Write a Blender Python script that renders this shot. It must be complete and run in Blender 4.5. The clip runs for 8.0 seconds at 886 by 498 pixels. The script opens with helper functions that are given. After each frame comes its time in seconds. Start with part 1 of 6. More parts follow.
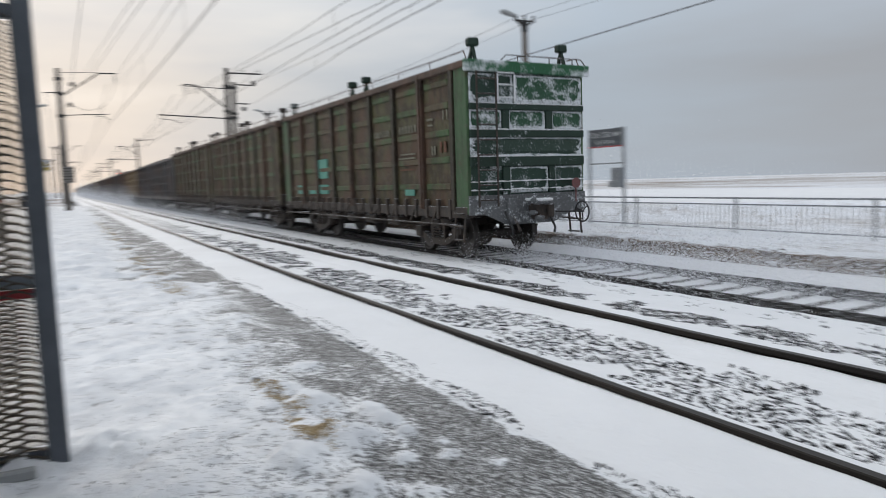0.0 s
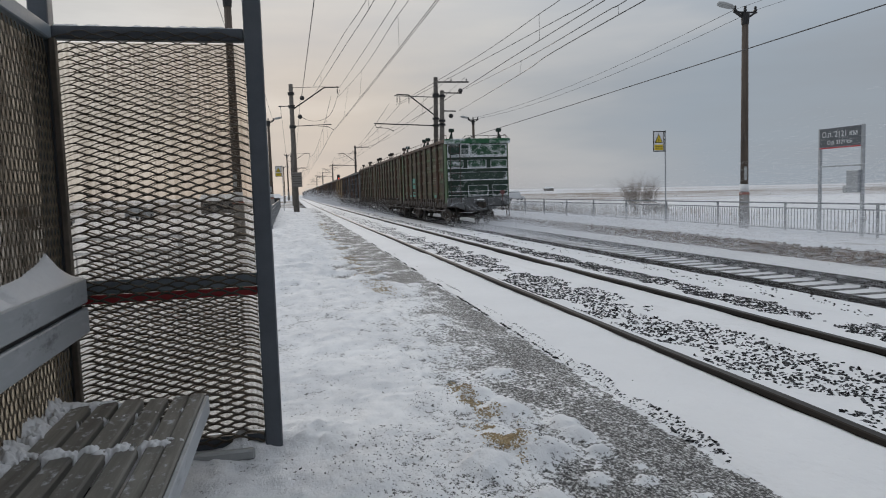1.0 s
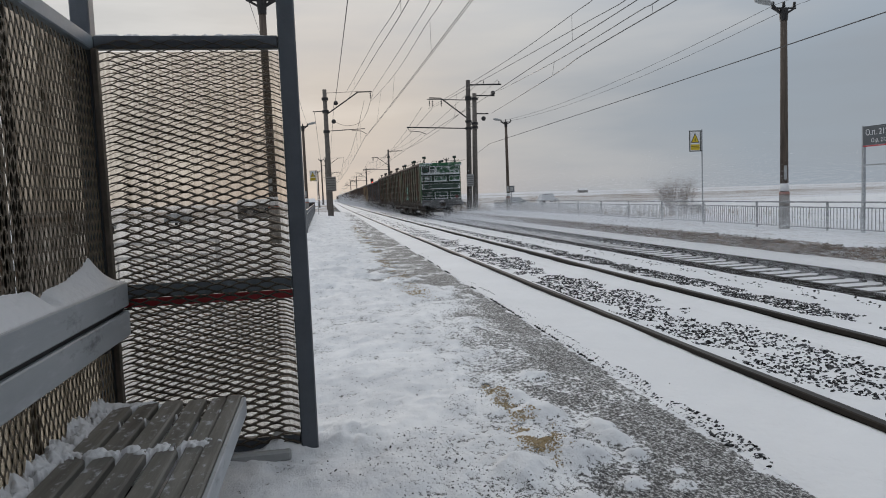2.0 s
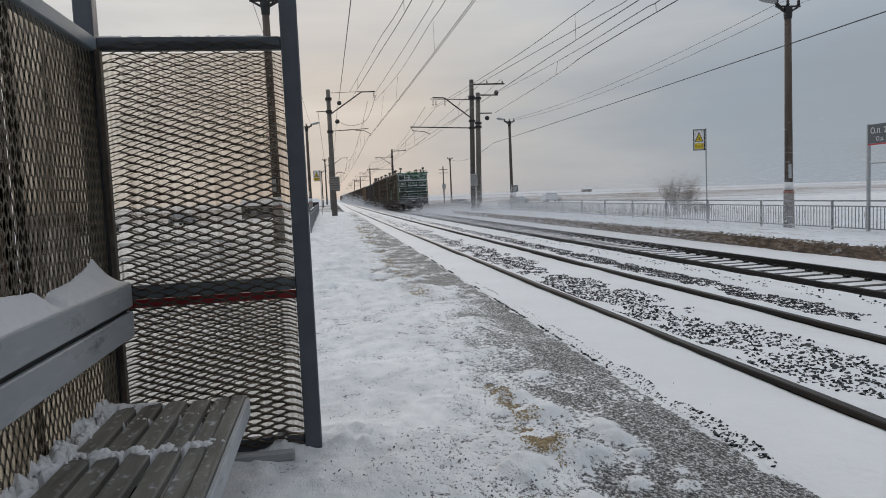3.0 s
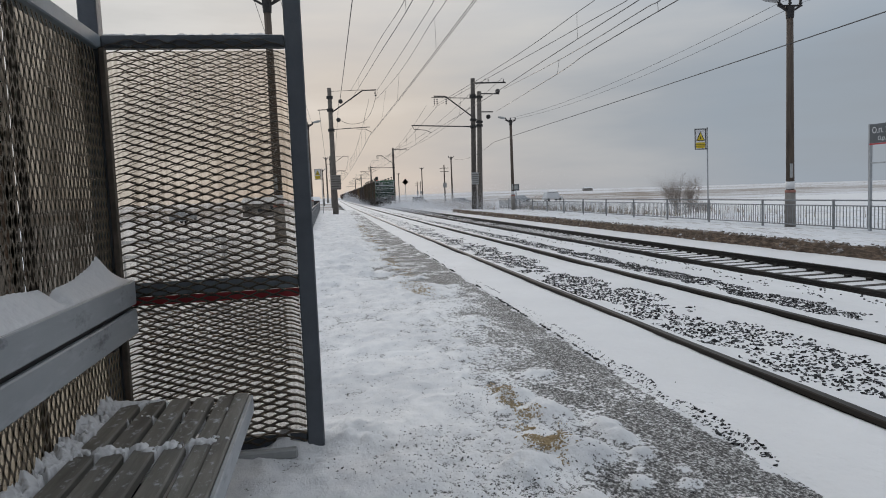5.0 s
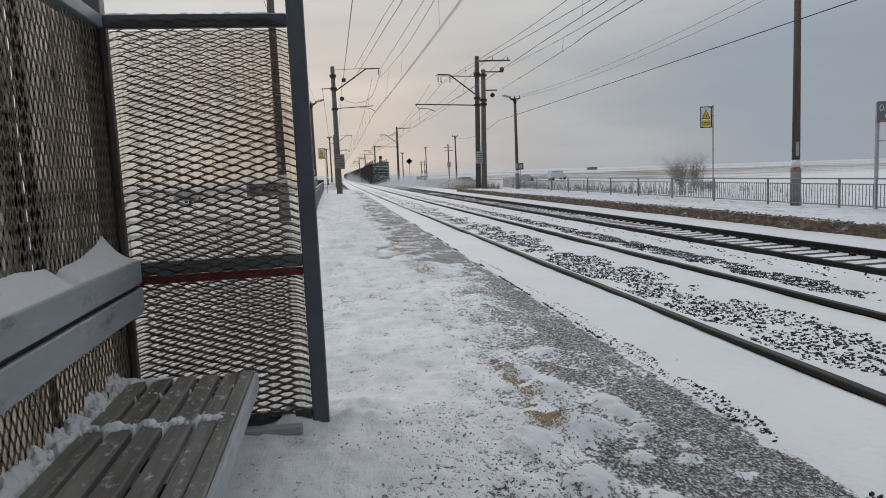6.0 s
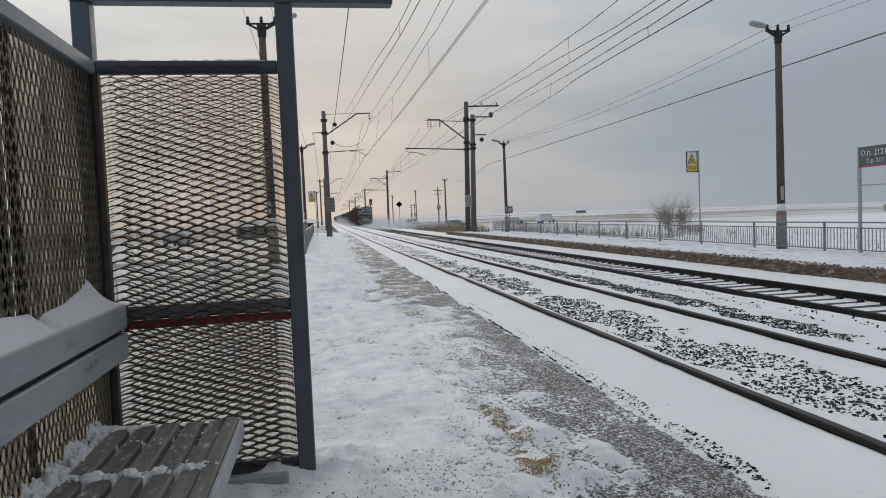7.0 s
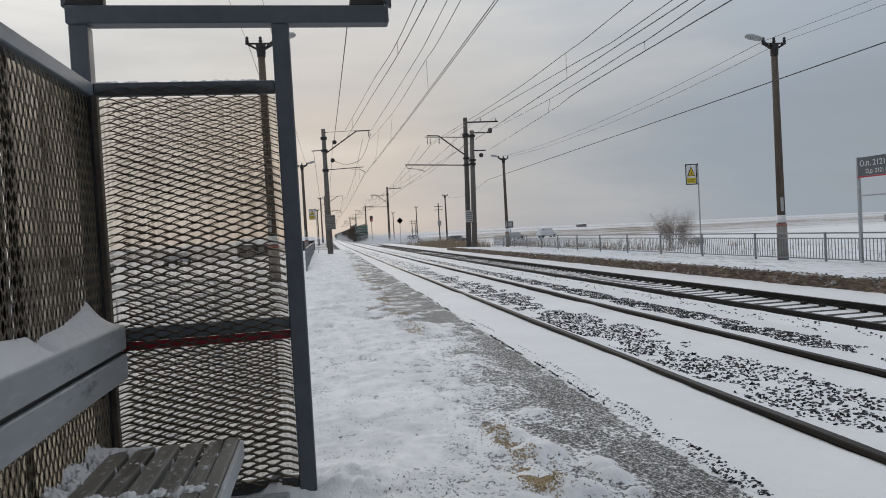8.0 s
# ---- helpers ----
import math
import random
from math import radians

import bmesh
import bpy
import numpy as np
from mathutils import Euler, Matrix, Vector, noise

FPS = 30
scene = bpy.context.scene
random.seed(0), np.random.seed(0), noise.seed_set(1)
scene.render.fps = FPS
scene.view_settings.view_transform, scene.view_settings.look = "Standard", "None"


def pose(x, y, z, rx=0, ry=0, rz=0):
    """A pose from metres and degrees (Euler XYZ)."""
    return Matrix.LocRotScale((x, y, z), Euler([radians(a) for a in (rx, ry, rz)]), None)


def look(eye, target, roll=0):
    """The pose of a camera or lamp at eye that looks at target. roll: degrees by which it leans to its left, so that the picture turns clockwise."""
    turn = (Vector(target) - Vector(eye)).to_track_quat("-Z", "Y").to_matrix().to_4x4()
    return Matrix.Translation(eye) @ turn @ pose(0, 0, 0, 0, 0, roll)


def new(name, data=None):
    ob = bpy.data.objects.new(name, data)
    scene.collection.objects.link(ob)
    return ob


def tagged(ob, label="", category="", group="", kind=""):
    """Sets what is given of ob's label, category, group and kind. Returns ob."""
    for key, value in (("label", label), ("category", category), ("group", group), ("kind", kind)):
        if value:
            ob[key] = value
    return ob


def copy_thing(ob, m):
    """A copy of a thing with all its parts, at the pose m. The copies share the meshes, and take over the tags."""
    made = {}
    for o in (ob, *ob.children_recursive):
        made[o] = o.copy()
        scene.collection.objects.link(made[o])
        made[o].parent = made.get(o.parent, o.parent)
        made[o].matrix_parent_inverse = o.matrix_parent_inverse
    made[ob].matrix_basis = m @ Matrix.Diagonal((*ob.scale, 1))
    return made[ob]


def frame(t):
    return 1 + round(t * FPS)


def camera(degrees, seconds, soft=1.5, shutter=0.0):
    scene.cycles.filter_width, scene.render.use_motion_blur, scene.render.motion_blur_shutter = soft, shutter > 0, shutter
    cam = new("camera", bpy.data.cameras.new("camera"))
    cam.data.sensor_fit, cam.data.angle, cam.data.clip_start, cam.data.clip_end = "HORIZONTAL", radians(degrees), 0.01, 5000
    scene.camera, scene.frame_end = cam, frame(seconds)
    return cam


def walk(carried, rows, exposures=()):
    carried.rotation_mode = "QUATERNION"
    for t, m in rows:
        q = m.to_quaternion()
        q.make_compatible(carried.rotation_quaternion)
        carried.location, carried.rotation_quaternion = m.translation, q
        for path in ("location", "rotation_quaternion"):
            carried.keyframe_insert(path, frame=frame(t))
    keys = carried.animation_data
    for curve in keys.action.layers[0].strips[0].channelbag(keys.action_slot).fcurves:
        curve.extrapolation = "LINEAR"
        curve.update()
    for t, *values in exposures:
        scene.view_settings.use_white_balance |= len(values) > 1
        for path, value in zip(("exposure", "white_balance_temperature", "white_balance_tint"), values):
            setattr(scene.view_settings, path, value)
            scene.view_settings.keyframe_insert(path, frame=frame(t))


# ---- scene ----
def aim(x, y, z, yaw, pitch, roll):
    """Camera pose: yaw to the left of +Y, pitch up, roll to the left, in degrees."""
    return pose(x, y, z, 0, 0, yaw) @ pose(0, 0, 0, 90 + pitch) @ pose(0, 0, 0, 0, 0, roll)


cam = camera(65.0, 8.0, soft=1.0, shutter=0.3)
# seconds, eye, yaw, pitch, roll
PATH = [
    (0.0, -3.044, -3.846, 1.338, -28.90, -5.66, -1.84),
    (0.1, -3.062, -3.828, 1.356, -24.42, -5.62, -1.32),
    (0.2, -3.013, -3.831, 1.341, -20.36, -6.10, -1.90),
    (0.3, -3.006, -3.809, 1.339, -17.86, -6.33, -2.37),
    (0.4, -3.008, -3.807, 1.339, -16.64, -6.25, -2.03),
    (0.5, -2.994, -3.819, 1.348, -15.53, -6.28, -2.09),
    (0.6, -3.001, -3.775, 1.333, -14.73, -6.17, -1.51),
    (0.8, -2.990, -3.808, 1.357, -13.46, -5.46, -1.53),
    (1.0, -2.996, -3.777, 1.356, -12.49, -4.81, -1.80),
    (1.5, -2.996, -3.778, 1.353, -10.44, -4.46, -2.05),
    (3.0, -2.990, -3.780, 1.356, -9.42, -4.49, -2.54),
    (3.5, -2.994, -3.781, 1.358, -9.46, -4.18, -2.71),
    (4.0, -2.995, -3.787, 1.355, -9.42, -4.37, -2.63),
    (4.5, -2.999, -3.789, 1.356, -9.51, -4.53, -2.47),
    (5.8, -3.006, -3.773, 1.356, -8.92, -5.25, -2.47),
    (6.0, -2.998, -3.805, 1.355, -8.93, -6.28, -2.55),
    (6.2, -2.994, -3.818, 1.364, -8.99, -3.76, -2.22),
    (6.5, -2.995, -3.786, 1.360, -9.71, -2.67, -1.79),
    (7.0, -2.992, -3.803, 1.362, -9.93, -2.80, -2.45),
    (7.5, -2.987, -3.808, 1.366, -9.70, -1.73, -3.11),
    (8.0, -2.981, -3.799, 1.366, -9.90, -1.50, -3.23),
]
walk(cam, [(t, aim(*p)) for t, *p in PATH], exposures=[(0, 0.44), (0.3, 0.30), (0.6, 0.12), (1.0, 0.0), (8.0, 0.0)])

# ---- world, sun ----
SUN_EL, SUN_AZ = 6.0, 2.0          # degrees; azimuth to the right of +Y
world = bpy.data.worlds.new("world")
scene.world = world
world.use_nodes = True
scene.view_settings.exposure = 0.0


def build_world():
    nt = world.node_tree
    nt.nodes.clear()
    N, L = nt.nodes.new, nt.links.new
    out, bg, add = N("ShaderNodeOutputWorld"), N("ShaderNodeBackground"), N("ShaderNodeAddShader")
    skybg, sky = N("ShaderNodeBackground"), N("ShaderNodeTexSky")
    sky.sky_type, sky.sun_disc = "NISHITA", False
    sky.sun_elevation, sky.sun_rotation = radians(SUN_EL), radians(SUN_AZ)
    skybg.inputs["Strength"].default_value = 0.0015
    L(sky.outputs[0], skybg.inputs["Color"])
    tc, sep = N("ShaderNodeTexCoord"), N("ShaderNodeSeparateXYZ")
    L(tc.outputs["Generated"], sep.inputs[0])
    # overcast: grey-blue away from the sun, pale towards it
    dot = N("ShaderNodeVectorMath"); dot.operation = "DOT_PRODUCT"
    el, az = radians(SUN_EL), radians(SUN_AZ)
    dot.inputs[1].default_value = (math.sin(az) * math.cos(el), math.cos(az) * math.cos(el), math.sin(el))
    L(tc.outputs["Generated"], dot.inputs[0])
    # the cloud is thinnest to the left of the sun and higher up
    thin = N("ShaderNodeVectorMath"); thin.operation = "DOT_PRODUCT"
    el, az = radians(22), radians(-27)
    thin.inputs[1].default_value = (math.sin(az) * math.cos(el), math.cos(az) * math.cos(el), math.sin(el))
    L(tc.outputs["Generated"], thin.inputs[0])
    # cloud streaks, flattened
    mp, noi = N("ShaderNodeMapping"), N("ShaderNodeTexNoise")
    mp.inputs["Scale"].default_value = (1.5, 1.5, 8.0)
    noi.inputs["Scale"].default_value, noi.inputs["Detail"].default_value, noi.inputs["Roughness"].default_value = 1.7, 5, 0.5
    L(tc.outputs["Generated"], mp.inputs[0]); L(mp.outputs[0], noi.inputs["Vector"])
    wob = N("ShaderNodeMath"); wob.operation = "MULTIPLY_ADD"
    L(noi.outputs[0], wob.inputs[0]); wob.inputs[1].default_value = 0.62
    off = N("ShaderNodeMath"); off.operation = "SUBTRACT"; off.inputs[1].default_value = 0.31
    L(thin.outputs["Value"], off.inputs[0]); L(off.outputs[0], wob.inputs[2])
    side = N("ShaderNodeValToRGB")
    cr = side.color_ramp
    cr.elements[0].position, cr.elements[0].color = 0.0, (0.285, 0.300, 0.325, 1)
    cr.elements[1].position, cr.elements[1].color = 1.0, (0.66, 0.655, 0.64, 1)
    for p, c in ((0.42, (0.322, 0.371, 0.428, 1)), (0.56, (0.356, 0.393, 0.437, 1)), (0.70, (0.442, 0.461, 0.484, 1)), (0.86, (0.535, 0.533, 0.525, 1)), (0.96, (0.63, 0.625, 0.612, 1))):
        cr.elements.new(p).color = c
    L(wob.outputs[0], side.inputs[0])
    # height: brighter overhead
    hi = N("ShaderNodeMapRange")
    hi.inputs["From Min"].default_value, hi.inputs["From Max"].default_value = 0.14, 0.95
    hi.inputs["To Min"].default_value, hi.inputs["To Max"].default_value = 1.0, 2.4
    L(sep.outputs["Z"], hi.inputs["Value"])
    up = N("ShaderNodeVectorMath"); up.operation = "SCALE"
    L(side.outputs[0], up.inputs[0]); L(hi.outputs[0], up.inputs["Scale"])
    # glow of the veiled sun
    cl = N("ShaderNodeMath"); cl.operation = "MAXIMUM"; cl.inputs[1].default_value = 0
    L(dot.outputs["Value"], cl.inputs[0])
    pw = N("ShaderNodeMath"); pw.operation = "POWER"; pw.inputs[1].default_value = 60
    L(cl.outputs[0], pw.inputs[0])
    gl = N("ShaderNodeVectorMath"); gl.operation = "SCALE"; gl.inputs[0].default_value = (0.09, 0.04, 0.0)
    L(pw.outputs[0], gl.inputs["Scale"])
    tot = N("ShaderNodeVectorMath"); tot.operation = "ADD"
    L(up.outputs[0], tot.inputs[0]); L(gl.outputs[0], tot.inputs[1])
    L(tot.outputs[0], bg.inputs["Color"])
    bg.inputs["Strength"].default_value = 0.95
    L(bg.outputs[0], add.inputs[0]); L(skybg.outputs[0], add.inputs[1]); L(add.outputs[0], out.inputs[0])


build_world()
sun = new("sun", bpy.data.lights.new("sun", "SUN"))
sun.data.energy, sun.data.angle, sun.data.color = 0.5, radians(18), (1.0, 0.86, 0.74)
sun.matrix_world = look((0, 0, 0), (-math.sin(radians(SUN_AZ)), -math.cos(radians(SUN_AZ)), -math.tan(radians(SUN_EL + 6))))

# ---- materials ----


class Mat:
    """A small wrapper for node materials with object-space noise."""

    def __init__(self, name, rough=0.7, metal=0.0):
        self.m = bpy.data.materials.new(name)
        self.m.use_nodes = True
        self.nt = self.m.node_tree
        self.b = self.nt.nodes["Principled BSDF"]
        self.b.inputs["Roughness"].default_value = rough
        self.b.inputs["Metallic"].default_value = metal
        self.co = self.nt.nodes.new("ShaderNodeTexCoord")

    def noise(self, scale, detail=4, rough=0.55, stretch=(1, 1, 1), world=False):
        mp, n = self.nt.nodes.new("ShaderNodeMapping"), self.nt.nodes.new("ShaderNodeTexNoise")
        mp.inputs["Scale"].default_value = stretch
        n.inputs["Scale"].default_value, n.inputs["Detail"].default_value, n.inputs["Roughness"].default_value = scale, detail, rough
        if world:
            geo = self.nt.nodes.new("ShaderNodeNewGeometry")
            self.nt.links.new(geo.outputs["Position"], mp.inputs[0])
        else:
            self.nt.links.new(self.co.outputs["Object"], mp.inputs[0])
        self.nt.links.new(mp.outputs[0], n.inputs["Vector"])
        return n.outputs[0]

    def ramp(self, fac, stops):
        r = self.nt.nodes.new("ShaderNodeValToRGB")
        el = r.color_ramp.elements
        el[0].position, el[0].color = stops[0][0], (*stops[0][1], 1)
        el[1].position, el[1].color = stops[-1][0], (*stops[-1][1], 1)
        for p, c in stops[1:-1]:
            el.new(p).color = (*c, 1)
        self.nt.links.new(fac, r.inputs[0])
        return r.outputs[0]

    def mix(self, fac, a, b, mode="MIX"):
        n = self.nt.nodes.new("ShaderNodeMix")
        n.data_type, n.blend_type = "RGBA", mode
        for sock, v in ((n.inputs[0], fac), (n.inputs[6], a), (n.inputs[7], b)):
            if isinstance(v, (int, float)):
                sock.default_value = v
            elif isinstance(v, tuple):
                sock.default_value = (*v, 1)
            else:
                self.nt.links.new(v, sock)
        return n.outputs[2]

    def step(self, fac, lo, hi):
        n = self.nt.nodes.new("ShaderNodeMapRange")
        n.inputs["From Min"].default_value, n.inputs["From Max"].default_value = lo, hi
        self.nt.links.new(fac, n.inputs["Value"])
        return n.outputs[0]

    def times(self, a, b):
        n = self.nt.nodes.new("ShaderNodeMath")
        n.operation = "MULTIPLY"
        for s, v in zip(n.inputs, (a, b)):
            if isinstance(v, (int, float)):
                s.default_value = v
            else:
                self.nt.links.new(v, s)
        return n.outputs[0]

    def up(self, lo, hi):
        """1 on faces that look up, 0 on sides: where snow or dust settles."""
        geo, sep = self.nt.nodes.new("ShaderNodeNewGeometry"), self.nt.nodes.new("ShaderNodeSeparateXYZ")
        self.nt.links.new(geo.outputs["Normal"], sep.inputs[0])
        return self.step(sep.outputs["Z"], lo, hi)

    def color(self, c):
        if isinstance(c, tuple):
            self.b.inputs["Base Color"].default_value = (*c, 1)
        else:
            self.nt.links.new(c, self.b.inputs["Base Color"])
        return self

    def bump(self, fac, dist=0.01, strength=0.6):
        n = self.nt.nodes.new("ShaderNodeBump")
        n.inputs["Strength"].default_value, n.inputs["Distance"].default_value = strength, dist
        self.nt.links.new(fac, n.inputs["Height"])
        old = self.b.inputs["Normal"].links
        if old:
            self.nt.links.new(old[0].from_socket, n.inputs["Normal"])
        self.nt.links.new(n.outputs[0], self.b.inputs["Normal"])
        return self

    def rough(self, fac, lo, hi):
        n = self.nt.nodes.new("ShaderNodeMapRange")
        n.inputs["To Min"].default_value, n.inputs["To Max"].default_value = lo, hi
        self.nt.links.new(fac, n.inputs["Value"])
        self.nt.links.new(n.outputs[0], self.b.inputs["Roughness"])
        return self


def simple(name, c, c2=None, scale=6, rough=0.6, metal=0.0, bump=0.0, detail=5, stretch=(1, 1, 1), world=False):
    m = Mat(name, rough, metal)
    n = m.noise(scale, detail, 0.6, stretch, world)
    m.color(m.ramp(n, [(0.3, c), (0.7, c2 or tuple(v * 0.75 for v in c))]))
    if bump:
        m.bump(m.noise(scale * 5, 3, 0.6, stretch, world), bump)
    m.rough(n, max(0.05, rough - 0.1), min(1, rough + 0.12))
    return m.m


def snow_material(name, tint=(0.735, 0.740, 0.752)):
    m = Mat(name, 0.75)
    big, fine = m.noise(0.7, 5, world=True), m.noise(22, 4, world=True)
    m.color(m.ramp(big, [(0.25, tuple(v * 0.93 for v in tint)), (0.6, tint), (0.8, tuple(min(0.93, v * 1.06) for v in tint))]))
    m.bump(m.noise(5, 4, 0.6, (1, 0.6, 1), True), 0.05, 0.5).bump(fine, 0.012, 0.5)
    m.b.inputs["Subsurface Weight"].default_value = 0.0
    return m.m


SNOW = snow_material("snow")


def platform_material():
    """Worn asphalt under trodden snow; how thick the snow lies comes with the mesh, grit breaks its rim."""
    m = Mat("trodden_snow_on_asphalt", 0.8)
    att = m.nt.nodes.new("ShaderNodeAttribute")
    att.attribute_name = "cover"
    big, mid = m.noise(0.9, 5, 0.6, world=True), m.noise(6, 5, 0.62, (1.0, 0.55, 1), True)
    fine, grit = m.noise(34, 4, 0.72, (1, 0.75, 1), True), m.noise(85, 3, 0.7, (1, 0.6, 1), True)
    snow = m.ramp(m.mix(0.5, mid, big), [(0.30, (0.53, 0.54, 0.565)), (0.46, (0.655, 0.665, 0.685)), (0.60, (0.785, 0.79, 0.80))])
    tar = m.ramp(grit, [(0.40, (0.024, 0.023, 0.024)), (0.48, (0.088, 0.087, 0.085)), (0.545, (0.235, 0.235, 0.23)), (0.61, (0.55, 0.555, 0.56))])
    tar = m.mix(m.times(m.step(big, 0.55, 0.70), 0.18), tar, (0.15, 0.135, 0.115))

    def weighed(n, k, plus):
        w = m.nt.nodes.new("ShaderNodeMath")
        w.operation = "MULTIPLY_ADD"
        m.nt.links.new(n, w.inputs[0])
        w.inputs[1].default_value = k
        if isinstance(plus, float):
            w.inputs[2].default_value = plus
        else:
            m.nt.links.new(plus, w.inputs[2])
        return w.outputs[0]
    lay = weighed(fine, 3.2, weighed(mid, 1.3, weighed(att.outputs["Fac"], 1.0, -2.25)))
    mask = m.step(lay, 0.40, 0.60)
    m.color(m.mix(mask, tar, snow)).bump(mid, 0.03, 0.5).bump(fine, 0.012, 0.6).bump(grit, 0.006, 0.6)
    return m.m


def field_material():
    """Snowy steppe with strips of dry grass and ploughed land showing."""
    m = Mat("snowy_field", 0.9)
    geo, ln = m.nt.nodes.new("ShaderNodeNewGeometry"), m.nt.nodes.new("ShaderNodeVectorMath")
    ln.operation = "LENGTH"
    m.nt.links.new(geo.outputs["Position"], ln.inputs[0])
    a = m.noise(0.012, 4, 0.6, (1.0, 0.4, 1), True)
    b = m.noise(0.06, 5, 0.7, (1.0, 0.4, 1), True)
    c = m.noise(1.6, 4, 0.7, world=True)
    snow = m.ramp(b, [(0.3, (0.68, 0.71, 0.76)), (0.6, (0.80, 0.82, 0.86))])
    grass = m.ramp(c, [(0.3, (0.12, 0.088, 0.062)), (0.7, (0.25, 0.19, 0.135))])
    # strips of stubble run round the stop, ragged by noise
    wob = m.nt.nodes.new("ShaderNodeMath")
    wob.operation = "MULTIPLY_ADD"
    m.nt.links.new(a, wob.inputs[0])
    wob.inputs[1].default_value = 260.0
    m.nt.links.new(ln.outputs["Value"], wob.inputs[2])
    strips = m.ramp(m.step(wob.outputs[0], 80, 1080), [(0.0, (0, 0, 0)), (0.09, (0.1, 0.1, 0.1)), (0.17, (0.35, 0.35, 0.35)), (0.26, (0.95, 0.95, 0.95)), (0.36, (0.9, 0.9, 0.9)), (0.42, (0.15, 0.15, 0.15)), (0.62, (0.3, 0.3, 0.3)), (0.7, (0.8, 0.8, 0.8)), (0.85, (0.2, 0.2, 0.2))])
    part2 = m.times(m.step(b, 0.52, 0.62), 0.6)
    col = m.mix(part2, snow, grass)
    col = m.mix(m.times(m.step(c, 0.53, 0.62), 0.5), col, grass)
    m.color(m.mix(m.times(strips, m.step(m.mix(0.35, b, c), 0.36, 0.56)), col, grass)).bump(c, 0.1, 0.4)
    return m.m


TRODDEN, FIELD = platform_material(), field_material()
ASPHALT = simple("asphalt", (0.06, 0.057, 0.056), (0.13, 0.12, 0.118), 40, 0.85, bump=0.006, world=True)


def paint(name, c, chips=(0.12, 0.07, 0.045), wear=0.66, rough=0.45, scale=9):
    m = Mat(name, rough)
    n, f = m.noise(scale, 6, 0.65), m.noise(scale * 7, 3)
    shade = m.ramp(n, [(0.25, tuple(v * 0.8 for v in c)), (0.7, tuple(min(1, v * 1.12) for v in c))])
    m.color(m.mix(m.step(n, wear, wear + 0.05), shade, chips)).bump(f, 0.002, 0.5).rough(n, rough - 0.1, rough + 0.2)
    return m.m


BLUE_GREY = paint("blue_grey_paint", (0.075, 0.087, 0.104), wear=0.74)
RAIL_GREY = paint("pale_grey_paint", (0.20, 0.235, 0.27), wear=0.74)
FENCE_GREY = paint("fence_grey_paint", (0.20, 0.21, 0.22), wear=0.72)
# Mesh steel, coloured dark because the end wall is seen against the light.
MESH_STEEL = simple("dull_brown_mesh_steel", (0.045, 0.038, 0.030), (0.105, 0.087, 0.068), 14, 0.6, 0.2)
# The same steel painted paler, since light falls on the back wall's face.
MESH_LIT = simple("front_lit_mesh_steel", (0.10, 0.083, 0.063), (0.20, 0.165, 0.127), 7, 0.6, 0.1)
# Tan tone for the layer that imitates the end mesh's reflection.
MESH_REFLECTED = simple("reflected_mesh_steel", (0.17, 0.14, 0.11), (0.30, 0.25, 0.20), 9, 0.65, 0.1)


def plank_paint():
    """Grey painted board with dark scuffs and paler rubbed streaks."""
    m = Mat("grey_painted_plank", 0.5)
    long, spot, fine = m.noise(3, 5, 0.6, (1, 0.25, 1), True), m.noise(2.6, 6, 0.7, (1, 0.8, 2.0), True), m.noise(24, 4, 0.6, (1, 0.2, 1), True)
    col = m.ramp(long, [(0.3, (0.285, 0.308, 0.33)), (0.7, (0.40, 0.425, 0.445))])
    col = m.mix(m.times(m.step(spot, 0.56, 0.66), 0.75), col, (0.085, 0.09, 0.095))
    col = m.mix(m.times(m.step(fine, 0.54, 0.68), 0.35), col, (0.50, 0.52, 0.55))
    m.color(col).bump(fine, 0.003, 0.6)
    return m.m


PLANK_GREY = plank_paint()
RED = paint("dark_red_paint", (0.32, 0.022, 0.028), wear=0.8)


def wood_material():
    m = Mat("weathered_plank", 0.8)
    g, n = m.noise(14, 6, 0.65, (1, 0.07, 1), True), m.noise(3.0, 4, world=True)
    col = m.ramp(g, [(0.28, (0.085, 0.078, 0.066)), (0.5, (0.175, 0.165, 0.145)), (0.72, (0.27, 0.26, 0.235))])
    frost = m.times(m.up(0.7, 0.95), m.step(m.noise(30, 4, 0.65, (1, 0.5, 1), True), 0.56, 0.72))
    m.color(m.mix(m.times(frost, 0.75), m.mix(m.times(m.step(n, 0.45, 0.75), 0.4), col, (0.10, 0.10, 0.09)), (0.6, 0.63, 0.67)))
    m.bump(g, 0.006, 0.8)
    return m.m


WOOD = wood_material()
RAIL_TOP = simple("rail_steel", (0.012, 0.010, 0.009), (0.032, 0.026, 0.021), 3, 0.65, 0.1, stretch=(1, 0.15, 1), world=True)
# Worn running face; its paler colour also carries a dim reflection of the sky.
RAIL_HEAD = simple("worn_rail_head", (0.062, 0.057, 0.053), (0.028, 0.025, 0.023), 3, 0.5, 0.2, stretch=(1, 0.1, 1), world=True)
RAIL_DARK = simple("sooty_rail_steel", (0.012, 0.011, 0.011), (0.03, 0.027, 0.025), 3, 0.55, 0.3, stretch=(1, 0.2, 1), world=True)


def stone_material(name, a, b, frost=0.5):
    m = Mat(name, 0.85)
    geo = m.nt.nodes.new("ShaderNodeNewGeometry")
    c = m.ramp(geo.outputs["Random Per Island"], [(0.0, a), (1.0, b)])
    f = m.times(m.up(0.3, 0.7), m.step(m.noise(30, 3, world=True), 0.36, 0.5))
    m.color(m.mix(m.times(f, frost), c, (0.72, 0.74, 0.78))).bump(m.noise(60, 3, world=True), 0.004, 0.7)
    return m.m


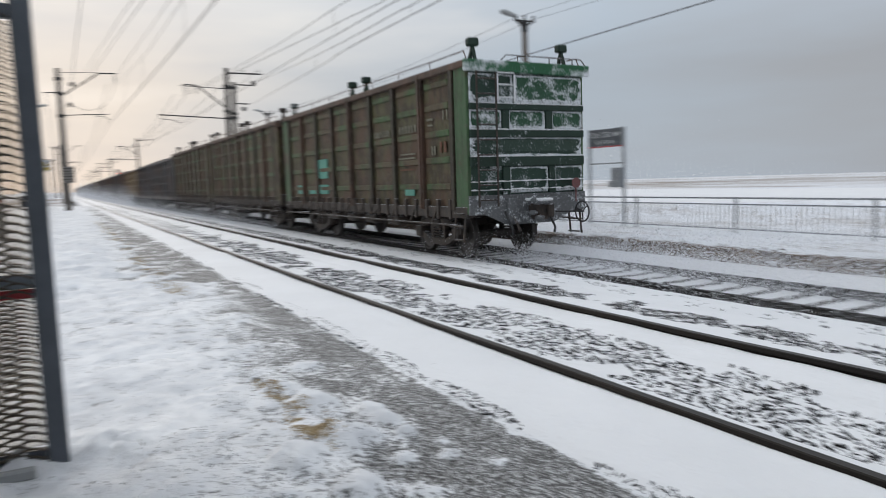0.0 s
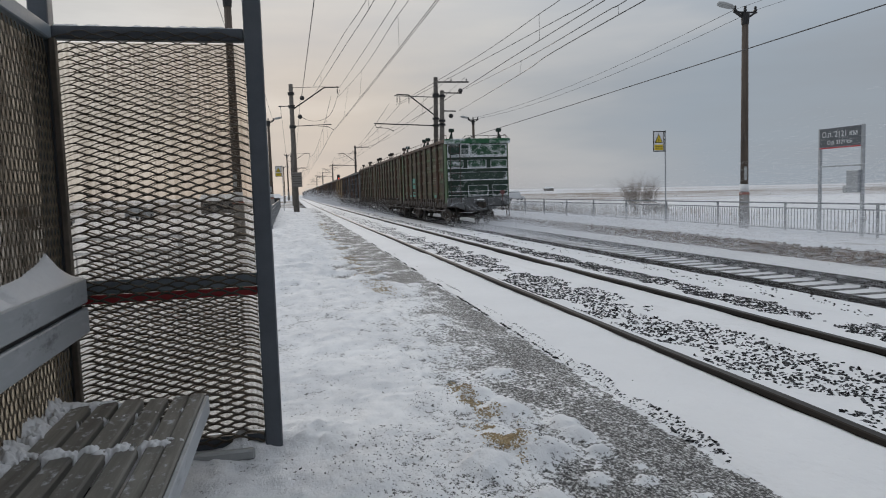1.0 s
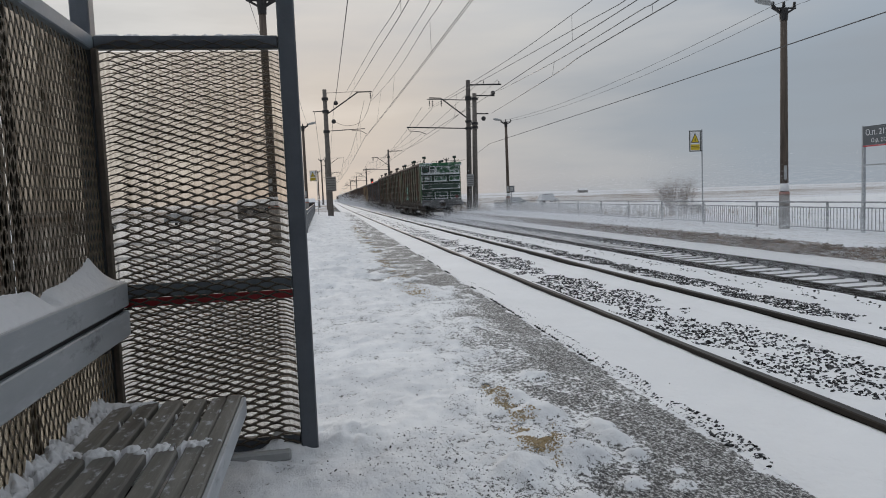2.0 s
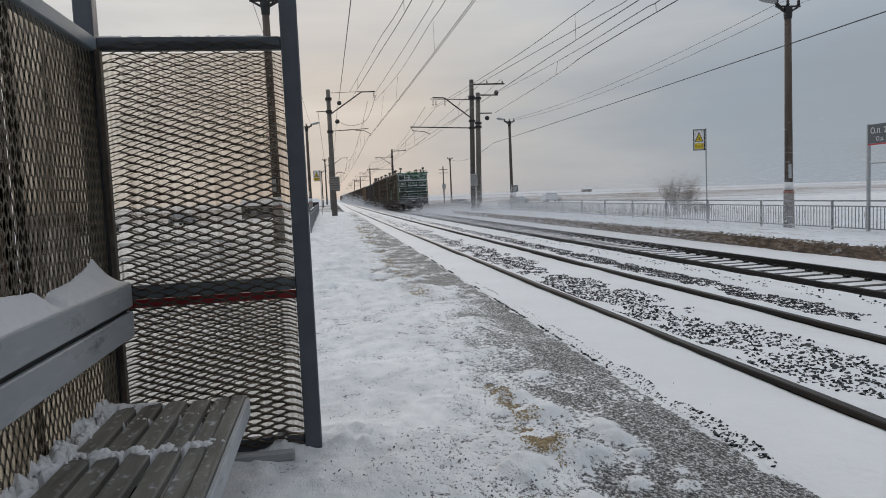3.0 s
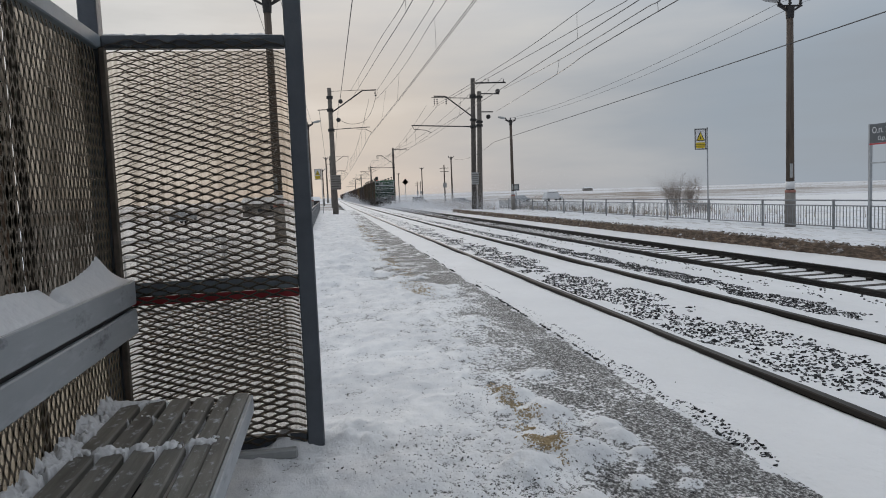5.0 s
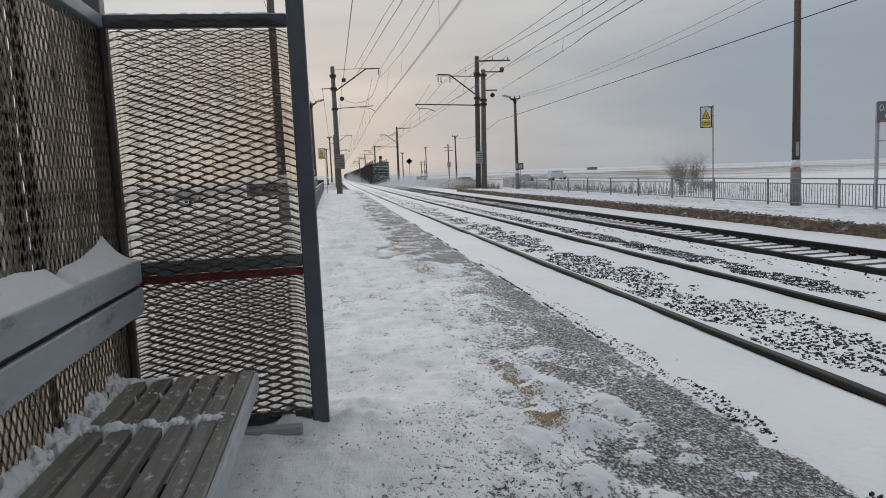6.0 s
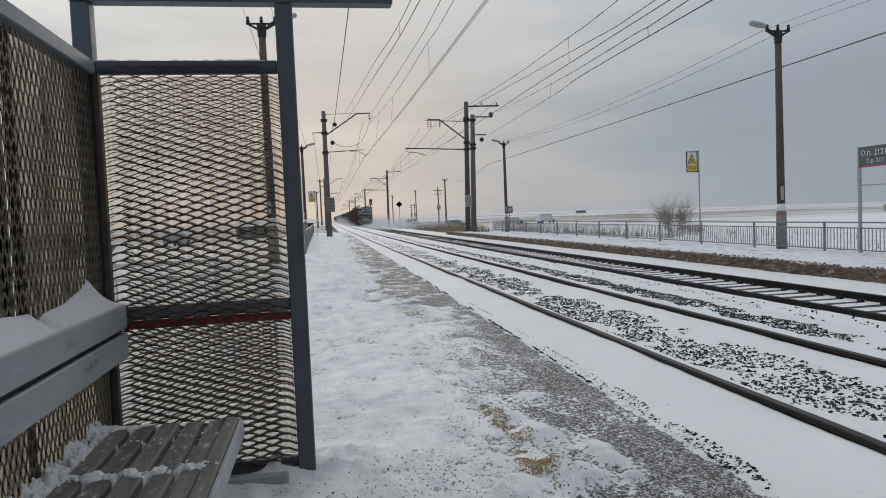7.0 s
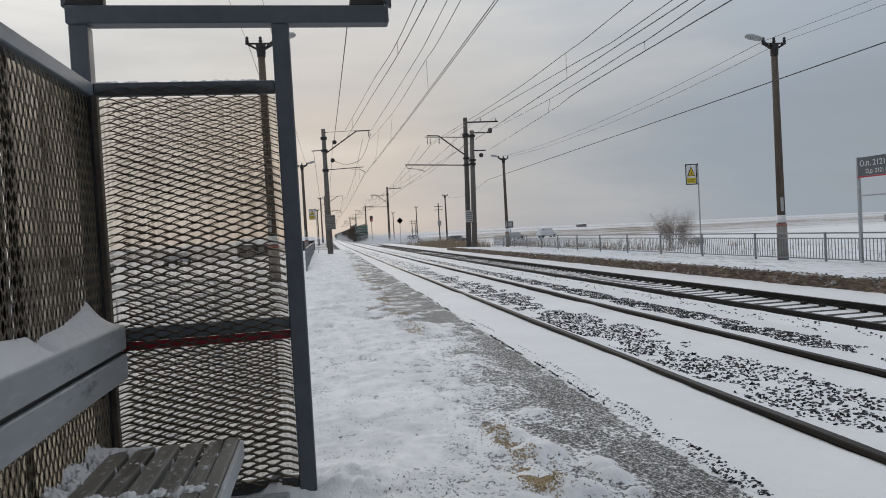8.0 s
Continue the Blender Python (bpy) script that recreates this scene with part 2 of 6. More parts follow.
STONE = stone_material("crushed_stone", (0.004, 0.004, 0.005), (0.018, 0.017, 0.016), 0.10)
CONCRETE = simple("weathered_concrete", (0.16, 0.15, 0.14), (0.27, 0.255, 0.24), 5, 0.85, bump=0.006)
MAST_CONC = simple("brownish_mast_concrete", (0.085, 0.076, 0.068), (0.17, 0.152, 0.135), 5, 0.85, bump=0.006)
DARK_CONC = simple("dark_concrete_mast", (0.045, 0.040, 0.036), (0.105, 0.092, 0.082), 4, 0.8, bump=0.004)
TARRED = simple("tarred_wood_pole", (0.055, 0.042, 0.033), (0.12, 0.092, 0.072), 5, 0.8, bump=0.006, stretch=(4, 4, 0.3))
IRON = simple("dark_iron", (0.022, 0.022, 0.024), (0.05, 0.048, 0.048), 10, 0.55, 0.5)
WIRE = simple("dull_wire", (0.05, 0.05, 0.055), (0.09, 0.085, 0.085), 4, 0.55, 0.6)
GALV = simple("galvanised_steel", (0.30, 0.32, 0.34), (0.42, 0.44, 0.46), 8, 0.45, 0.6)
LAMP_GREY = simple("grey_lamp_housing", (0.28, 0.29, 0.29), (0.38, 0.39, 0.39), 8, 0.5)
BLACK = simple("black_rubbery_paint", (0.012, 0.012, 0.013), (0.03, 0.03, 0.03), 9, 0.5)
WHITE = simple("white_paint", (0.72, 0.73, 0.74), (0.62, 0.63, 0.65), 7, 0.5)
YELLOW = simple("yellow_sign_paint", (0.62, 0.46, 0.02), (0.55, 0.40, 0.02), 7, 0.45)
BOARD_GREY = simple("slate_grey_sign_paint", (0.075, 0.085, 0.095), (0.095, 0.105, 0.118), 5, 0.5)
FADED_DISC = simple("faded_red_disc", (0.17, 0.060, 0.058), (0.13, 0.062, 0.060), 9, 0.7)
SOOTY = simple("sooty_sleeper", (0.022, 0.020, 0.019), (0.06, 0.055, 0.05), 9, 0.9, bump=0.006)
RED_SIGN = simple("red_sign_paint", (0.45, 0.03, 0.04), (0.38, 0.03, 0.04), 7, 0.5)
ORANGE = simple("faded_red_band", (0.26, 0.10, 0.08), (0.36, 0.19, 0.15), 12, 0.7)
TWIG = simple("bare_twig_bark", (0.20, 0.17, 0.15), (0.31, 0.265, 0.23), 8, 0.9)
DRY = simple("dry_grass", (0.22, 0.165, 0.115), (0.34, 0.27, 0.19), 4, 0.95)
SAND = simple("ochre_sand", (0.31, 0.225, 0.115), (0.45, 0.36, 0.23), 30, 0.95, bump=0.004, world=True)

for dull in (STONE, RAIL_TOP, RAIL_HEAD, RAIL_DARK):
    dull.node_tree.nodes["Principled BSDF"].inputs["Specular IOR Level"].default_value = 0.15


def edge_snow():
    """Snow on the low platform, thin and streaked with frozen earth."""
    m = Mat("thin_snow_over_earth", 0.85)
    a, b, c = m.noise(0.8, 5, 0.6, (1, 0.4, 1), True), m.noise(6, 5, 0.7, (1, 0.3, 1), True), m.noise(30, 4, 0.7, world=True)
    snow = m.ramp(a, [(0.3, (0.62, 0.64, 0.67)), (0.65, (0.78, 0.795, 0.82))])
    earth = m.ramp(c, [(0.3, (0.10, 0.08, 0.062)), (0.7, (0.26, 0.22, 0.18))])
    f = m.times(m.step(m.mix(0.55, a, b), 0.51, 0.62), 0.75)
    m.color(m.mix(f, snow, earth)).bump(b, 0.05, 0.6).bump(c, 0.015, 0.5)
    return m.m


EDGE_SNOW = edge_snow()


def wall_material():
    """Crumbling brown platform edge: brick rubble and frozen earth with snow caught on ledges."""
    m = Mat("brown_retaining_wall", 0.95)
    a, b = m.noise(1.1, 5, 0.6, (1, 0.5, 1), True), m.noise(7, 6, 0.75, (1, 0.45, 2.2), True)
    col = m.ramp(b, [(0.32, (0.018, 0.014, 0.012)), (0.46, (0.085, 0.060, 0.043)), (0.58, (0.19, 0.135, 0.095)), (0.70, (0.33, 0.26, 0.20))])
    snow = m.times(m.step(m.noise(5, 5, 0.7, (1, 0.35, 1), True), 0.58, 0.70), m.up(0.0, 0.5))
    m.color(m.mix(snow, m.mix(m.times(m.step(a, 0.45, 0.7), 0.6), col, (0.07, 0.052, 0.04)), (0.7, 0.72, 0.76)))
    m.bump(b, 0.05, 0.9)
    return m.m


WALL = wall_material()


def wagon_paint(name, c, rust=(0.085, 0.045, 0.028), amount=0.5, soot=0.5):
    """Freight wagon paint: faded, rusted in streaks, sooty, a little frost."""
    m = Mat(name, 0.7)
    big, streak = m.noise(0.9, 5, 0.6), m.noise(5.5, 6, 0.68, (1.0, 1.0, 0.16))
    fine = m.noise(40, 3)
    base = m.ramp(streak, [(0.25, tuple(v * 0.55 for v in c)), (0.55, c), (0.8, tuple(min(1, v * 1.2) for v in c))])
    r = m.mix(m.step(m.mix(0.15, big, fine), 0.58 - amount * 0.24, 0.68 - amount * 0.24), base, rust)
    col = m.mix(m.times(m.step(streak, 0.55, 0.75), soot), r, (0.03, 0.027, 0.024))
    blot, scuff = m.noise(2.2, 6, 0.72, (1, 1, 0.6)), m.noise(7, 6, 0.75, (1, 1.6, 1))
    col = m.mix(m.times(m.step(blot, 0.48, 0.58), 0.85 * soot), col, tuple(v * 0.35 for v in rust))
    col = m.mix(m.times(m.step(scuff, 0.53, 0.64), 0.5), col, tuple(min(1, 0.5 * v + 0.055) for v in rust))
    m.color(col).bump(fine, 0.003, 0.5).bump(streak, 0.01, 0.3).bump(scuff, 0.01, 0.4)
    return m.m


def frosted(name, c, frost=0.6, scale=2.2, speck=0.35):
    """Paint with snow stuck to it in patches, as on a wagon's rear wall."""
    m = Mat(name, 0.7)
    a, b = m.noise(scale, 6, 0.62, (1, 1, 1.3)), m.noise(26, 4, 0.7)
    base = m.ramp(b, [(0.3, tuple(v * 0.7 for v in c)), (0.7, tuple(min(1, v * 1.15) for v in c))])
    f = m.step(m.mix(speck, a, b), 0.60 - frost * 0.22, 0.68 - frost * 0.16)
    m.color(m.mix(f, base, (0.64, 0.67, 0.70))).bump(a, 0.02, 0.5)
    return m.m


GREEN_SIDE = wagon_paint("faded_green_wagon_paint", (0.078, 0.070, 0.027), rust=(0.080, 0.044, 0.023), amount=0.55, soot=0.85)
GREEN_PRESS = wagon_paint("patchy_green_pressing", (0.052, 0.098, 0.034), rust=(0.082, 0.060, 0.030), amount=0.62, soot=0.55)
RIB_DARK = wagon_paint("dirty_olive_rib", (0.036, 0.034, 0.018), rust=(0.045, 0.028, 0.017), amount=0.6, soot=0.7)
GREEN_POST = wagon_paint("green_corner_paint", (0.050, 0.105, 0.045), amount=0.12, soot=0.3)
GREEN_END = frosted("green_end_paint", (0.018, 0.046, 0.032), 0.28, 1.6)
GREEN_BEAM = frosted("green_beam_paint", (0.010, 0.030, 0.019), 0.06)
FROST_END = frosted("frosted_end_panel", (0.020, 0.075, 0.038), 0.44, 2.4, 0.35)
BARE_END = frosted("bare_end_panel", (0.026, 0.052, 0.038), 0.20, 3.0, 0.5)
BRIGHT = frosted("bright_green_rim", (0.016, 0.10, 0.042), 0.60, 1.3, 0.12)
CRUST = frosted("crusted_snow", (0.05, 0.08, 0.065), 1.0, 5.0, 0.5)
TEAL = simple("turquoise_touch_up", (0.09, 0.30, 0.23), (0.06, 0.20, 0.16), 4, 0.6)
RUST_RIM = wagon_paint("rusty_rim", (0.055, 0.036, 0.023), amount=0.7, soot=0.6)
DARK_SIDE = wagon_paint("sooty_grey_wagon_paint", (0.045, 0.047, 0.053), amount=0.25, soot=0.3)
BROWN_SIDE = wagon_paint("brown_wagon_paint", (0.085, 0.055, 0.04), amount=0.4, soot=0.4)
TAN_SIDE = wagon_paint("yellow_tan_wagon_paint", (0.30, 0.21, 0.11), amount=0.2, soot=0.3)


def running_gear():
    """Sooty brown steel with powder snow caught on upward faces."""
    m = Mat("sooty_running_gear", 0.7)
    n, f = m.noise(5, 6, 0.7), m.noise(17, 5, 0.7)
    col = m.ramp(n, [(0.3, (0.016, 0.014, 0.013)), (0.55, (0.048, 0.036, 0.029)), (0.75, (0.095, 0.068, 0.050))])
    m.color(m.mix(m.times(m.step(f, 0.48, 0.60), m.up(0.25, 0.8)), col, (0.62, 0.64, 0.67))).bump(f, 0.006, 0.5)
    return m.m


RUNNING = running_gear()
WHEEL = simple("worn_wheel_steel", (0.05, 0.046, 0.043), (0.11, 0.10, 0.095), 7, 0.45, 0.6)
CHALK = simple("faded_white_lettering", (0.22, 0.21, 0.16), (0.10, 0.095, 0.065), 12, 0.8)
CHALK_RED = simple("faded_red_lettering", (0.15, 0.062, 0.035), (0.09, 0.05, 0.03), 12, 0.8)
PLATE_SNOW = frosted("snow_caked_plate", (0.12, 0.125, 0.13), 0.30, 5.0, 0.5)


def clear_sheet():
    """Dirty clear plastic sheet: most light goes through, a little is scattered."""
    m = Mat("dirty_clear_plastic", 0.35)
    nt = m.nt
    tr, mx = nt.nodes.new("ShaderNodeBsdfTransparent"), nt.nodes.new("ShaderNodeMixShader")
    flute = m.noise(55, 2, 0.5, (1, 1, 0.02))
    nt.links.new(m.ramp(flute, [(0.35, (0.84, 0.81, 0.77)), (0.6, (0.95, 0.925, 0.89))]), tr.inputs[0])
    m.color((0.42, 0.40, 0.38))
    grime = m.times(m.step(m.noise(1.6, 5, 0.6), 0.3, 0.8), 0.20)
    nt.links.new(grime, mx.inputs[0])
    nt.links.new(tr.outputs[0], mx.inputs[1])
    nt.links.new(m.b.outputs[0], mx.inputs[2])
    nt.links.new(mx.outputs[0], nt.nodes["Material Output"].inputs[0])
    return m.m


CLEAR = clear_sheet()


def stained_sheet(name, dark, pale, through_lo, through_hi, clear):
    """Grimy plastic: stained brown, with rubbed spots where daylight comes through."""
    m = Mat(name, 0.5)
    nt = m.nt
    tr, mx = nt.nodes.new("ShaderNodeBsdfTransparent"), nt.nodes.new("ShaderNodeMixShader")
    tr.inputs[0].default_value = (0.72, 0.66, 0.57, 1)
    blot, fine = m.noise(1.7, 6, 0.65, (1, 1.5, 0.5)), m.noise(12, 5, 0.7, (1, 1.4, 0.4))
    m.color(m.ramp(m.mix(0.45, blot, fine), [(0.32, dark), (0.66, pale)])).bump(fine, 0.004, 0.4)
    nt.links.new(m.times(m.step(m.mix(0.3, blot, fine), through_lo, through_hi), clear), mx.inputs[0])
    nt.links.new(m.b.outputs[0], mx.inputs[1])
    nt.links.new(tr.outputs[0], mx.inputs[2])
    nt.links.new(mx.outputs[0], nt.nodes["Material Output"].inputs[0])
    return m.m


BROWN_SHEET = stained_sheet("brown_stained_plastic", (0.15, 0.108, 0.080), (0.30, 0.225, 0.165), 0.44, 0.62, 0.60)
TAN_SHEET = stained_sheet("tan_stained_plastic", (0.30, 0.25, 0.18), (0.56, 0.50, 0.41), 0.25, 0.50, 0.92)
DUST = Mat("blown_snow", 0.9).color((0.80, 0.81, 0.84)).m
COAL = simple("dark_load", (0.02, 0.02, 0.02), (0.05, 0.045, 0.04), 6, 0.9, bump=0.03)

# ---- mesh helpers ----


def box(bm, x0, x1, y0, y1, z0, z1, bev=0.0):
    r = bmesh.ops.create_cube(bm, size=1.0)
    for v in r["verts"]:
        v.co = Vector(((x0 + x1) / 2 + v.co.x * (x1 - x0), (y0 + y1) / 2 + v.co.y * (y1 - y0), (z0 + z1) / 2 + v.co.z * (z1 - z0)))
    if bev:
        edges = list({e for v in r["verts"] for e in v.link_edges})
        bmesh.ops.bevel(bm, geom=edges, offset=bev, segments=1, affect="EDGES", clamp_overlap=True)
    return bm


def rod(bm, a, b, r0, r1=None, n=8, cap=True):
    a, b = Vector(a), Vector(b)
    m = Matrix.Translation((a + b) / 2) @ (b - a).to_track_quat("Z", "Y").to_matrix().to_4x4()
    bmesh.ops.create_cone(bm, cap_ends=cap, segments=n, radius1=r0, radius2=r0 if r1 is None else r1, depth=(b - a).length, matrix=m)
    return bm


def beam(bm, a, b, w, h):
    """A square bar from a to b."""
    a, b = Vector(a), Vector(b)
    m = Matrix.Translation((a + b) / 2) @ (b - a).to_track_quat("Z", "Y").to_matrix().to_4x4() @ Matrix.Diagonal((w, h, (b - a).length, 1))
    bmesh.ops.create_cube(bm, size=1.0, matrix=m)
    return bm


def tube_line(bm, pts, r, n=6):
    """One connected tube through the points."""
    pts = [Vector(p) for p in pts]
    rings = []
    for i, p in enumerate(pts):
        d = (pts[min(i + 1, len(pts) - 1)] - pts[max(i - 1, 0)]).normalized()
        u = d.cross(Vector((0.13, 0.07, 1.0))).normalized()
        v = d.cross(u)
        rings.append([bm.verts.new(p + r * (math.cos(2 * math.pi * k / n) * u + math.sin(2 * math.pi * k / n) * v)) for k in range(n)])
    for a, b in zip(rings, rings[1:]):
        for k in range(n):
            bm.faces.new((a[k], a[(k + 1) % n], b[(k + 1) % n], b[k]))
    bm.faces.new(rings[0])
    bm.faces.new(rings[-1][::-1])
    return bm


def lathe(bm, prof, n=16, at=(0, 0, 0), axis="z"):
    """Turn a profile of (radius, height) round an axis."""
    rings = []
    for r, h in prof:
        ring = []
        for k in range(n):
            c, s = r * math.cos(2 * math.pi * k / n), r * math.sin(2 * math.pi * k / n)
            p = (c, s, h) if axis == "z" else (h, c, s) if axis == "x" else (c, h, s)
            ring.append(bm.verts.new(Vector(p) + Vector(at)))
        rings.append(ring)
    for a, b in zip(rings, rings[1:]):
        for k in range(n):
            bm.faces.new((a[k], a[(k + 1) % n], b[(k + 1) % n], b[k]))
    for ring in (rings[0], rings[-1]):
        bm.faces.new(ring)
    bmesh.ops.recalc_face_normals(bm, faces=bm.faces[:])
    return bm


def link(name, bm, mat, smooth=False):
    me = bpy.data.meshes.new(name)
    bm.to_mesh(me)
    bm.free()
    for m in mat if isinstance(mat, (list, tuple)) else [mat]:
        me.materials.append(m)
    if smooth:
        me.polygons.foreach_set("use_smooth", [True] * len(me.polygons))
    return new(name, me)


def part(name, bm, mat, parent, label="", smooth=False):
    ob = link(name, bm, mat, smooth)
    ob.parent = parent
    if label:
        tagged(ob, label)
    return ob


def piece(name, mesh, parent, m):
    ob = new(name, mesh)
    ob.parent = parent
    ob.matrix_basis = m
    return ob


def group_empty(name, m, label, category, group=""):
    e = new(name)
    e.empty_display_size = 0.2
    e.matrix_basis = m
    return tagged(e, label, category, group)


def raw_mesh(name, verts, faces, mat, smooth=True):
    me = bpy.data.meshes.new(name)
    me.from_pydata(verts.tolist() if hasattr(verts, "tolist") else verts, [], faces.tolist() if hasattr(faces, "tolist") else faces)
    me.materials.append(mat)
    if smooth:
        me.polygons.foreach_set("use_smooth", [True] * len(me.polygons))
    return new(name, me)


def lattice(ix, iy, seed):
    n = (ix.astype(np.int64) * 374761393 + iy.astype(np.int64) * 668265263 + seed * 1442695041) & 0x7FFFFFFF
    n = ((n ^ (n >> 13)) * 1274126177) & 0x7FFFFFFF
    return ((n ^ (n >> 16)) & 0xFFFF) / 65535.0


def vnoise(x, y, scale, seed=1, octaves=4, gain=0.5):
    """Smooth value noise, 0 to 1."""
    out, amp, tot = 0.0, 1.0, 0.0
    for o in range(octaves):
        u, v = np.asarray(x) * scale * 2 ** o, np.asarray(y) * scale * 2 ** o
        i, j = np.floor(u), np.floor(v)
        f, g = u - i, v - j
        f, g = f * f * (3 - 2 * f), g * g * (3 - 2 * g)
        i, j = i.astype(np.int64), j.astype(np.int64)
        s = seed + 17 * o
        a = lattice(i, j, s) * (1 - f) + lattice(i + 1, j, s) * f
        b = lattice(i, j + 1, s) * (1 - f) + lattice(i + 1, j + 1, s) * f
        out, tot = out + amp * (a * (1 - g) + b * g), tot + amp
        amp *= gain
    return out / tot


def sheet(name, xs, ys, height, mat, shift=None):
    """A height field over the lines xs by ys."""
    X, Y = np.meshgrid(xs, ys)
    Z = height(X, Y)
    XX = X + shift(Y) if shift else X
    v = np.stack([XX, Y, Z], -1).reshape(-1, 3)
    nx, ny = len(xs), len(ys)
    k = (np.arange(ny - 1)[:, None] * nx + np.arange(nx - 1)[None]).ravel()
    f = np.stack([k, k + 1, k + nx + 1, k + nx], -1)
    return raw_mesh(name, v, f, mat)


def steps(a, b, fine, growth=1.0):
    """Values from a to b whose spacing grows with the distance from the camera."""
    out, v = [a], a
    while v < b:
        v += fine + growth * max(0.0, abs(v + 3.8) - 6)
        out.append(min(v, b))
    return np.array(out)


def smooth01(t):
    t = np.clip(t, 0, 1)
    return t * t * (3 - 2 * t)

# ---- plan (metres) ----
# x to the right across the tracks, y along them, z up from the near rail's head
Z2 = -0.44                         # rail head of the far track
NEAR_AXIS, FAR_AXIS = 0.795, 6.20
GAUGE = 1.59                       # between rail centres
SPEED, REAR0, PITCH = 20.5, 8.85, 14.2


def bend(y):
    """The line swings gently to the right far off."""
    y = np.asarray(y, float)
    s = np.clip(y - 15, 0, 100)
    return 0.010 * (s * s / 200 + np.maximum(0, y - 115))


def bend1(y):
    return float(bend(y))


def edge_swing(y):
    """The platform's edge closes in on the near rail further along."""
    return 0.0108 * np.clip(np.asarray(y, float), 0, 60)


# ---- ground ----
def ground_level(x, y):
    """The steppe lies lower than the line, and falls away gently off to the right."""
    x, y = np.asarray(x, float), np.asarray(y, float)
    far = np.hypot(x, y)
    fall = np.interp(np.degrees(np.arctan2(x, y)), [12, 18, 24, 30, 35, 42, 60], [0, 0.0006, 0.0028, 0.0044, 0.0052, 0.0066, 0.0070])
    return -0.95 - 0.0072 * np.clip(far - 90, 0, 60) - fall * np.maximum(0, far - 150)


def on_ground(x, y, turn=0.0, sink=0.0):
    return pose(x, y, float(ground_level(x, y)) - sink, 0, 0, turn)


def build_ground():
    def z(X, Y):
        far = np.hypot(X, Y)
        lump = 0.5 * (vnoise(X, Y, 0.02, 3) - 0.5) * np.clip((far - 25) / 60, 0, 1)
        return ground_level(X, Y) + lump
    side = np.concatenate([-np.geomspace(4400, 16, 34), np.linspace(-12, 30, 22), np.geomspace(36, 4400, 44)])
    ahead = np.concatenate([-np.geomspace(4400, 20, 20), np.linspace(-16, 60, 30), np.geomspace(66, 4400, 60)])
    ob = sheet("ground", side, ahead, z, FIELD)
    tagged(ob, "wide snowy steppe with strips of brown dry grass", "ground", kind="structure")


def bed_height(X, Y):
    xs = [-1.05, -0.93, -0.80, -0.35, -0.06, 0.05, 0.12, 0.35, 1.0, 1.35, 1.55, 1.66, 1.8, 2.4, 3.4, 4.3, 5.2, 5.33, 5.50, 6.9, 7.05, 7.3, 7.8, 8.3, 9.2]
    zs = [-0.16, -0.06, -0.035, -0.02, -0.035, -0.07, -0.06, -0.085, -0.085, -0.06, -0.055, -0.11, -0.12, -0.22, -0.30, -0.45, -0.50, -0.56, -0.592, -0.592, -0.57, -0.52, -0.46, -0.42, -0.42]
    z = np.interp(X, xs, zs)
    z += 0.035 * (vnoise(X, Y * 0.5, 1.1, 5) - 0.5) + 0.02 * (vnoise(X, Y * 0.6, 4.0, 6) - 0.5)
    stones = ((X > 0.25) & (X < 1.15)) | ((X > 2.3) & (X < 3.5))
    z -= np.where(stones, 0.025 * vnoise(X, Y, 6, 8, 3), 0)
    # swept nearly level between the far rails
    swept = smooth01((0.80 - np.abs(X - FAR_AXIS)) / 0.12)
    return z * (1 - swept) + swept * (-0.594 + 0.010 * (vnoise(X, Y, 3.0, 9, 3) - 0.5))


def build_track_bed():
    xs = np.unique(np.concatenate([np.linspace(-1.05, 1.2, 66), np.linspace(1.2, 3.6, 60), np.linspace(3.6, 9.2, 66)]))
    ob = sheet("track_bed", xs, steps(-9.0, 420.0, 0.055, 0.011), bed_height, SNOW, bend)
    return tagged(ob, "snow-covered ballast bed under two railway tracks", "track bed", kind="structure")


def build_yard():
    def z(X, Y):
        return -0.86 + 0.12 * (vnoise(X, Y, 0.15, 71, 4) - 0.5) + 0.05 * (vnoise(X, Y, 1.2, 72, 3) - 0.5)
    ob = sheet("yard_snow", np.linspace(-60, -6.6, 70), np.linspace(-12, 75, 90), z, SNOW)
    tagged(ob, "level snow lying behind the platform", "snow", kind="structure")
    ob = sheet("meadow_snow", np.linspace(17.6, 75, 60), np.linspace(-12, 80, 90), lambda X, Y: z(X, Y) - 0.14, SNOW)
    tagged(ob, "level snow lying beyond the far railing", "snow", kind="structure")


build_ground()
build_yard()
TRACK_BED = build_track_bed()


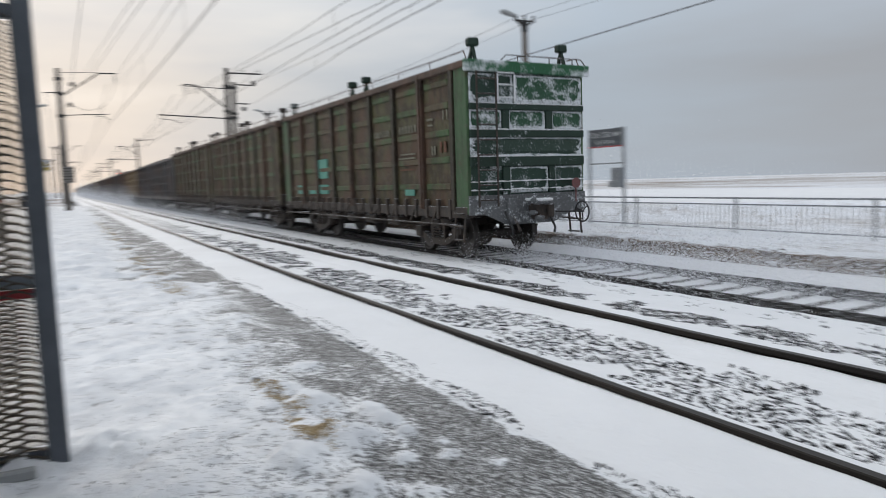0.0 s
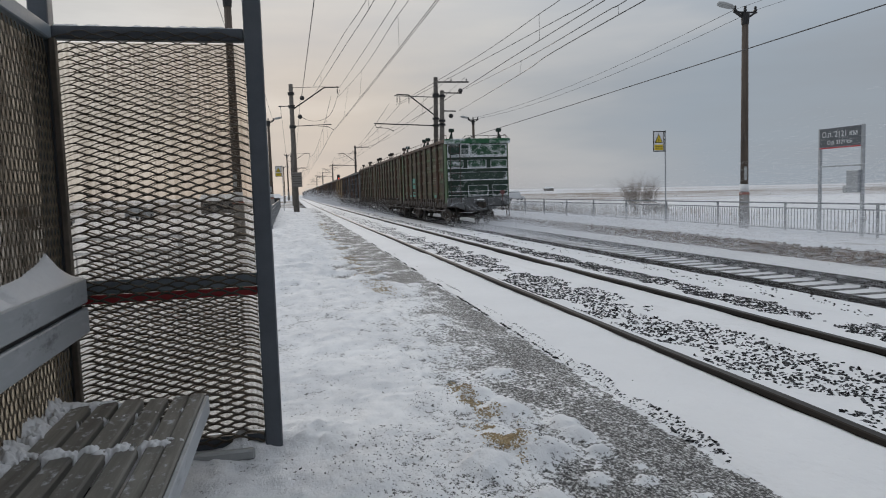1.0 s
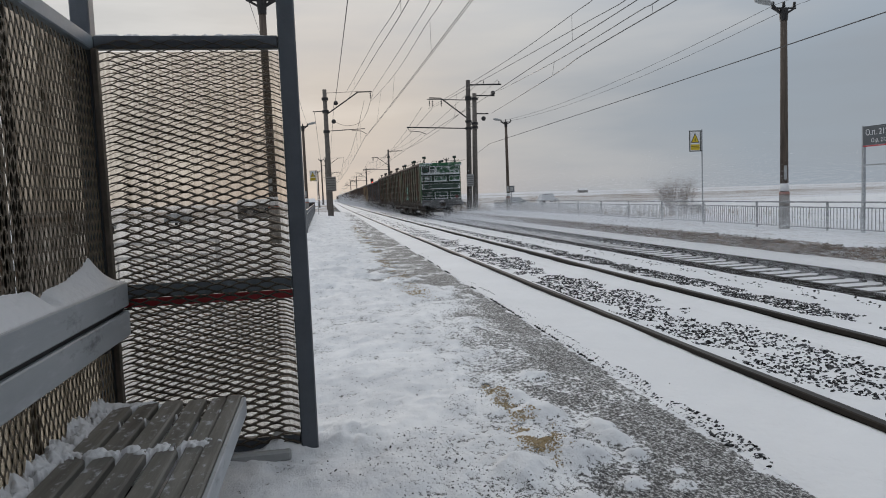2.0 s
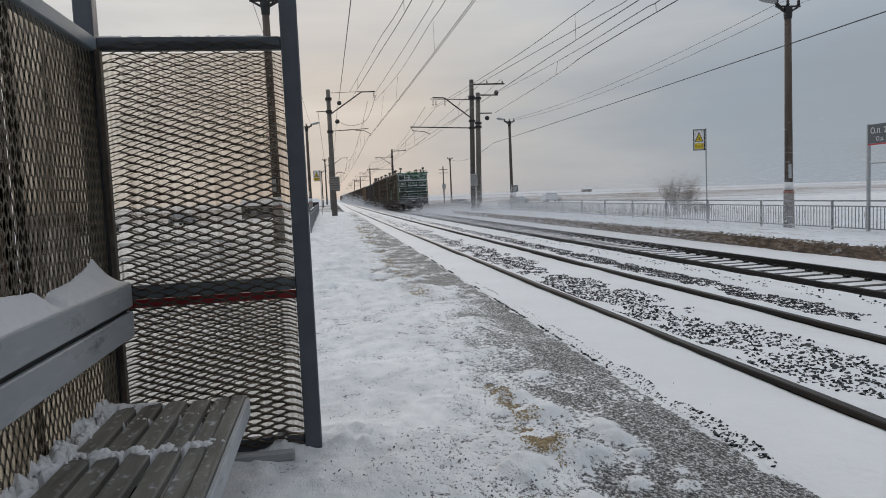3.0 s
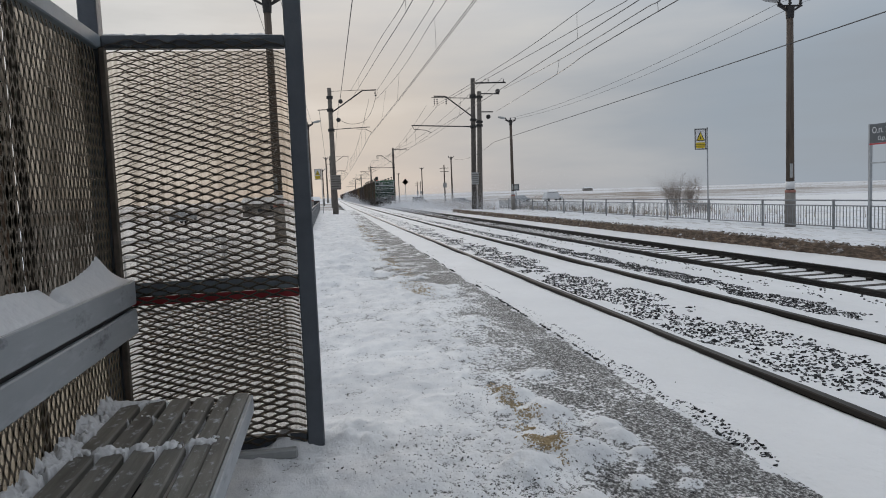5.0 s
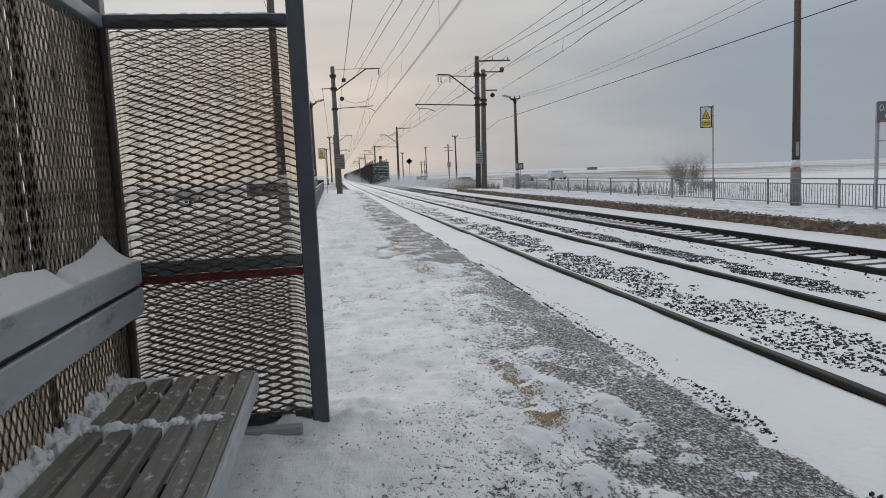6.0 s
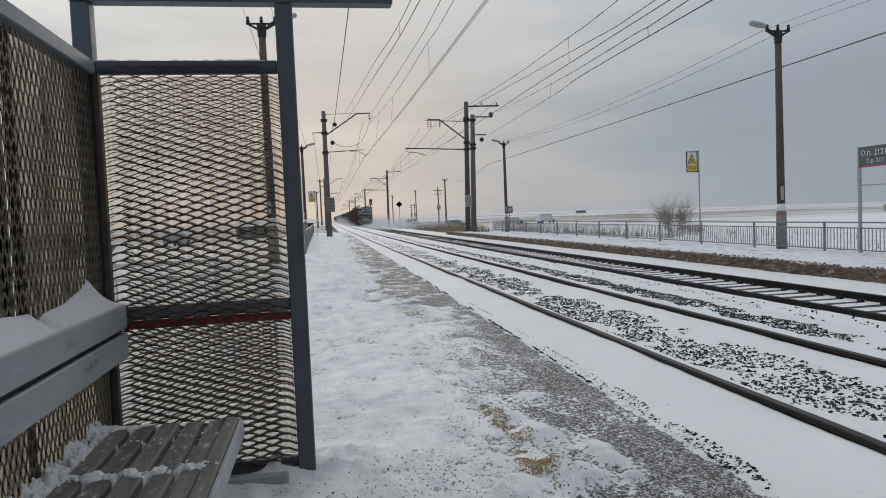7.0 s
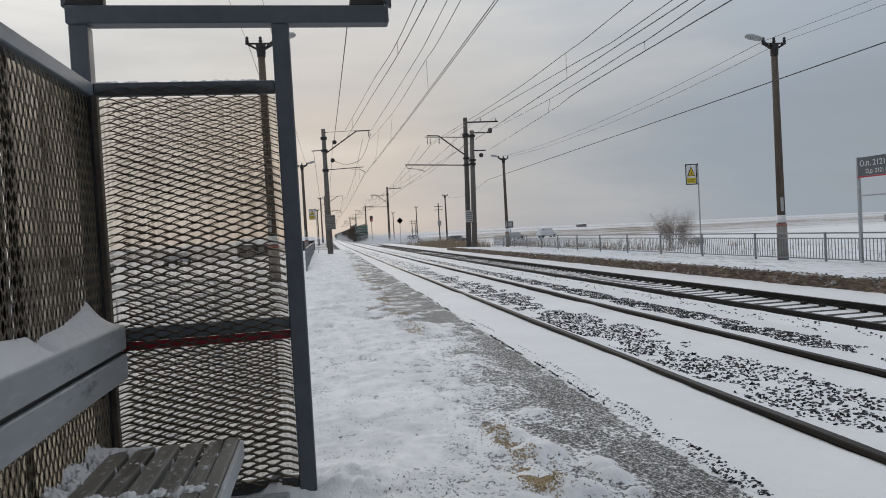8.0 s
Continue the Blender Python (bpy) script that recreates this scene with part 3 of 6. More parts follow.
def rail_object(x, z, head, body, label, wig=0.0):
    """One rail: flat-bottomed section swept along the line, its head apart from web and foot."""
    rail = group_empty("rail", pose(0, 0, 0), label, "rail", "railway rails")
    top = [(0.010, -0.05), (0.036, -0.036), (0.037, -0.006), (0.028, 0.0), (-0.028, 0.0), (-0.037, -0.006), (-0.036, -0.036), (-0.010, -0.05)]
    low = [(-0.066, -0.18), (0.066, -0.18), (0.066, -0.165), (0.012, -0.145), (0.0095, -0.049), (-0.0095, -0.049), (-0.012, -0.145), (-0.066, -0.165)]
    ys = steps(-9.0, 700.0, 0.4, 0.02)
    wob = wig * (vnoise(ys, ys * 0 + x, 0.55, 11, 2) - 0.5)
    wz = 0.6 * wig * (vnoise(ys, ys * 0 + x + 40, 0.5, 12, 2) - 0.5)
    for name, sec in (("rail_head", top), ("web_and_foot", low)):
        k = len(sec)
        v = np.array([[x + bend1(y) + dx + w, y, z + dz + h] for y, w, h in zip(ys, wob, wz) for dx, dz in sec])
        f = [(i * k + j, i * k + (j + 1) % k, (i + 1) * k + (j + 1) % k, (i + 1) * k + j) for i in range(len(ys) - 1) for j in range(k)]
        ob = raw_mesh(name, v, f, body, smooth=False)
        if sec is top:
            ob.data.materials.append(head)
            ob.data.polygons.foreach_set("material_index", [1 if j == 3 else 0 for i in range(len(ys) - 1) for j in range(k)])
        ob.parent = rail


for i in range(2):
    rail_object(i * GAUGE, 0.0, RAIL_HEAD, RAIL_TOP, "brown steel rail half buried in snow", 0.03)
    rail_object(FAR_AXIS - GAUGE / 2 + i * GAUGE, Z2, RAIL_DARK, RAIL_DARK, "black sooty steel rail beside swept sleepers")


def build_sleepers():
    """Concrete sleepers of the far track, each capped with snow."""
    bm = bmesh.new()
    box(bm, -1.3, 1.3, -0.092, 0.092, -0.21, 0, 0.015)
    me = bpy.data.meshes.new("sleeper")
    bm.to_mesh(me)
    bm.free()
    me.materials.append(SOOTY)
    rng = random.Random(4)
    clip = bmesh.new()
    for s in (-1, 1):
        for d in (-0.11, 0.11):
            box(clip, s * GAUGE / 2 + d - 0.045, s * GAUGE / 2 + d + 0.045, -0.06, 0.06, 0, 0.06, 0.012)
    cm = bpy.data.meshes.new("rail_clip")
    clip.to_mesh(cm)
    clip.free()
    cm.materials.append(RAIL_DARK)
    for k in range(215):
        y = 0.5 + k * 0.545
        s = piece("sleeper", me, TRACK_BED, pose(FAR_AXIS + bend1(y) + rng.uniform(-0.02, 0.02), y, Z2 - 0.145 + rng.uniform(-0.004, 0.004), 0, rng.uniform(-0.4, 0.4), rng.uniform(-1, 1)))
        if k < 80:
            piece("rail_clip", cm, TRACK_BED, pose(FAR_AXIS + bend1(y), y, Z2 - 0.165))


def stones_object(name, label, places, mat):
    """Crushed stone, each a rough little block."""
    places = np.asarray(places, float)
    n = len(places)
    rng = np.random.default_rng(n)
    octa = [(1, 0, 0), (0, 1, 0), (-1, 0, 0), (0, -1, 0), (0, 0, 1), (0, 0, -1), (0.6, 0.6, 0.5), (-0.6, -0.6, -0.4)]
    base = bmesh.new()
    vs = [base.verts.new(c) for c in octa]
    bmesh.ops.convex_hull(base, input=vs)
    base.verts.index_update()
    corners = np.array([v.co[:] for v in base.verts])
    tris = np.array([[v.index for v in f.verts] for f in base.faces])
    base.free()
    q = rng.normal(size=(n, 4))
    q /= np.linalg.norm(q, axis=1, keepdims=True)
    w, x, y, z = q.T
    R = np.stack([1 - 2 * (y * y + z * z), 2 * (x * y - z * w), 2 * (x * z + y * w), 2 * (x * y + z * w), 1 - 2 * (x * x + z * z), 2 * (y * z - x * w),
                  2 * (x * z - y * w), 2 * (y * z + x * w), 1 - 2 * (x * x + y * y)], -1).reshape(n, 3, 3)
    sc = places[:, 3:4] * np.stack([rng.uniform(0.9, 1.6, n), rng.uniform(0.6, 1.1, n), rng.uniform(0.4, 0.8, n)], -1)
    p = corners[None] * sc[:, None] * rng.uniform(0.85, 1.12, (n, len(corners), 1))
    p = np.einsum("nij,nkj->nki", R, p) * np.array([1, 1, 0.8])
    verts = (places[:, None, :3] + p).reshape(-1, 3)
    faces = (np.arange(n)[:, None, None] * len(corners) + tris[None]).reshape(-1, 3)
    ob = raw_mesh(name, verts, faces, mat, smooth=False)
    tagged(ob, label, "gravel", kind="stuff")


def build_stones():
    nrng = np.random.default_rng(9)

    def scatter(x0, x1, y0, y1, per, rmin, rmax, lift, seed, cut, bare=0.0, swing=bend, thin=0.05):
        bands, y = [], y0
        while y < y1:
            d = max(1.0, (y + 3.8) / 14)
            n = int(per / d ** 1.75)
            bands.append(np.stack([nrng.uniform(x0, x1, n), y + d * 0.5 * nrng.random(n), np.full(n, d), nrng.uniform(rmin, rmax, n)], -1))
            y += d * 0.5
        p = np.concatenate(bands)
        edge = np.minimum(p[:, 0] - x0, x1 - p[:, 0]) / (x1 - x0) * 2
        keep = vnoise(p[:, 0], p[:, 1] * 0.7, 2.8, seed, 3) + 0.35 * np.minimum(edge, 0.6) >= cut + thin * smooth01((p[:, 1] - 3) / 6) + bare * smooth01((9 - p[:, 1]) / 5)
        p = p[keep]
        r = p[:, 3] * np.minimum(1.5, p[:, 2] ** 0.3)
        z = np.where(p[:, 0] < -0.97, 0.004, bed_height(p[:, 0], p[:, 1])) + lift * r
        return np.stack([p[:, 0] + swing(p[:, 1]), p[:, 1], z, r], -1)
    stones_object("ballast_stones", "dark crushed stone poking out of snow between the near rails", scatter(0.24, 1.16, -8, 75, 300, 0.010, 0.028, -0.15, 21, 0.495, thin=0.10), STONE)
    stones_object("ballast_stones", "dark crushed stone band between the two tracks", scatter(2.62, 3.42, -8, 95, 300, 0.010, 0.028, -0.1, 22, 0.45, 0.14), STONE)
    stones_object("kerb_stones", "loose dark stones along the platform edge", scatter(-0.99, -0.79, -8, 22, 190, 0.006, 0.018, -0.25, 23, 0.52, swing=edge_swing), STONE)
    stones_object("ballast_stones", "scattered dark ballast stones beside the far rail", scatter(4.2, 5.1, -3, 70, 14, 0.014, 0.03, 0.1, 24, 0.62), STONE)


build_stones()


# ---- near platform ----
def build_platform():
    bm = bmesh.new()
    rows = []
    for y in (-16, 0, 60, 68):
        e = -0.96 + float(edge_swing(y))
        rows.append([bm.verts.new((x, y, z)) for x, z in ((-6.6, -0.9), (e, -0.9), (e, -0.024), (e - 0.012, -0.012), (-6.6, -0.012))])
    for a, b in zip(rows, rows[1:]):
        for k in range(5):
            bm.faces.new((a[k], b[k], b[(k + 1) % 5], a[(k + 1) % 5]))
    bm.faces.new(rows[0]), bm.faces.new(rows[-1][::-1])
    bmesh.ops.recalc_face_normals(bm, faces=bm.faces[:])
    ob = link("platform", bm, ASPHALT)
    tagged(ob, "worn grey asphalt railway platform dusted with snow", "platform", kind="structure")

    def z(X, Y):
        left = np.interp(Y, [-3, -1.1, -0.76, -0.14, 0.2, 1.8, 2.3, 3.0, 3.8, 5.6, 6.3, 6.6, 9, 16, 24, 40], [-2.0, -1.84, -1.80, -1.68, -1.64, -1.56, -1.46, -1.28, -1.26, -1.12, -1.2, -1.95, -1.94, -1.86, -1.84, -1.80])
        worn = np.interp(X - left, [-5, -0.9, -0.45, -0.15, 0.10, 0.35], [0.05, 0.030, 0.014, 0.000, -0.026, -0.044])
        for xl, yl, w in ((-1.50, -0.13, 0.085), (-1.49, -0.31, 0.075), (-1.50, -0.56, 0.06), (-1.79, -0.47, 0.14), (-1.74, 0.22, 0.12), (-1.84, 0.62, 0.11), (-1.39, -0.78, 0.045), (-1.45, -0.95, 0.075), (-1.54, 1.11, 0.12), (-1.93, -1.05, 0.13), (-2.1, -0.6, 0.12), (-1.66, -0.86, 0.07), (-1.72, -1.25, 0.10), (-1.3, -1.15, 0.06)):
            q = ((X - xl) / w) ** 2 + ((Y - yl) / (w * 1.15)) ** 2 + 1.2 * (vnoise(X, Y, 14, 39, 3, 0.6) - 0.5)
            worn = worn + 0.055 * np.exp(-np.maximum(q, 0) ** 1.8)
        n = vnoise(X, Y * 0.55, 0.75, 31, 3) - 0.5
        m = vnoise(X, Y * 0.8, 2.6, 32, 4, 0.6) - 0.5
        f = vnoise(X, Y * 0.7, 11, 33, 3, 0.65) - 0.5
        patch = 0.036 * n + 0.070 * m + 0.034 * f + 0.15 * (vnoise(X, Y * 1.1, 3.6, 38, 3) - 0.43) * smooth01((Y - 4.5) / 3)
        far = np.clip((Y - 3) / 10, 0, 1) * 0.010 + np.clip((Y - 25) / 30, 0, 1) * 0.02
        edge = -0.05 * np.clip((X + 1.04) / 0.08, 0, 1)
        # mounds drifted against the shelter's foot
        d = np.hypot((X + 2.92) / 0.9, (Y - 0.06))
        mound = 0.055 * np.exp(-(d / 0.22) ** 2) + 0.085 * np.exp(-(((X + 3.28) / 0.10) ** 2 + ((Y - 0.0) / 0.07) ** 2)) + 0.022 * np.exp(-(((X + 3.5) / 0.5) ** 2 + ((Y + 0.25) / 0.13) ** 2))
        return worn + patch + far + edge + mound * (-0.5 + 3.0 * vnoise(X, Y, 11, 34, 4, 0.75))
    xs = np.concatenate([np.linspace(-6.6, -3.5, 40), np.linspace(-3.45, -2.3, 46), np.linspace(-2.28, -0.97, 90)])
    ys = steps(-9.0, 68.0, 0.022, 0.012)
    def trod(X, Y):
        # people step off the snow beside the post
        dip = 0.032 * np.exp(-(((X + 3.12) / 0.40) ** 2 + ((Y + 0.20) / 0.24) ** 2))
        return np.maximum(z(X, Y) - dip, -0.006)
    ob = sheet("platform_snow", xs, ys, trod, TRODDEN, edge_swing)
    X, Y = np.meshgrid(xs, ys)
    rim = smooth01((X + 1.06 - 0.14 * (vnoise(X, Y, 3.4, 36, 5, 0.65) - 0.3)) / 0.05)
    cover = np.maximum(np.clip((z(X, Y) + 0.044) / 0.074, 0, 1.04), 0.85 * rim).ravel()
    ob.data.attributes.new("cover", "FLOAT", "POINT").data.foreach_set("value", cover)
    tagged(ob, "trodden snow lying in patches on the worn asphalt platform", "snow", kind="structure")

    # sand strewn on the ice, grit over the trodden snow
    rng = np.random.default_rng(3)

    def settle(x, y, r, seed, scale, cut):
        k = vnoise(x, y, scale, seed, 3) > cut
        x, y, r = x[k], y[k], r[k]
        return np.stack([x + edge_swing(y), y, np.maximum(z(x, y), -0.006) + 0.002, r], -1)
    n = 3300
    q = rng.random(n)
    q = np.where(rng.random(n) < 0.45, rng.normal(0.27, 0.07, n), q)
    mid = np.interp(q, [0, 0.22, 0.32, 0.48, 0.66, 1], [-1.96, -1.90, -1.87, -1.88, -1.93, -1.90])
    pts = settle(rng.normal(mid, 0.035 + 0.03 * np.exp(-((q - 0.27) / 0.12) ** 2)), rng.normal(-0.60 + 1.55 * q, 0.05), rng.uniform(0.003, 0.008, n), 77, 7, 0.47)
    stones_object("strewn_sand", "ochre sand strewn on the trodden snow", pts, SAND)
    n = 5200
    pts = settle(rng.normal(-1.86, 0.11, n), 4.0 + 26 * rng.random(n) ** 1.3, rng.uniform(0.005, 0.013, n), 79, 1.3, 0.47)
    stones_object("strewn_sand", "thin ochre sand along the worn strip", pts, SAND)
    n = 3600
    grit = settle(rng.normal(-2.15, 0.42, n), rng.normal(-0.35, 0.75, n), 0.0018 + 0.005 * rng.random(n) ** 3, 78, 2.4, 0.53)
    stones_object("grit", "dark grit scattered over the trodden snow", grit, STONE)


build_platform()


# ---- waiting shelter ----
def mesh_layer(name, parent, u0, u1, v0, v1, place, lw=0.068, sw=0.042, r=0.0034, mat=None, lean=0.009):
    """Expanded metal, long way of the diamonds along u, short way along v. place(u, v, d) puts a point of the sheet, d behind its face."""
    nu, nv = int((u1 - u0) / lw), int((v1 - v0) / sw)
    lw, sw = (u1 - u0) / nu, (v1 - v0) / nv
    verts, faces = [], []
    prof = ((0.0, 0.0, 1.4), (0.12, 0.14, 1.0), (0.3, 0.41, 1.0), (0.5, 0.5, 1.0), (0.7, 0.41, 1.0), (0.88, 0.14, 1.0), (1.0, 0.0, 1.4))
    for j in range(nv * 2):
        v = v0 + j * sw / 2
        for i in range(nu):
            a = u0 + (i + (0.5 if j % 2 else 0.0)) * lw
            if a + lw > u1 + 1e-6:
                continue
            o = len(verts)
            for fu, fv, ft in prof:
                t = r * ft
                u, w = a + fu * lw, v + fv * sw
                verts += [place(u, w + t, -0.006), place(u, w + t + lean, 0.008), place(u, w - t + lean, 0.008), place(u, w - t, -0.006)]
            for n in range(6):
                for k in range(4):
                    faces.append((o + 4 * n + k, o + 4 * n + (k + 1) % 4, o + 4 * n + 4 + (k + 1) % 4, o + 4 * n + 4 + k))
    ob = raw_mesh(name, verts, faces, mat or MESH_STEEL, smooth=False)
    ob.parent = parent
    tagged(ob, "brown expanded-metal mesh", kind="stuff")


def build_shelter():
    sh = group_empty("waiting_shelter", pose(0, 0, 0), "steel platform shelter with expanded-metal walls and grey frame", "shelter")
    for x in (-4.115, -3.125):
        bm = box(bmesh.new(), x - 0.045, x + 0.045, -0.04, 0.05, -0.02, 2.5, 0.006)
        part("post", bm, BLUE_GREY, sh, "square blue-grey steel post")
    for y in (-3.3, -6.4):
        bm = box(bmesh.new(), -4.16, -4.07, y - 0.045, y + 0.045, -0.02, 2.5, 0.006)
        part("post", bm, BLUE_GREY, sh)
    bm = box(bmesh.new(), -3.17, -3.08, -6.445, -6.355, -0.02, 2.5, 0.006)
    part("post", bm, BLUE_GREY, sh)
    for y in (0.005, -3.3, -6.4):
        bm = box(bmesh.new(), -4.17, -2.55, y - 0.05, y + 0.05, 2.503, 2.595, 0.006)
        part("roof_beam", bm, BLUE_GREY, sh)
    # end wall
    part("top_rail", box(bmesh.new(), -4.068, -3.172, -0.02, 0.03, 2.145, 2.21, 0.005), BLUE_GREY, sh)
    mid = part("middle_rail", box(bmesh.new(), -4.068, -3.172, 0.004, 0.026, 0.885, 0.955, 0.004), RAIL_GREY, sh)
    part("red_stripe", box(bmesh.new(), -4.068, -3.172, 0.0, 0.022, 0.838, 0.882, 0.003), RED, mid, "dark red stripe")
    part("bottom_rail", box(bmesh.new(), -4.068, -3.172, -0.02, 0.03, 0.03, 0.095, 0.005), BLUE_GREY, sh)
    part("sill_board", box(bmesh.new(), -3.75, -3.22, -0.15, -0.10, 0.0, 0.055, 0.01), LAMP_GREY, sh)
    mesh_layer("wire_mesh", sh, -4.066, -3.174, 0.05, 2.185, lambda u, v, d: (u, -0.03 + d, v), lw=0.127, sw=0.040, r=0.0026, lean=0.0034)
    # Second mesh layer, added in place of the front mesh's reflection in the sheet.
    mesh_layer("wire_mesh", sh, -4.066, -3.174, 0.10, 2.14, lambda u, v, d: (u, 0.062 + d, v), lw=0.127, sw=0.040, r=0.0019, lean=0.0022, mat=MESH_REFLECTED)
    part("clear_sheet", box(bmesh.new(), -4.066, -3.174, 0.031, 0.034, 0.10, 2.14), CLEAR, sh, "dirty clear plastic sheet")
    # back wall
    mesh_layer("wire_mesh", sh, 0.1, 2.13, -6.3, -0.05, lambda u, v, d: (-4.088 - 0.5 * d, v, u), lw=0.100, sw=0.047, r=0.0063, mat=MESH_LIT, lean=0.011)
    part("sheet_joint", box(bmesh.new(), -4.146, -4.128, -0.915, -0.870, 0.1, 2.13, 0.003), MESH_STEEL, sh, "dark strip over the sheets' joint")
    part("lower_sheet", box(bmesh.new(), -4.146, -4.142, -6.3, -0.06, 0.1, 0.80, 0), TAN_SHEET, sh, "dirty tan translucent sheet")
    for k in range(6):
        y1 = 0.15 - k * 1.045 if k else -0.005
        wide = 1.04 if k else 0.88
        bm = bmesh.new()
        n = 24
        rows = []
        for i in range(n + 1):
            y = y1 - i * wide / n
            d = 0.008 * (1 if (i // 2) % 2 else -1)
            rows.append([bm.verts.new((-4.155 + d, y, 0.80)), bm.verts.new((-4.155 + d, y, 2.20))])
        for a, b in zip(rows, rows[1:]):
            bm.faces.new((a[0], b[0], b[1], a[1]))
        geo = bmesh.ops.solidify(bm, geom=bm.faces[:], thickness=0.003)
        part("back_sheet", bm, BROWN_SHEET, sh, "brown stained profiled plastic sheet behind the mesh")
    part("back_top_rail", box(bmesh.new(), -4.145, -4.06, -6.35, -0.042, 2.135, 2.205, 0.006), RAIL_GREY, sh, "pale grey top rail")
    part("back_bottom_rail", box(bmesh.new(), -4.145, -4.06, -6.35, -0.042, 0.03, 0.095, 0.006), BLUE_GREY, sh)
    part("corner_strip", box(bmesh.new(), -4.068, -4.04, -0.075, -0.03, 0.1, 2.14, 0.003), MESH_STEEL, sh)
    # arched translucent roof on curved ribs
    def arc(y0, y1, dz, th):
        b = bmesh.new()
        rows = []
        for i in range(19):
            u = -1 + 2 * i / 18
            x, z = -3.36 + 0.83 * u, 2.60 + 0.34 * (1 - u * u) + dz
            rows.append([b.verts.new((x, y0, z)), b.verts.new((x, y1, z)), b.verts.new((x, y1, z + th)), b.verts.new((x, y0, z + th))])
        for p, q in zip(rows, rows[1:]):
            for k in range(4):
                b.faces.new((p[k], p[(k + 1) % 4], q[(k + 1) % 4], q[k]))
        b.faces.new(rows[0]); b.faces.new(rows[-1][::-1])
        bmesh.ops.recalc_face_normals(b, faces=b.faces[:])
        return b
    part("roof_sheet", arc(-6.6, 0.25, 0.035, 0.008), POLYCARB, sh, "milky translucent arched roof sheet", True)
    for y in (0.0, -3.3, -6.4):
        part("roof_rib", arc(y - 0.025, y + 0.025, -0.005, 0.036), BLUE_GREY, sh)
    for x, s in ((-4.08, 1), (-2.66, -1)):
        b = bmesh.new()
        box(b, x - 0.09, x + 0.09, -0.03, 0.03, 2.598, 2.66, 0.004)
        part("gusset", b, IRON, sh)
    # snow on the top rail
    rng = random.Random(5)
    b = bmesh.new()
    rows = []
    for i in range(46):
        x = -4.06 + 0.88 * i / 45
        h = 2.212 + 0.012 * rng.random()
        rows.append([b.verts.new((x, -0.018, 2.209)), b.verts.new((x, 0.005, h)), b.verts.new((x, 0.028, 2.209))])
    for p, q in zip(rows, rows[1:]):
        b.faces.new((p[0], q[0], q[1], p[1])); b.faces.new((p[1], q[1], q[2], p[2]))
    ob = link("rail_snow", b, SNOW, True)
    tagged(ob, "thin ridge of snow on the shelter's top rail", "snow", kind="stuff")


def polycarbonate():
    m = Mat("milky_polycarbonate", 0.3)
    m.color((0.86, 0.88, 0.9))
    m.b.inputs["Transmission Weight"].default_value = 0.85
    m.b.inputs["IOR"].default_value = 1.1
    m.b.inputs["Roughness"].default_value = 0.5
    return m.m


POLYCARB = polycarbonate()
build_shelter()


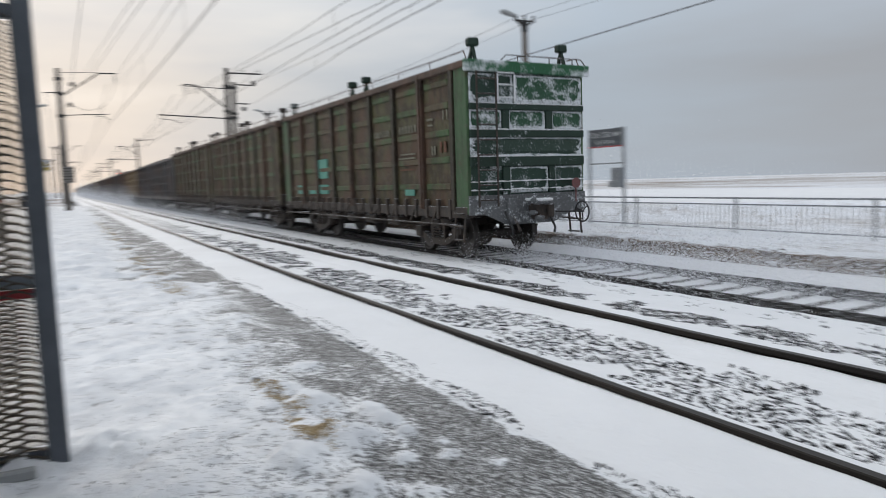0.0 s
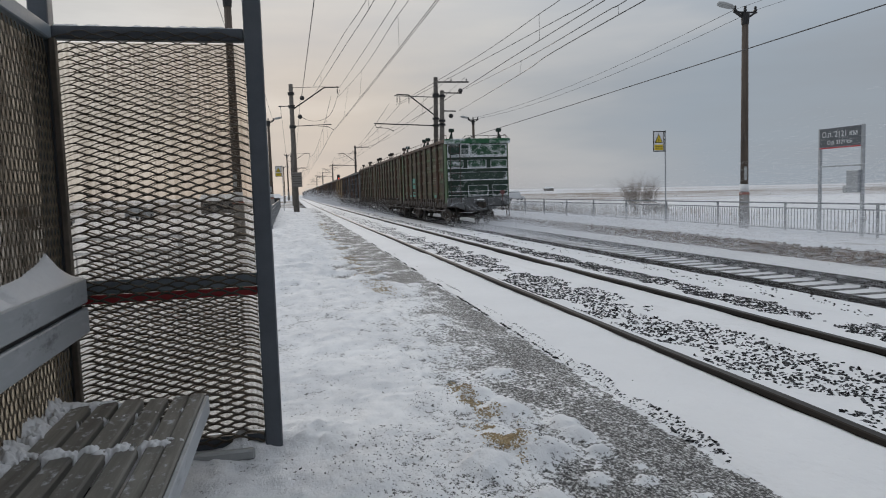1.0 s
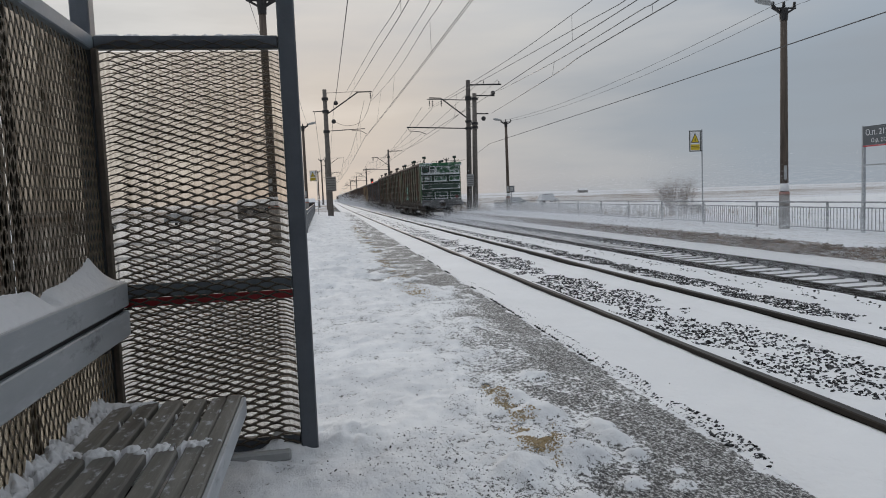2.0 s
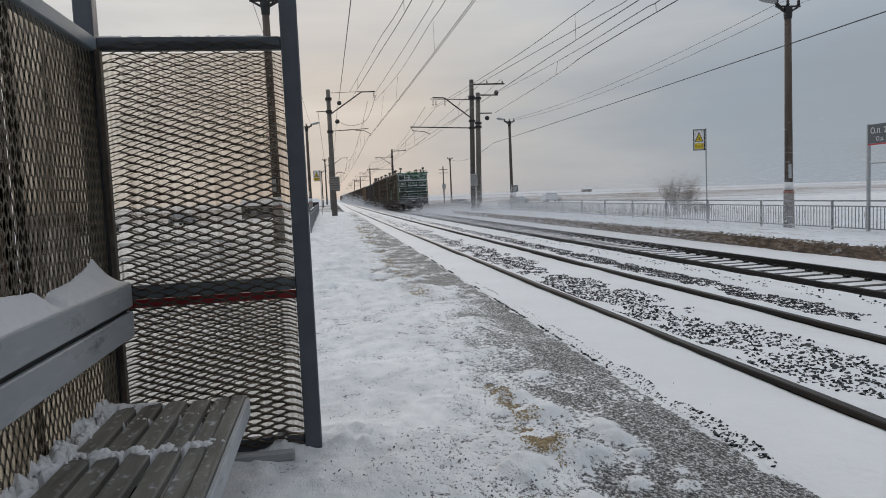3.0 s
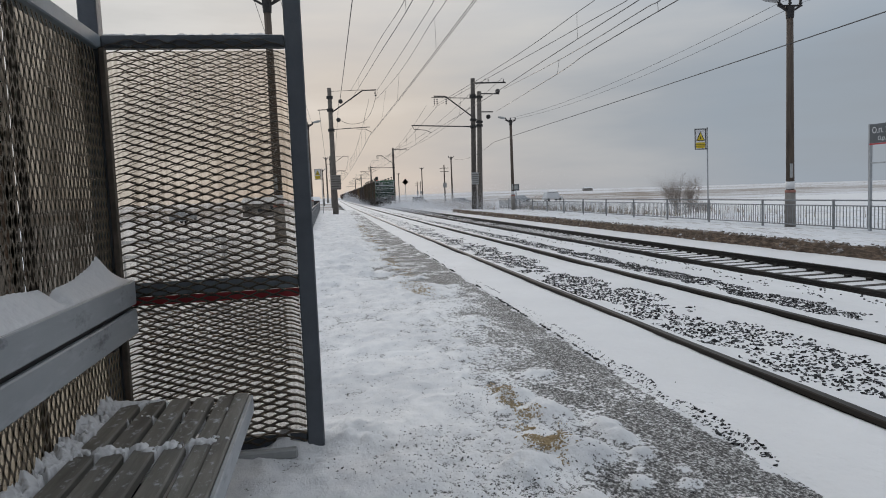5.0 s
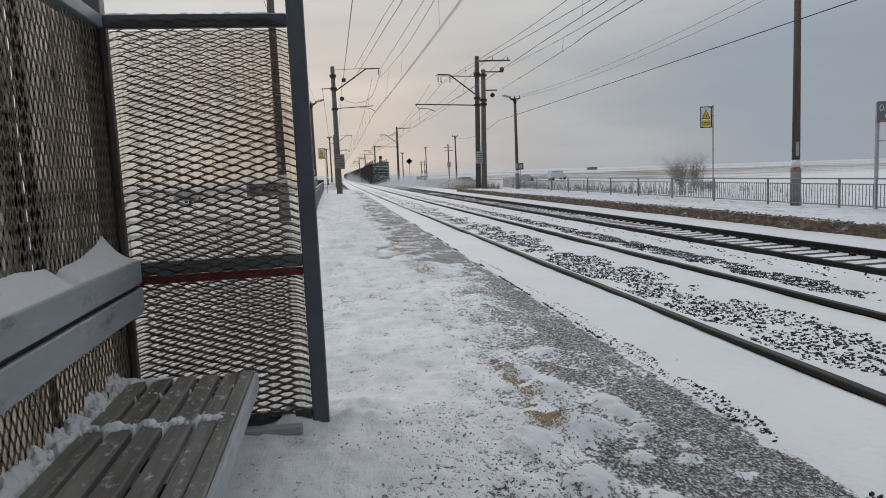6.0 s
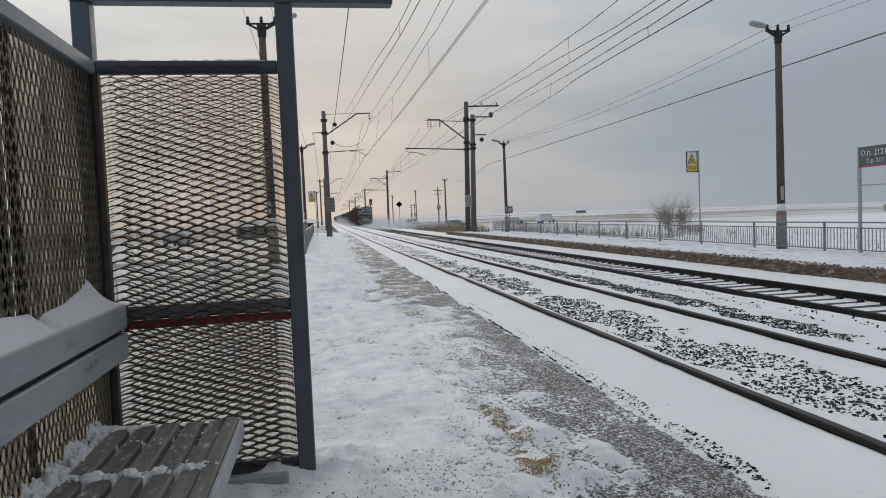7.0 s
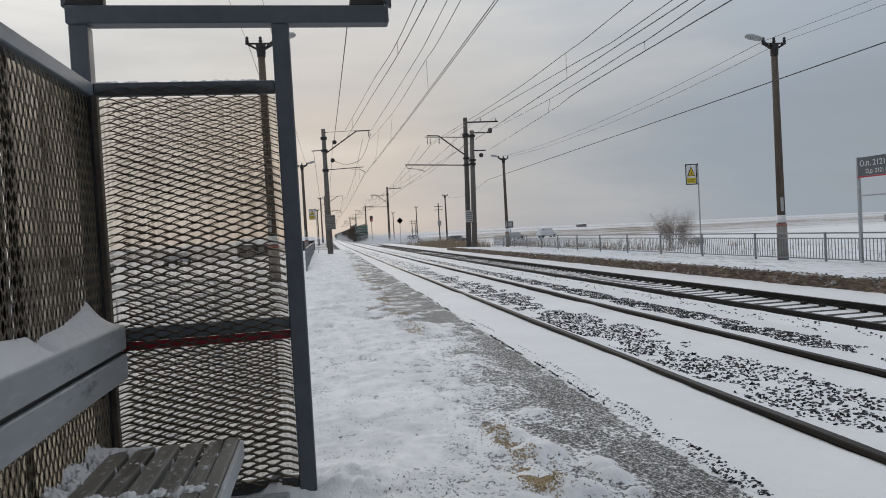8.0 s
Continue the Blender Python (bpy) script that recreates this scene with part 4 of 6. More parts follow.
def build_bench():
    be = group_empty("bench", pose(0, 0, 0), "weathered slatted wooden bench with grey painted backrest, snow on it", "bench")
    xs = [(-4.018, -3.927), (-3.902, -3.818), (-3.793, -3.706), (-3.681, -3.597), (-3.570, -3.502), (-3.498, -3.432)]
    for k, (a, b) in enumerate(xs):
        bm = box(bmesh.new(), a, b, -2.9, -0.30 + 0.006 * (k % 2), 0.37, 0.410 + 0.003 * (k % 3), 0.007)
        part("seat_slat", bm, WOOD, be)
    part("front_board", box(bmesh.new(), -3.431, -3.410, -2.9, -0.305, 0.318, 0.404, 0.004), PLANK_GREY, be, "grey painted front board")
    for y in (-0.5, -1.5, -2.5):
        bm = box(bmesh.new(), -4.0, -3.435, y - 0.04, y + 0.04, 0.31, 0.367, 0.004)
        part("cross_bar", bm, IRON, be)
        for x in (-3.93, -3.72):
            part("leg", box(bmesh.new(), x - 0.025, x + 0.025, y - 0.025, y + 0.025, -0.02, 0.312, 0.004), IRON, be)
    for z0, z1 in ((0.857, 0.980), (0.706, 0.834)):
        bm = box(bmesh.new(), -4.012, -3.985, -3.2, -0.045, z0, z1, 0.006)
        part("back_plank", bm, PLANK_GREY, be, "smooth grey painted plank")
    # Black strip added behind the planks for the shade in their gap.
    part("gap_shade_strip", box(bmesh.new(), -4.036, -4.013, -3.2, -0.05, 0.80, 0.90, 0.003), BLACK, be)
    for y in (-0.25, -1.6, -2.9):
        part("back_bracket", box(bmesh.new(), -4.072, -4.037, y - 0.03, y + 0.03, 0.66, 0.96, 0.004), IRON, be)
    # snow banked behind the backrest
    def z(X, Y):
        s = np.clip((X + 4.0) / -0.085, 0, 1)
        top = np.interp(Y, [-3.2, -1.6, -1.25, -0.98, -0.93, -0.88, -0.86, -0.60, -0.40, -0.29, -0.20, -0.05], [1.04, 1.05, 1.075, 1.06, 1.01, 1.00, 1.035, 1.05, 1.09, 1.125, 1.07, 1.0])
        zz = 0.98 + (top - 0.98) * s ** 0.8 + 0.02 * (vnoise(X * 2, Y, 5, 41, 3) - 0.5) * s
        return np.where(X > -3.988, 0.979, zz)
    ob = sheet("backrest_snow", np.linspace(-4.088, -3.987, 16), np.linspace(-3.2, -0.045, 220), z, SNOW)
    tagged(ob, "snow banked on the bench's backrest against the mesh", "snow", kind="stuff")
    # snow along the seat's rear and in ridges across the slats

    def z2(X, Y):
        rear = 0.046 * np.exp(-((X + 4.10) / 0.068) ** 2) * (-1.0 + 3.7 * vnoise(X, Y, 16, 43, 4, 0.8))
        end = 0.018 * np.exp(-((Y + 0.30) / 0.06) ** 2) * np.clip((-3.62 - X) / 0.3, 0, 1)
        ridge = 0.0
        for yc, h, w in ((-0.55, 0.010, 0.05), (-0.98, 0.022, 0.045), (-2.0, 0.03, 0.05)):
            ridge = ridge + h * np.exp(-((Y - yc - 0.05 * (vnoise(X, X * 0, 5, 44, 2) - 0.5)) / w) ** 2) * (-0.80 + 3.2 * vnoise(X, Y, 26, 45, 4, 0.75))
        amount = rear + end + ridge + 0.022 * (vnoise(X, Y, 24, 46, 3, 0.7) - 0.5) - 0.005
        return 0.30 + 0.108 * smooth01(amount / 0.010) + np.maximum(amount, 0)
    ob = sheet("seat_snow", np.linspace(-4.085, -3.435, 130), np.linspace(-2.88, -0.305, 420), z2, SNOW)
    crumbs = bmesh.new()
    crumbs.from_mesh(ob.data)
    bare = [f for f in crumbs.faces if max(v.co.z for v in f.verts) < 0.33]
    bmesh.ops.delete(crumbs, geom=bare, context="FACES")
    crumbs.to_mesh(ob.data)
    crumbs.free()
    tagged(ob, "crumbly snow in ridges across the bench slats", "snow", kind="stuff")


build_bench()


# ---- far platform, wall and fences ----
def build_far_platform():
    def z(X, Y):
        edge = np.interp(X, [8.3, 8.42, 8.7, 9.3, 12, 14.5, 16, 18], [-0.56, -0.19, -0.17, -0.22, -0.30, -0.30, -0.7, -1.2])
        lump = 0.10 * (vnoise(X, Y * 0.5, 0.5, 51, 4) - 0.5) + 0.05 * (vnoise(X, Y, 2.2, 52, 3) - 0.5)
        end = -0.7 * smooth01((Y - 57) / 3.0)
        return edge + lump * np.clip((X - 8.3) / 0.3, 0, 1) + end
    xs = np.concatenate([np.linspace(8.36, 9.4, 26), np.linspace(9.5, 18, 46)])
    ob = sheet("far_platform_snow", xs, steps(-9, 61, 0.10, 0.006), z, EDGE_SNOW, bend)
    tagged(ob, "snow-covered low platform beyond the tracks", "platform", kind="structure")

    def zw(Y):
        return -0.175 + 0.06 * (vnoise(Y, Y * 0, 0.6, 53, 4) - 0.5)
    ys = steps(-9, 59, 0.06, 0.006)
    hs = np.linspace(0, 1, 12)
    Yg, Hg = np.meshgrid(ys, hs, indexing="ij")
    top = zw(ys)[:, None]
    Xg = 8.30 + bend(Yg) + 0.10 * Hg - 0.10 * vnoise(Yg, Hg * 0.9, 2.6, 54, 4) - 0.05 * vnoise(Yg, Hg * 0.5, 9, 55, 2)
    body = np.stack([Xg, Yg, -0.58 + (top + 0.58) * Hg], -1)
    cap = np.stack([8.62 + bend(ys), ys, top[:, 0] + 0.01], -1)[:, None]
    verts = np.concatenate([body, cap], 1).reshape(-1, 3)
    k = len(hs) + 1
    faces = [(i * k + j, (i + 1) * k + j, (i + 1) * k + j + 1, i * k + j + 1) for i in range(len(ys) - 1) for j in range(k - 1)]
    ob = raw_mesh("retaining_wall", verts, faces, WALL, smooth=False)
    tagged(ob, "crumbling brown platform edge wall with snow on top", "wall", kind="structure")
    # rubble lumps on the ledge
    rng = random.Random(12)
    pts = [(8.45 + bend1(y) + rng.uniform(-0.12, 0.35), y, -0.17, rng.uniform(0.02, 0.07)) for y in [rng.uniform(4, 34) for _ in range(420)]]
    stones_object("rubble", "snowy lumps of rubble on the platform edge", pts, stone_material("rubble_stone", (0.06, 0.045, 0.035), (0.2, 0.17, 0.14), 0.9))


build_far_platform()


def fence_panel(length, height, paint_of):
    """A railing bay that begins with a post: post, rails and pickets."""
    f = group_empty("fence_panel", pose(0, 0, -50), "grey steel picket railing standing in snow", "fence", "platform railing bays")
    part("post", box(bmesh.new(), -0.03, 0.03, -0.03, 0.03, -0.12, height, 0.004), paint_of, f)
    part("top_rail", box(bmesh.new(), -0.022, 0.022, 0.031, length - 0.031, height - 0.05, height - 0.005, 0.004), paint_of, f)
    part("second_rail", box(bmesh.new(), -0.018, 0.018, 0.031, length - 0.031, height - 0.21, height - 0.175, 0.004), paint_of, f)
    part("bottom_rail", box(bmesh.new(), -0.018, 0.018, 0.031, length - 0.031, 0.09, 0.125, 0.004), paint_of, f)
    n = int(length / 0.135)
    bm = bmesh.new()
    box(bm, -0.009, 0.009, -0.009, 0.009, 0.126, height - 0.211)
    me = bpy.data.meshes.new("picket")
    bm.to_mesh(me)
    bm.free()
    me.materials.append(paint_of)
    for k in range(1, n):
        piece("picket", me, f, pose(0, length * k / n, 0))
    return f


def build_fences():
    proto = fence_panel(3.58, 0.95, FENCE_GREY)
    first = True
    ys = [12.0 - 3.58 + 3.58 * k for k in range(-2, 14)]
    for y in ys:
        slope = math.degrees(math.atan2(bend1(y + 3.58) - bend1(y), 3.58))
        m = pose(12.55 + bend1(y), y, -0.30, 0, 0, -slope)
        if first:
            proto.matrix_basis = m
            first = False
        else:
            copy_thing(proto, m)
    # the near platform's rear railing
    fence_panel(3.58, 0.95, WHITE).matrix_basis = pose(-4.20, 4.6, 0.02, 0, 0, 90)
    for k in range(11):
        y = 25.0 + 3.58 * k
        copy_thing(proto, pose(-3.62 + bend1(y) - 0.004 * (y - 25), y, 0.02))


build_fences()


# ---- signs ----
def text_part(body, size, parent, m, mat, label="", spacing=1.0):
    cu = bpy.data.curves.new("lettering", "FONT")
    cu.body, cu.size, cu.extrude, cu.align_x, cu.align_y = body, size, 0.002, "CENTER", "CENTER"
    cu.space_character = spacing
    cu.materials.append(mat)
    ob = new("lettering", cu)
    ob.parent = parent
    ob.matrix_basis = m
    if label:
        tagged(ob, label)
    return ob


def build_name_board():
    b = group_empty("station_board", pose(12.56, 14.12, -0.30), "slate-grey stop name board with red stripe on two steel legs", "sign")
    for y in (0.0, -1.58):
        part("leg", box(bmesh.new(), -0.04, 0.04, y - 0.04, y + 0.04, -0.12, 3.12, 0.005), GALV, b, "grey steel leg")
    panel = part("panel", box(bmesh.new(), -0.06, -0.042, -1.545, -0.035, 2.56, 3.10, 0.003), BOARD_GREY, b, "slate-grey panel")
    part("stripe", box(bmesh.new(), -0.064, -0.045, -1.545, -0.035, 2.515, 2.556, 0.002), RED_SIGN, panel, "red stripe")
    part("cross_bar", box(bmesh.new(), -0.02, 0.02, -1.538, -0.042, 1.98, 2.02, 0.003), GALV, b)
    face = pose(-0.063, -0.79, 2.91, 90, 0, -90)
    text_part("О.п. 2121 км", 0.235, panel, face, WHITE, "white lettering")
    text_part("О.р. 2121 km", 0.165, panel, pose(-0.063, -0.80, 2.68, 90, 0, -90), WHITE, "white lettering")
    bx = group_empty("control_box", pose(12.56, 12.82, 1.56), "grey steel box hung on the board's legs", "box")
    part("case", box(bmesh.new(), -0.14, 0.10, -0.26, 0.16, -0.62, 0.0, 0.015), GALV, bx)
    part("lamp_unit", box(bmesh.new(), -0.17, -0.05, 0.10, 0.26, -0.62, -0.42, 0.015), LAMP_GREY, bx)


build_name_board()


def warning_sign(m, turn):
    s = group_empty("warning_sign", m, "yellow and white caution sign on a thin grey post", "sign", "caution signs")
    part("post", rod(bmesh.new(), (0, 0, -0.1), (0, 0, 3.95), 0.028, n=10), GALV, s)
    edge = box(box(bmesh.new(), -0.575, 0.0, -0.03, 0.012, 3.875, 3.91), -0.575, 0.0, -0.03, 0.012, 3.03, 3.065)
    box(box(edge, -0.575, -0.552, -0.03, 0.012, 3.066, 3.874), -0.098, -0.06, -0.03, 0.012, 3.066, 3.874)
    part("frame", edge, IRON, s, "dark frame")
    plate = part("plate", box(bmesh.new(), -0.55, -0.10, -0.02, -0.013, 3.07, 3.87, 0.003), WHITE, s, "white plate")
    part("yellow_field", box(bmesh.new(), -0.53, -0.12, -0.025, -0.021, 3.09, 3.33, 0.001), YELLOW, plate, "yellow field")
    def prism(x0, x1, z0, z1, y0, y1):
        bm = bmesh.new()
        a, b = [[bm.verts.new((x, y, z)) for x, z in ((x0, z0), (x1, z0), ((x0 + x1) / 2, z1))] for y in (y0, y1)]
        bm.faces.new(a)
        bm.faces.new(b[::-1])
        for k in range(3):
            bm.faces.new((a[k], b[k], b[(k + 1) % 3], a[(k + 1) % 3]))
        bmesh.ops.recalc_face_normals(bm, faces=bm.faces[:])
        return bm
    part("triangle", prism(-0.52, -0.13, 3.40, 3.80, -0.026, -0.0205), BLACK, plate, "black triangle border")
    part("triangle_field", prism(-0.475, -0.175, 3.425, 3.745, -0.032, -0.0265), YELLOW, plate, "yellow triangle")
    part("figure", box(bmesh.new(), -0.340, -0.310, -0.0375, -0.0325, 3.46, 3.58, 0.002), BLACK, plate, "black pictogram")
    for k in range(2):
        part("writing_bar", box(bmesh.new(), -0.50, -0.15, -0.029, -0.0255, 3.17 + 0.07 * k, 3.185 + 0.07 * k), BLACK, plate)
    return s


warning_sign(pose(13.05, 23.66, -0.30, 0, 0, 0), 0)
warning_sign(pose(-3.25, 56.0, -0.10, 0, 0, 0), 0)


# ---- lamp posts ----
def lamp_post(m, side, height=7.35, pole=None, lit=True):
    """side: +1 lamp to the right, -1 to the left."""
    l = group_empty("lamp_post", m, "brown wooden lamp post on a concrete stub with grey street lamp", "lamp post", "platform lamps")
    part("pole", rod(bmesh.new(), (0, 0, 1.25), (0, 0, height), 0.135, 0.105, 14), pole or TARRED, l, "", True)
    part("stub", rod(bmesh.new(), (0, 0, -0.3), (0, 0, 1.25), 0.185, 0.165, 14), CONCRETE, l, "grey concrete stub", True)
    if lit:
        part("band", rod(bmesh.new(), (0, 0, 1.29), (0, 0, 1.55), 0.1465, 0.145, 14), WHITE, l, "white band", True)
        part("red_band", rod(bmesh.new(), (0, 0, 1.17), (0, 0, 1.26), 0.173, 0.170, 14), ORANGE, l, "faded red band", True)
        part("number_plate", box(bmesh.new(), -0.11, 0.0, -0.155, -0.135, 1.68, 2.16, 0.003), LAMP_GREY, l, "white plate")
    bm = bmesh.new()
    for s in (-1, 1):
        beam(bm, (0, 0, height - 0.12), (s * 0.42, 0, height + 0.12), 0.05, 0.06)
    box(bm, -0.46, 0.46, -0.03, 0.03, height + 0.09, height + 0.14, 0.005)
    crossarm = part("crossarm", bm, IRON, l)
    part("cap", rod(bmesh.new(), (0, 0, height - 0.3), (0, 0, height + 0.09), 0.125, 0.15, 12), IRON, l)
    for x in (-0.4, 0.0, 0.4):
        b = lathe(bmesh.new(), [(0.02, 0), (0.055, 0.02), (0.06, 0.07), (0.035, 0.09), (0.05, 0.12), (0.05, 0.16), (0.03, 0.19)], 10, (x, 0, height + 0.14))
        part("insulator", b, BLACK, crossarm)
    if not lit:
        return l
    lamp_arm = part("lamp_arm", tube_line(bmesh.new(), [(side * 0.1, 0, height - 0.05), (side * 0.32, 0, height + 0.16), (side * 0.56, 0, height + 0.26)], 0.025), IRON, l)
    b = bmesh.new()
    prof = [(0.0, 0.07, 0.07), (0.15, 0.12, 0.11), (0.6, 0.14, 0.13), (0.85, 0.10, 0.09), (0.92, 0.04, 0.03)]
    rings = []
    for d, w, h in prof:
        x = side * (0.45 + 0.68 * d)
        z0 = height + 0.25 + d * 0.13
        ring = []
        for k in range(10):
            a = 2 * math.pi * k / 10
            ring.append(b.verts.new((x, w * math.cos(a), z0 + h * math.sin(a) * (1 if math.sin(a) > 0 else 0.6))))
        rings.append(ring)
    for p, q in zip(rings, rings[1:]):
        for k in range(10):
            b.faces.new((p[k], p[(k + 1) % 10], q[(k + 1) % 10], q[k]))
    b.faces.new(rings[0]); b.faces.new(rings[-1])
    bmesh.ops.recalc_face_normals(b, faces=b.faces[:])
    part("lamp_head", b, LAMP_GREY, lamp_arm, "grey street lamp head", True)
    return l


rl = lamp_post(pose(12.78, 17.95, -0.30), -1)
copy_thing(rl, pose(12.5, 53.0, -0.3))
cable_pole = lamp_post(pose(17.45, 108.6, -0.35), -1, lit=False)
tagged(cable_pole, "brown wooden cable pole with small crossarm", "pole", "cable poles")
for x, y, z in ((19.7, 160.3, -0.1), (16.4, 182.0, -0.5), (-2.65, 119.0, 0.75)):
    copy_thing(cable_pole, pose(x, y, z))
ll = lamp_post(pose(-4.44, 18.3, -0.05), 1)
for x, y in ((-4.16, 55.0), (-3.4, 150.0)):
    copy_thing(ll, pose(x, y, -0.05))


# ---- catenary masts and wires ----
def insulator_string(bm, a, b, n=4, r=0.10):
    a, b = Vector(a), Vector(b)
    rod(bm, a, b, 0.012)
    for k in range(n):
        c = a.lerp(b, (k + 1) / (n + 1))
        d = (b - a).normalized() * 0.035
        rod(bm, c - d, c + d, r, r * 0.4, 10)


def near_mast(m):
    """Concrete mast beside the near track: rigid bracket above, cantilever below."""
    s = group_empty("catenary_mast", m, "grey concrete overhead-line mast with brackets and insulators", "mast", "overhead line masts")
    part("column", rod(bmesh.new(), (0, 0, -0.6), (0, 0, 9.6), 0.225, 0.15, 16), MAST_CONC, s, "grey concrete column", True)
    for z in (6.45, 7.95, 8.9):
        part("clamp", rod(bmesh.new(), (0, 0, z - 0.1), (0, 0, z + 0.1), 0.25, 0.25, 14), IRON, s)
    b = beam(bmesh.new(), (0.15, 0, 7.8), (2.5, 0, 9.38), 0.07, 0.09)
    beam(b, (2.5, 0, 9.38), (3.55, 0, 9.40), 0.06, 0.08)
    part("bracket", b, IRON, s)
    part("tie_rod", rod(bmesh.new(), (0.1, 0, 9.35), (2.5, 0, 9.42), 0.016), IRON, s)
    part("stub_arm", beam(bmesh.new(), (-0.95, 0, 7.97), (0.1, 0, 8.0), 0.06, 0.06), IRON, s)
    b = rod(bmesh.new(), (0.1, 0, 6.5), (2.9, 0, 6.62), 0.028)
    part("cantilever", b, IRON, s)
    part("registration_arm", tube_line(bmesh.new(), [(1.9, 0, 6.5), (2.6, 0, 6.46), (3.05, 0, 6.2)], 0.022), IRON, s)
    b = bmesh.new()
    insulator_string(b, (1.1, 0, 6.55), (1.6, 0, 6.57), 3, 0.06)
    part("insulator", b, IRON, s)
    b = bmesh.new()
    insulator_string(b, (3.45, 0, 9.35), (3.45, 0, 8.85), 3, 0.07)
    part("insulator", b, BLACK, s)
    for x, z in ((0.80, 8.60), (0.58, 7.22)):
        b = bmesh.new()
        bmesh.ops.create_icosphere(b, subdivisions=2, radius=0.175, matrix=Matrix.Translation((x, 0.1, z)))
        part("weight", b, BLACK, s, "", True)
    return s


def far_mast(m):
    """Taller dark mast beyond the far track with feeder crossarm, rigid bracket and cantilever towards the track."""
    s = group_empty("catenary_mast", m, "dark overhead-line mast with crossarm, bracket and insulators", "mast", "overhead line masts")
    part("column", rod(bmesh.new(), (0, 0, -0.6), (0, 0, 11.7), 0.25, 0.19, 16), DARK_CONC, s, "dark mast column", True)
    for z in (7.5, 8.1, 10.05, 10.2):
        part("clamp", rod(bmesh.new(), (0, 0, z - 0.09), (0, 0, z + 0.09), 0.3, 0.3, 14), IRON, s)
    part("crossarm", beam(bmesh.new(), (0, 0, 11.3), (3.0, 0, 11.38), 0.09, 0.12), IRON, s)
    part("bracket", beam(beam(bmesh.new(), (0.3, 0, 8.1), (-2.45, 0, 10.12), 0.08, 0.10), (-2.45, 0, 10.12), (-3.5, 0, 10.14), 0.07, 0.09), IRON, s)
    part("tie_beam", beam(bmesh.new(), (0, 0, 9.98), (-3.7, 0, 10.02), 0.06, 0.06), IRON, s)
    for x in (-3.45, -3.2, -2.4):
        b = bmesh.new()
        insulator_string(b, (x, 0, 9.98), (x, 0, 9.35), 3, 0.08)
        part("insulator", b, BLACK, s)
    part("cantilever", rod(bmesh.new(), (-0.1, 0, 7.5), (-5.5, 0, 7.6), 0.05), IRON, s)
    part("registration_arm", tube_line(bmesh.new(), [(-5.4, 0, 7.55), (-5.3, 0, 7.28), (-4.3, 0, 7.2), (-3.75, 0, 6.98)], 0.028), IRON, s)
    for x in (1.4, 2.8):
        b = bmesh.new()
        insulator_string(b, (x, 0, 11.4), (x, 0, 11.7), 2, 0.08)
        part("insulator", b, BLACK, s)
    return s


def anchor_mast(m):
    s = group_empty("catenary_mast", m, "grey concrete anchor mast with short crossarms", "mast", "overhead line masts")
    part("column", rod(bmesh.new(), (0, 0, -0.6), (0, 0, 11.0), 0.27, 0.2, 16), MAST_CONC, s, "grey concrete column", True)
    for z, w in ((10.80, 1.9), (9.15, 1.3)):
        part("crossarm", beam(bmesh.new(), (-0.1, 0, z), (w, 0, z + 0.02), 0.08, 0.1), IRON, s)
    for x, z in ((1.75, 11.05), (0.85, 8.72)):
        b = bmesh.new()
        bmesh.ops.create_icosphere(b, subdivisions=2, radius=0.22, matrix=Matrix.Translation((x, 0, z)))
        part("weight", b, BLACK, s, "", True)
    for z in (10.5, 8.25, 7.9):
        part("clamp", rod(bmesh.new(), (0, 0, z - 0.1), (0, 0, z + 0.1), 0.32, 0.32, 14), IRON, s)
    return s


MAST_L = [50.1, 134.0, 205.0, 275.0, 345.0]
MAST_R = [57.1, 145.5, 234.0, 317.0, 400.0]
nm = near_mast(pose(-2.31 + bend1(50.1) * 0, MAST_L[0], 0.0))
for y in MAST_L[1:]:
    copy_thing(nm, pose(-2.45 + bend1(y), y, -0.1))
fm = far_mast(pose(10.02, MAST_R[0], -0.40, 0, 1.4))
for y in MAST_R[1:]:
    copy_thing(fm, pose(10.75 + bend1(y), y, -0.3, 0, 0.5))
anchor_mast(pose(11.08, 59.5, -0.5, 0, 1.6))


def build_mast_boxes():
    b = group_empty("switch_box", pose(10.0, MAST_R[0] - 0.2, 2.0), "grey ribbed switch box strapped to the mast", "box")
    case = part("case", box(bmesh.new(), -0.2, 0.42, -0.2, 0.0, 0, 1.05, 0.02), LAMP_GREY, b)
    for k in range(5):
        part("rib", box(bmesh.new(), -0.17, 0.39, -0.225, -0.202, 0.12 + 0.18 * k, 0.16 + 0.18 * k), DARK_CONC, case)
    b = group_empty("switch_box", pose(-2.31, MAST_L[0] - 0.17, 1.9), "grey ribbed switch box strapped to the mast", "box")
    case = part("case", box(bmesh.new(), -0.28, 0.5, -0.2, 0.0, 0.05, 1.15, 0.02), CONCRETE, b)
    for k in range(6):
        part("rib", box(bmesh.new(), -0.25, 0.47, -0.225, -0.202, 0.1 + 0.18 * k, 0.14 + 0.18 * k), DARK_CONC, case)


build_mast_boxes()


def wire(name, pts, r, label, parent=None):
    bm = tube_line(bmesh.new(), pts, r, 5)
    ob = link(name, bm, WIRE)
    tagged(ob, label, "wire", "overhead wires")
    return ob


def sag(a, b, depth, n=10):
    a, b = Vector(a), Vector(b)
    return [a.lerp(b, k / n) - Vector((0, 0, depth * 4 * (k / n) * (1 - k / n))) for k in range(n + 1)]


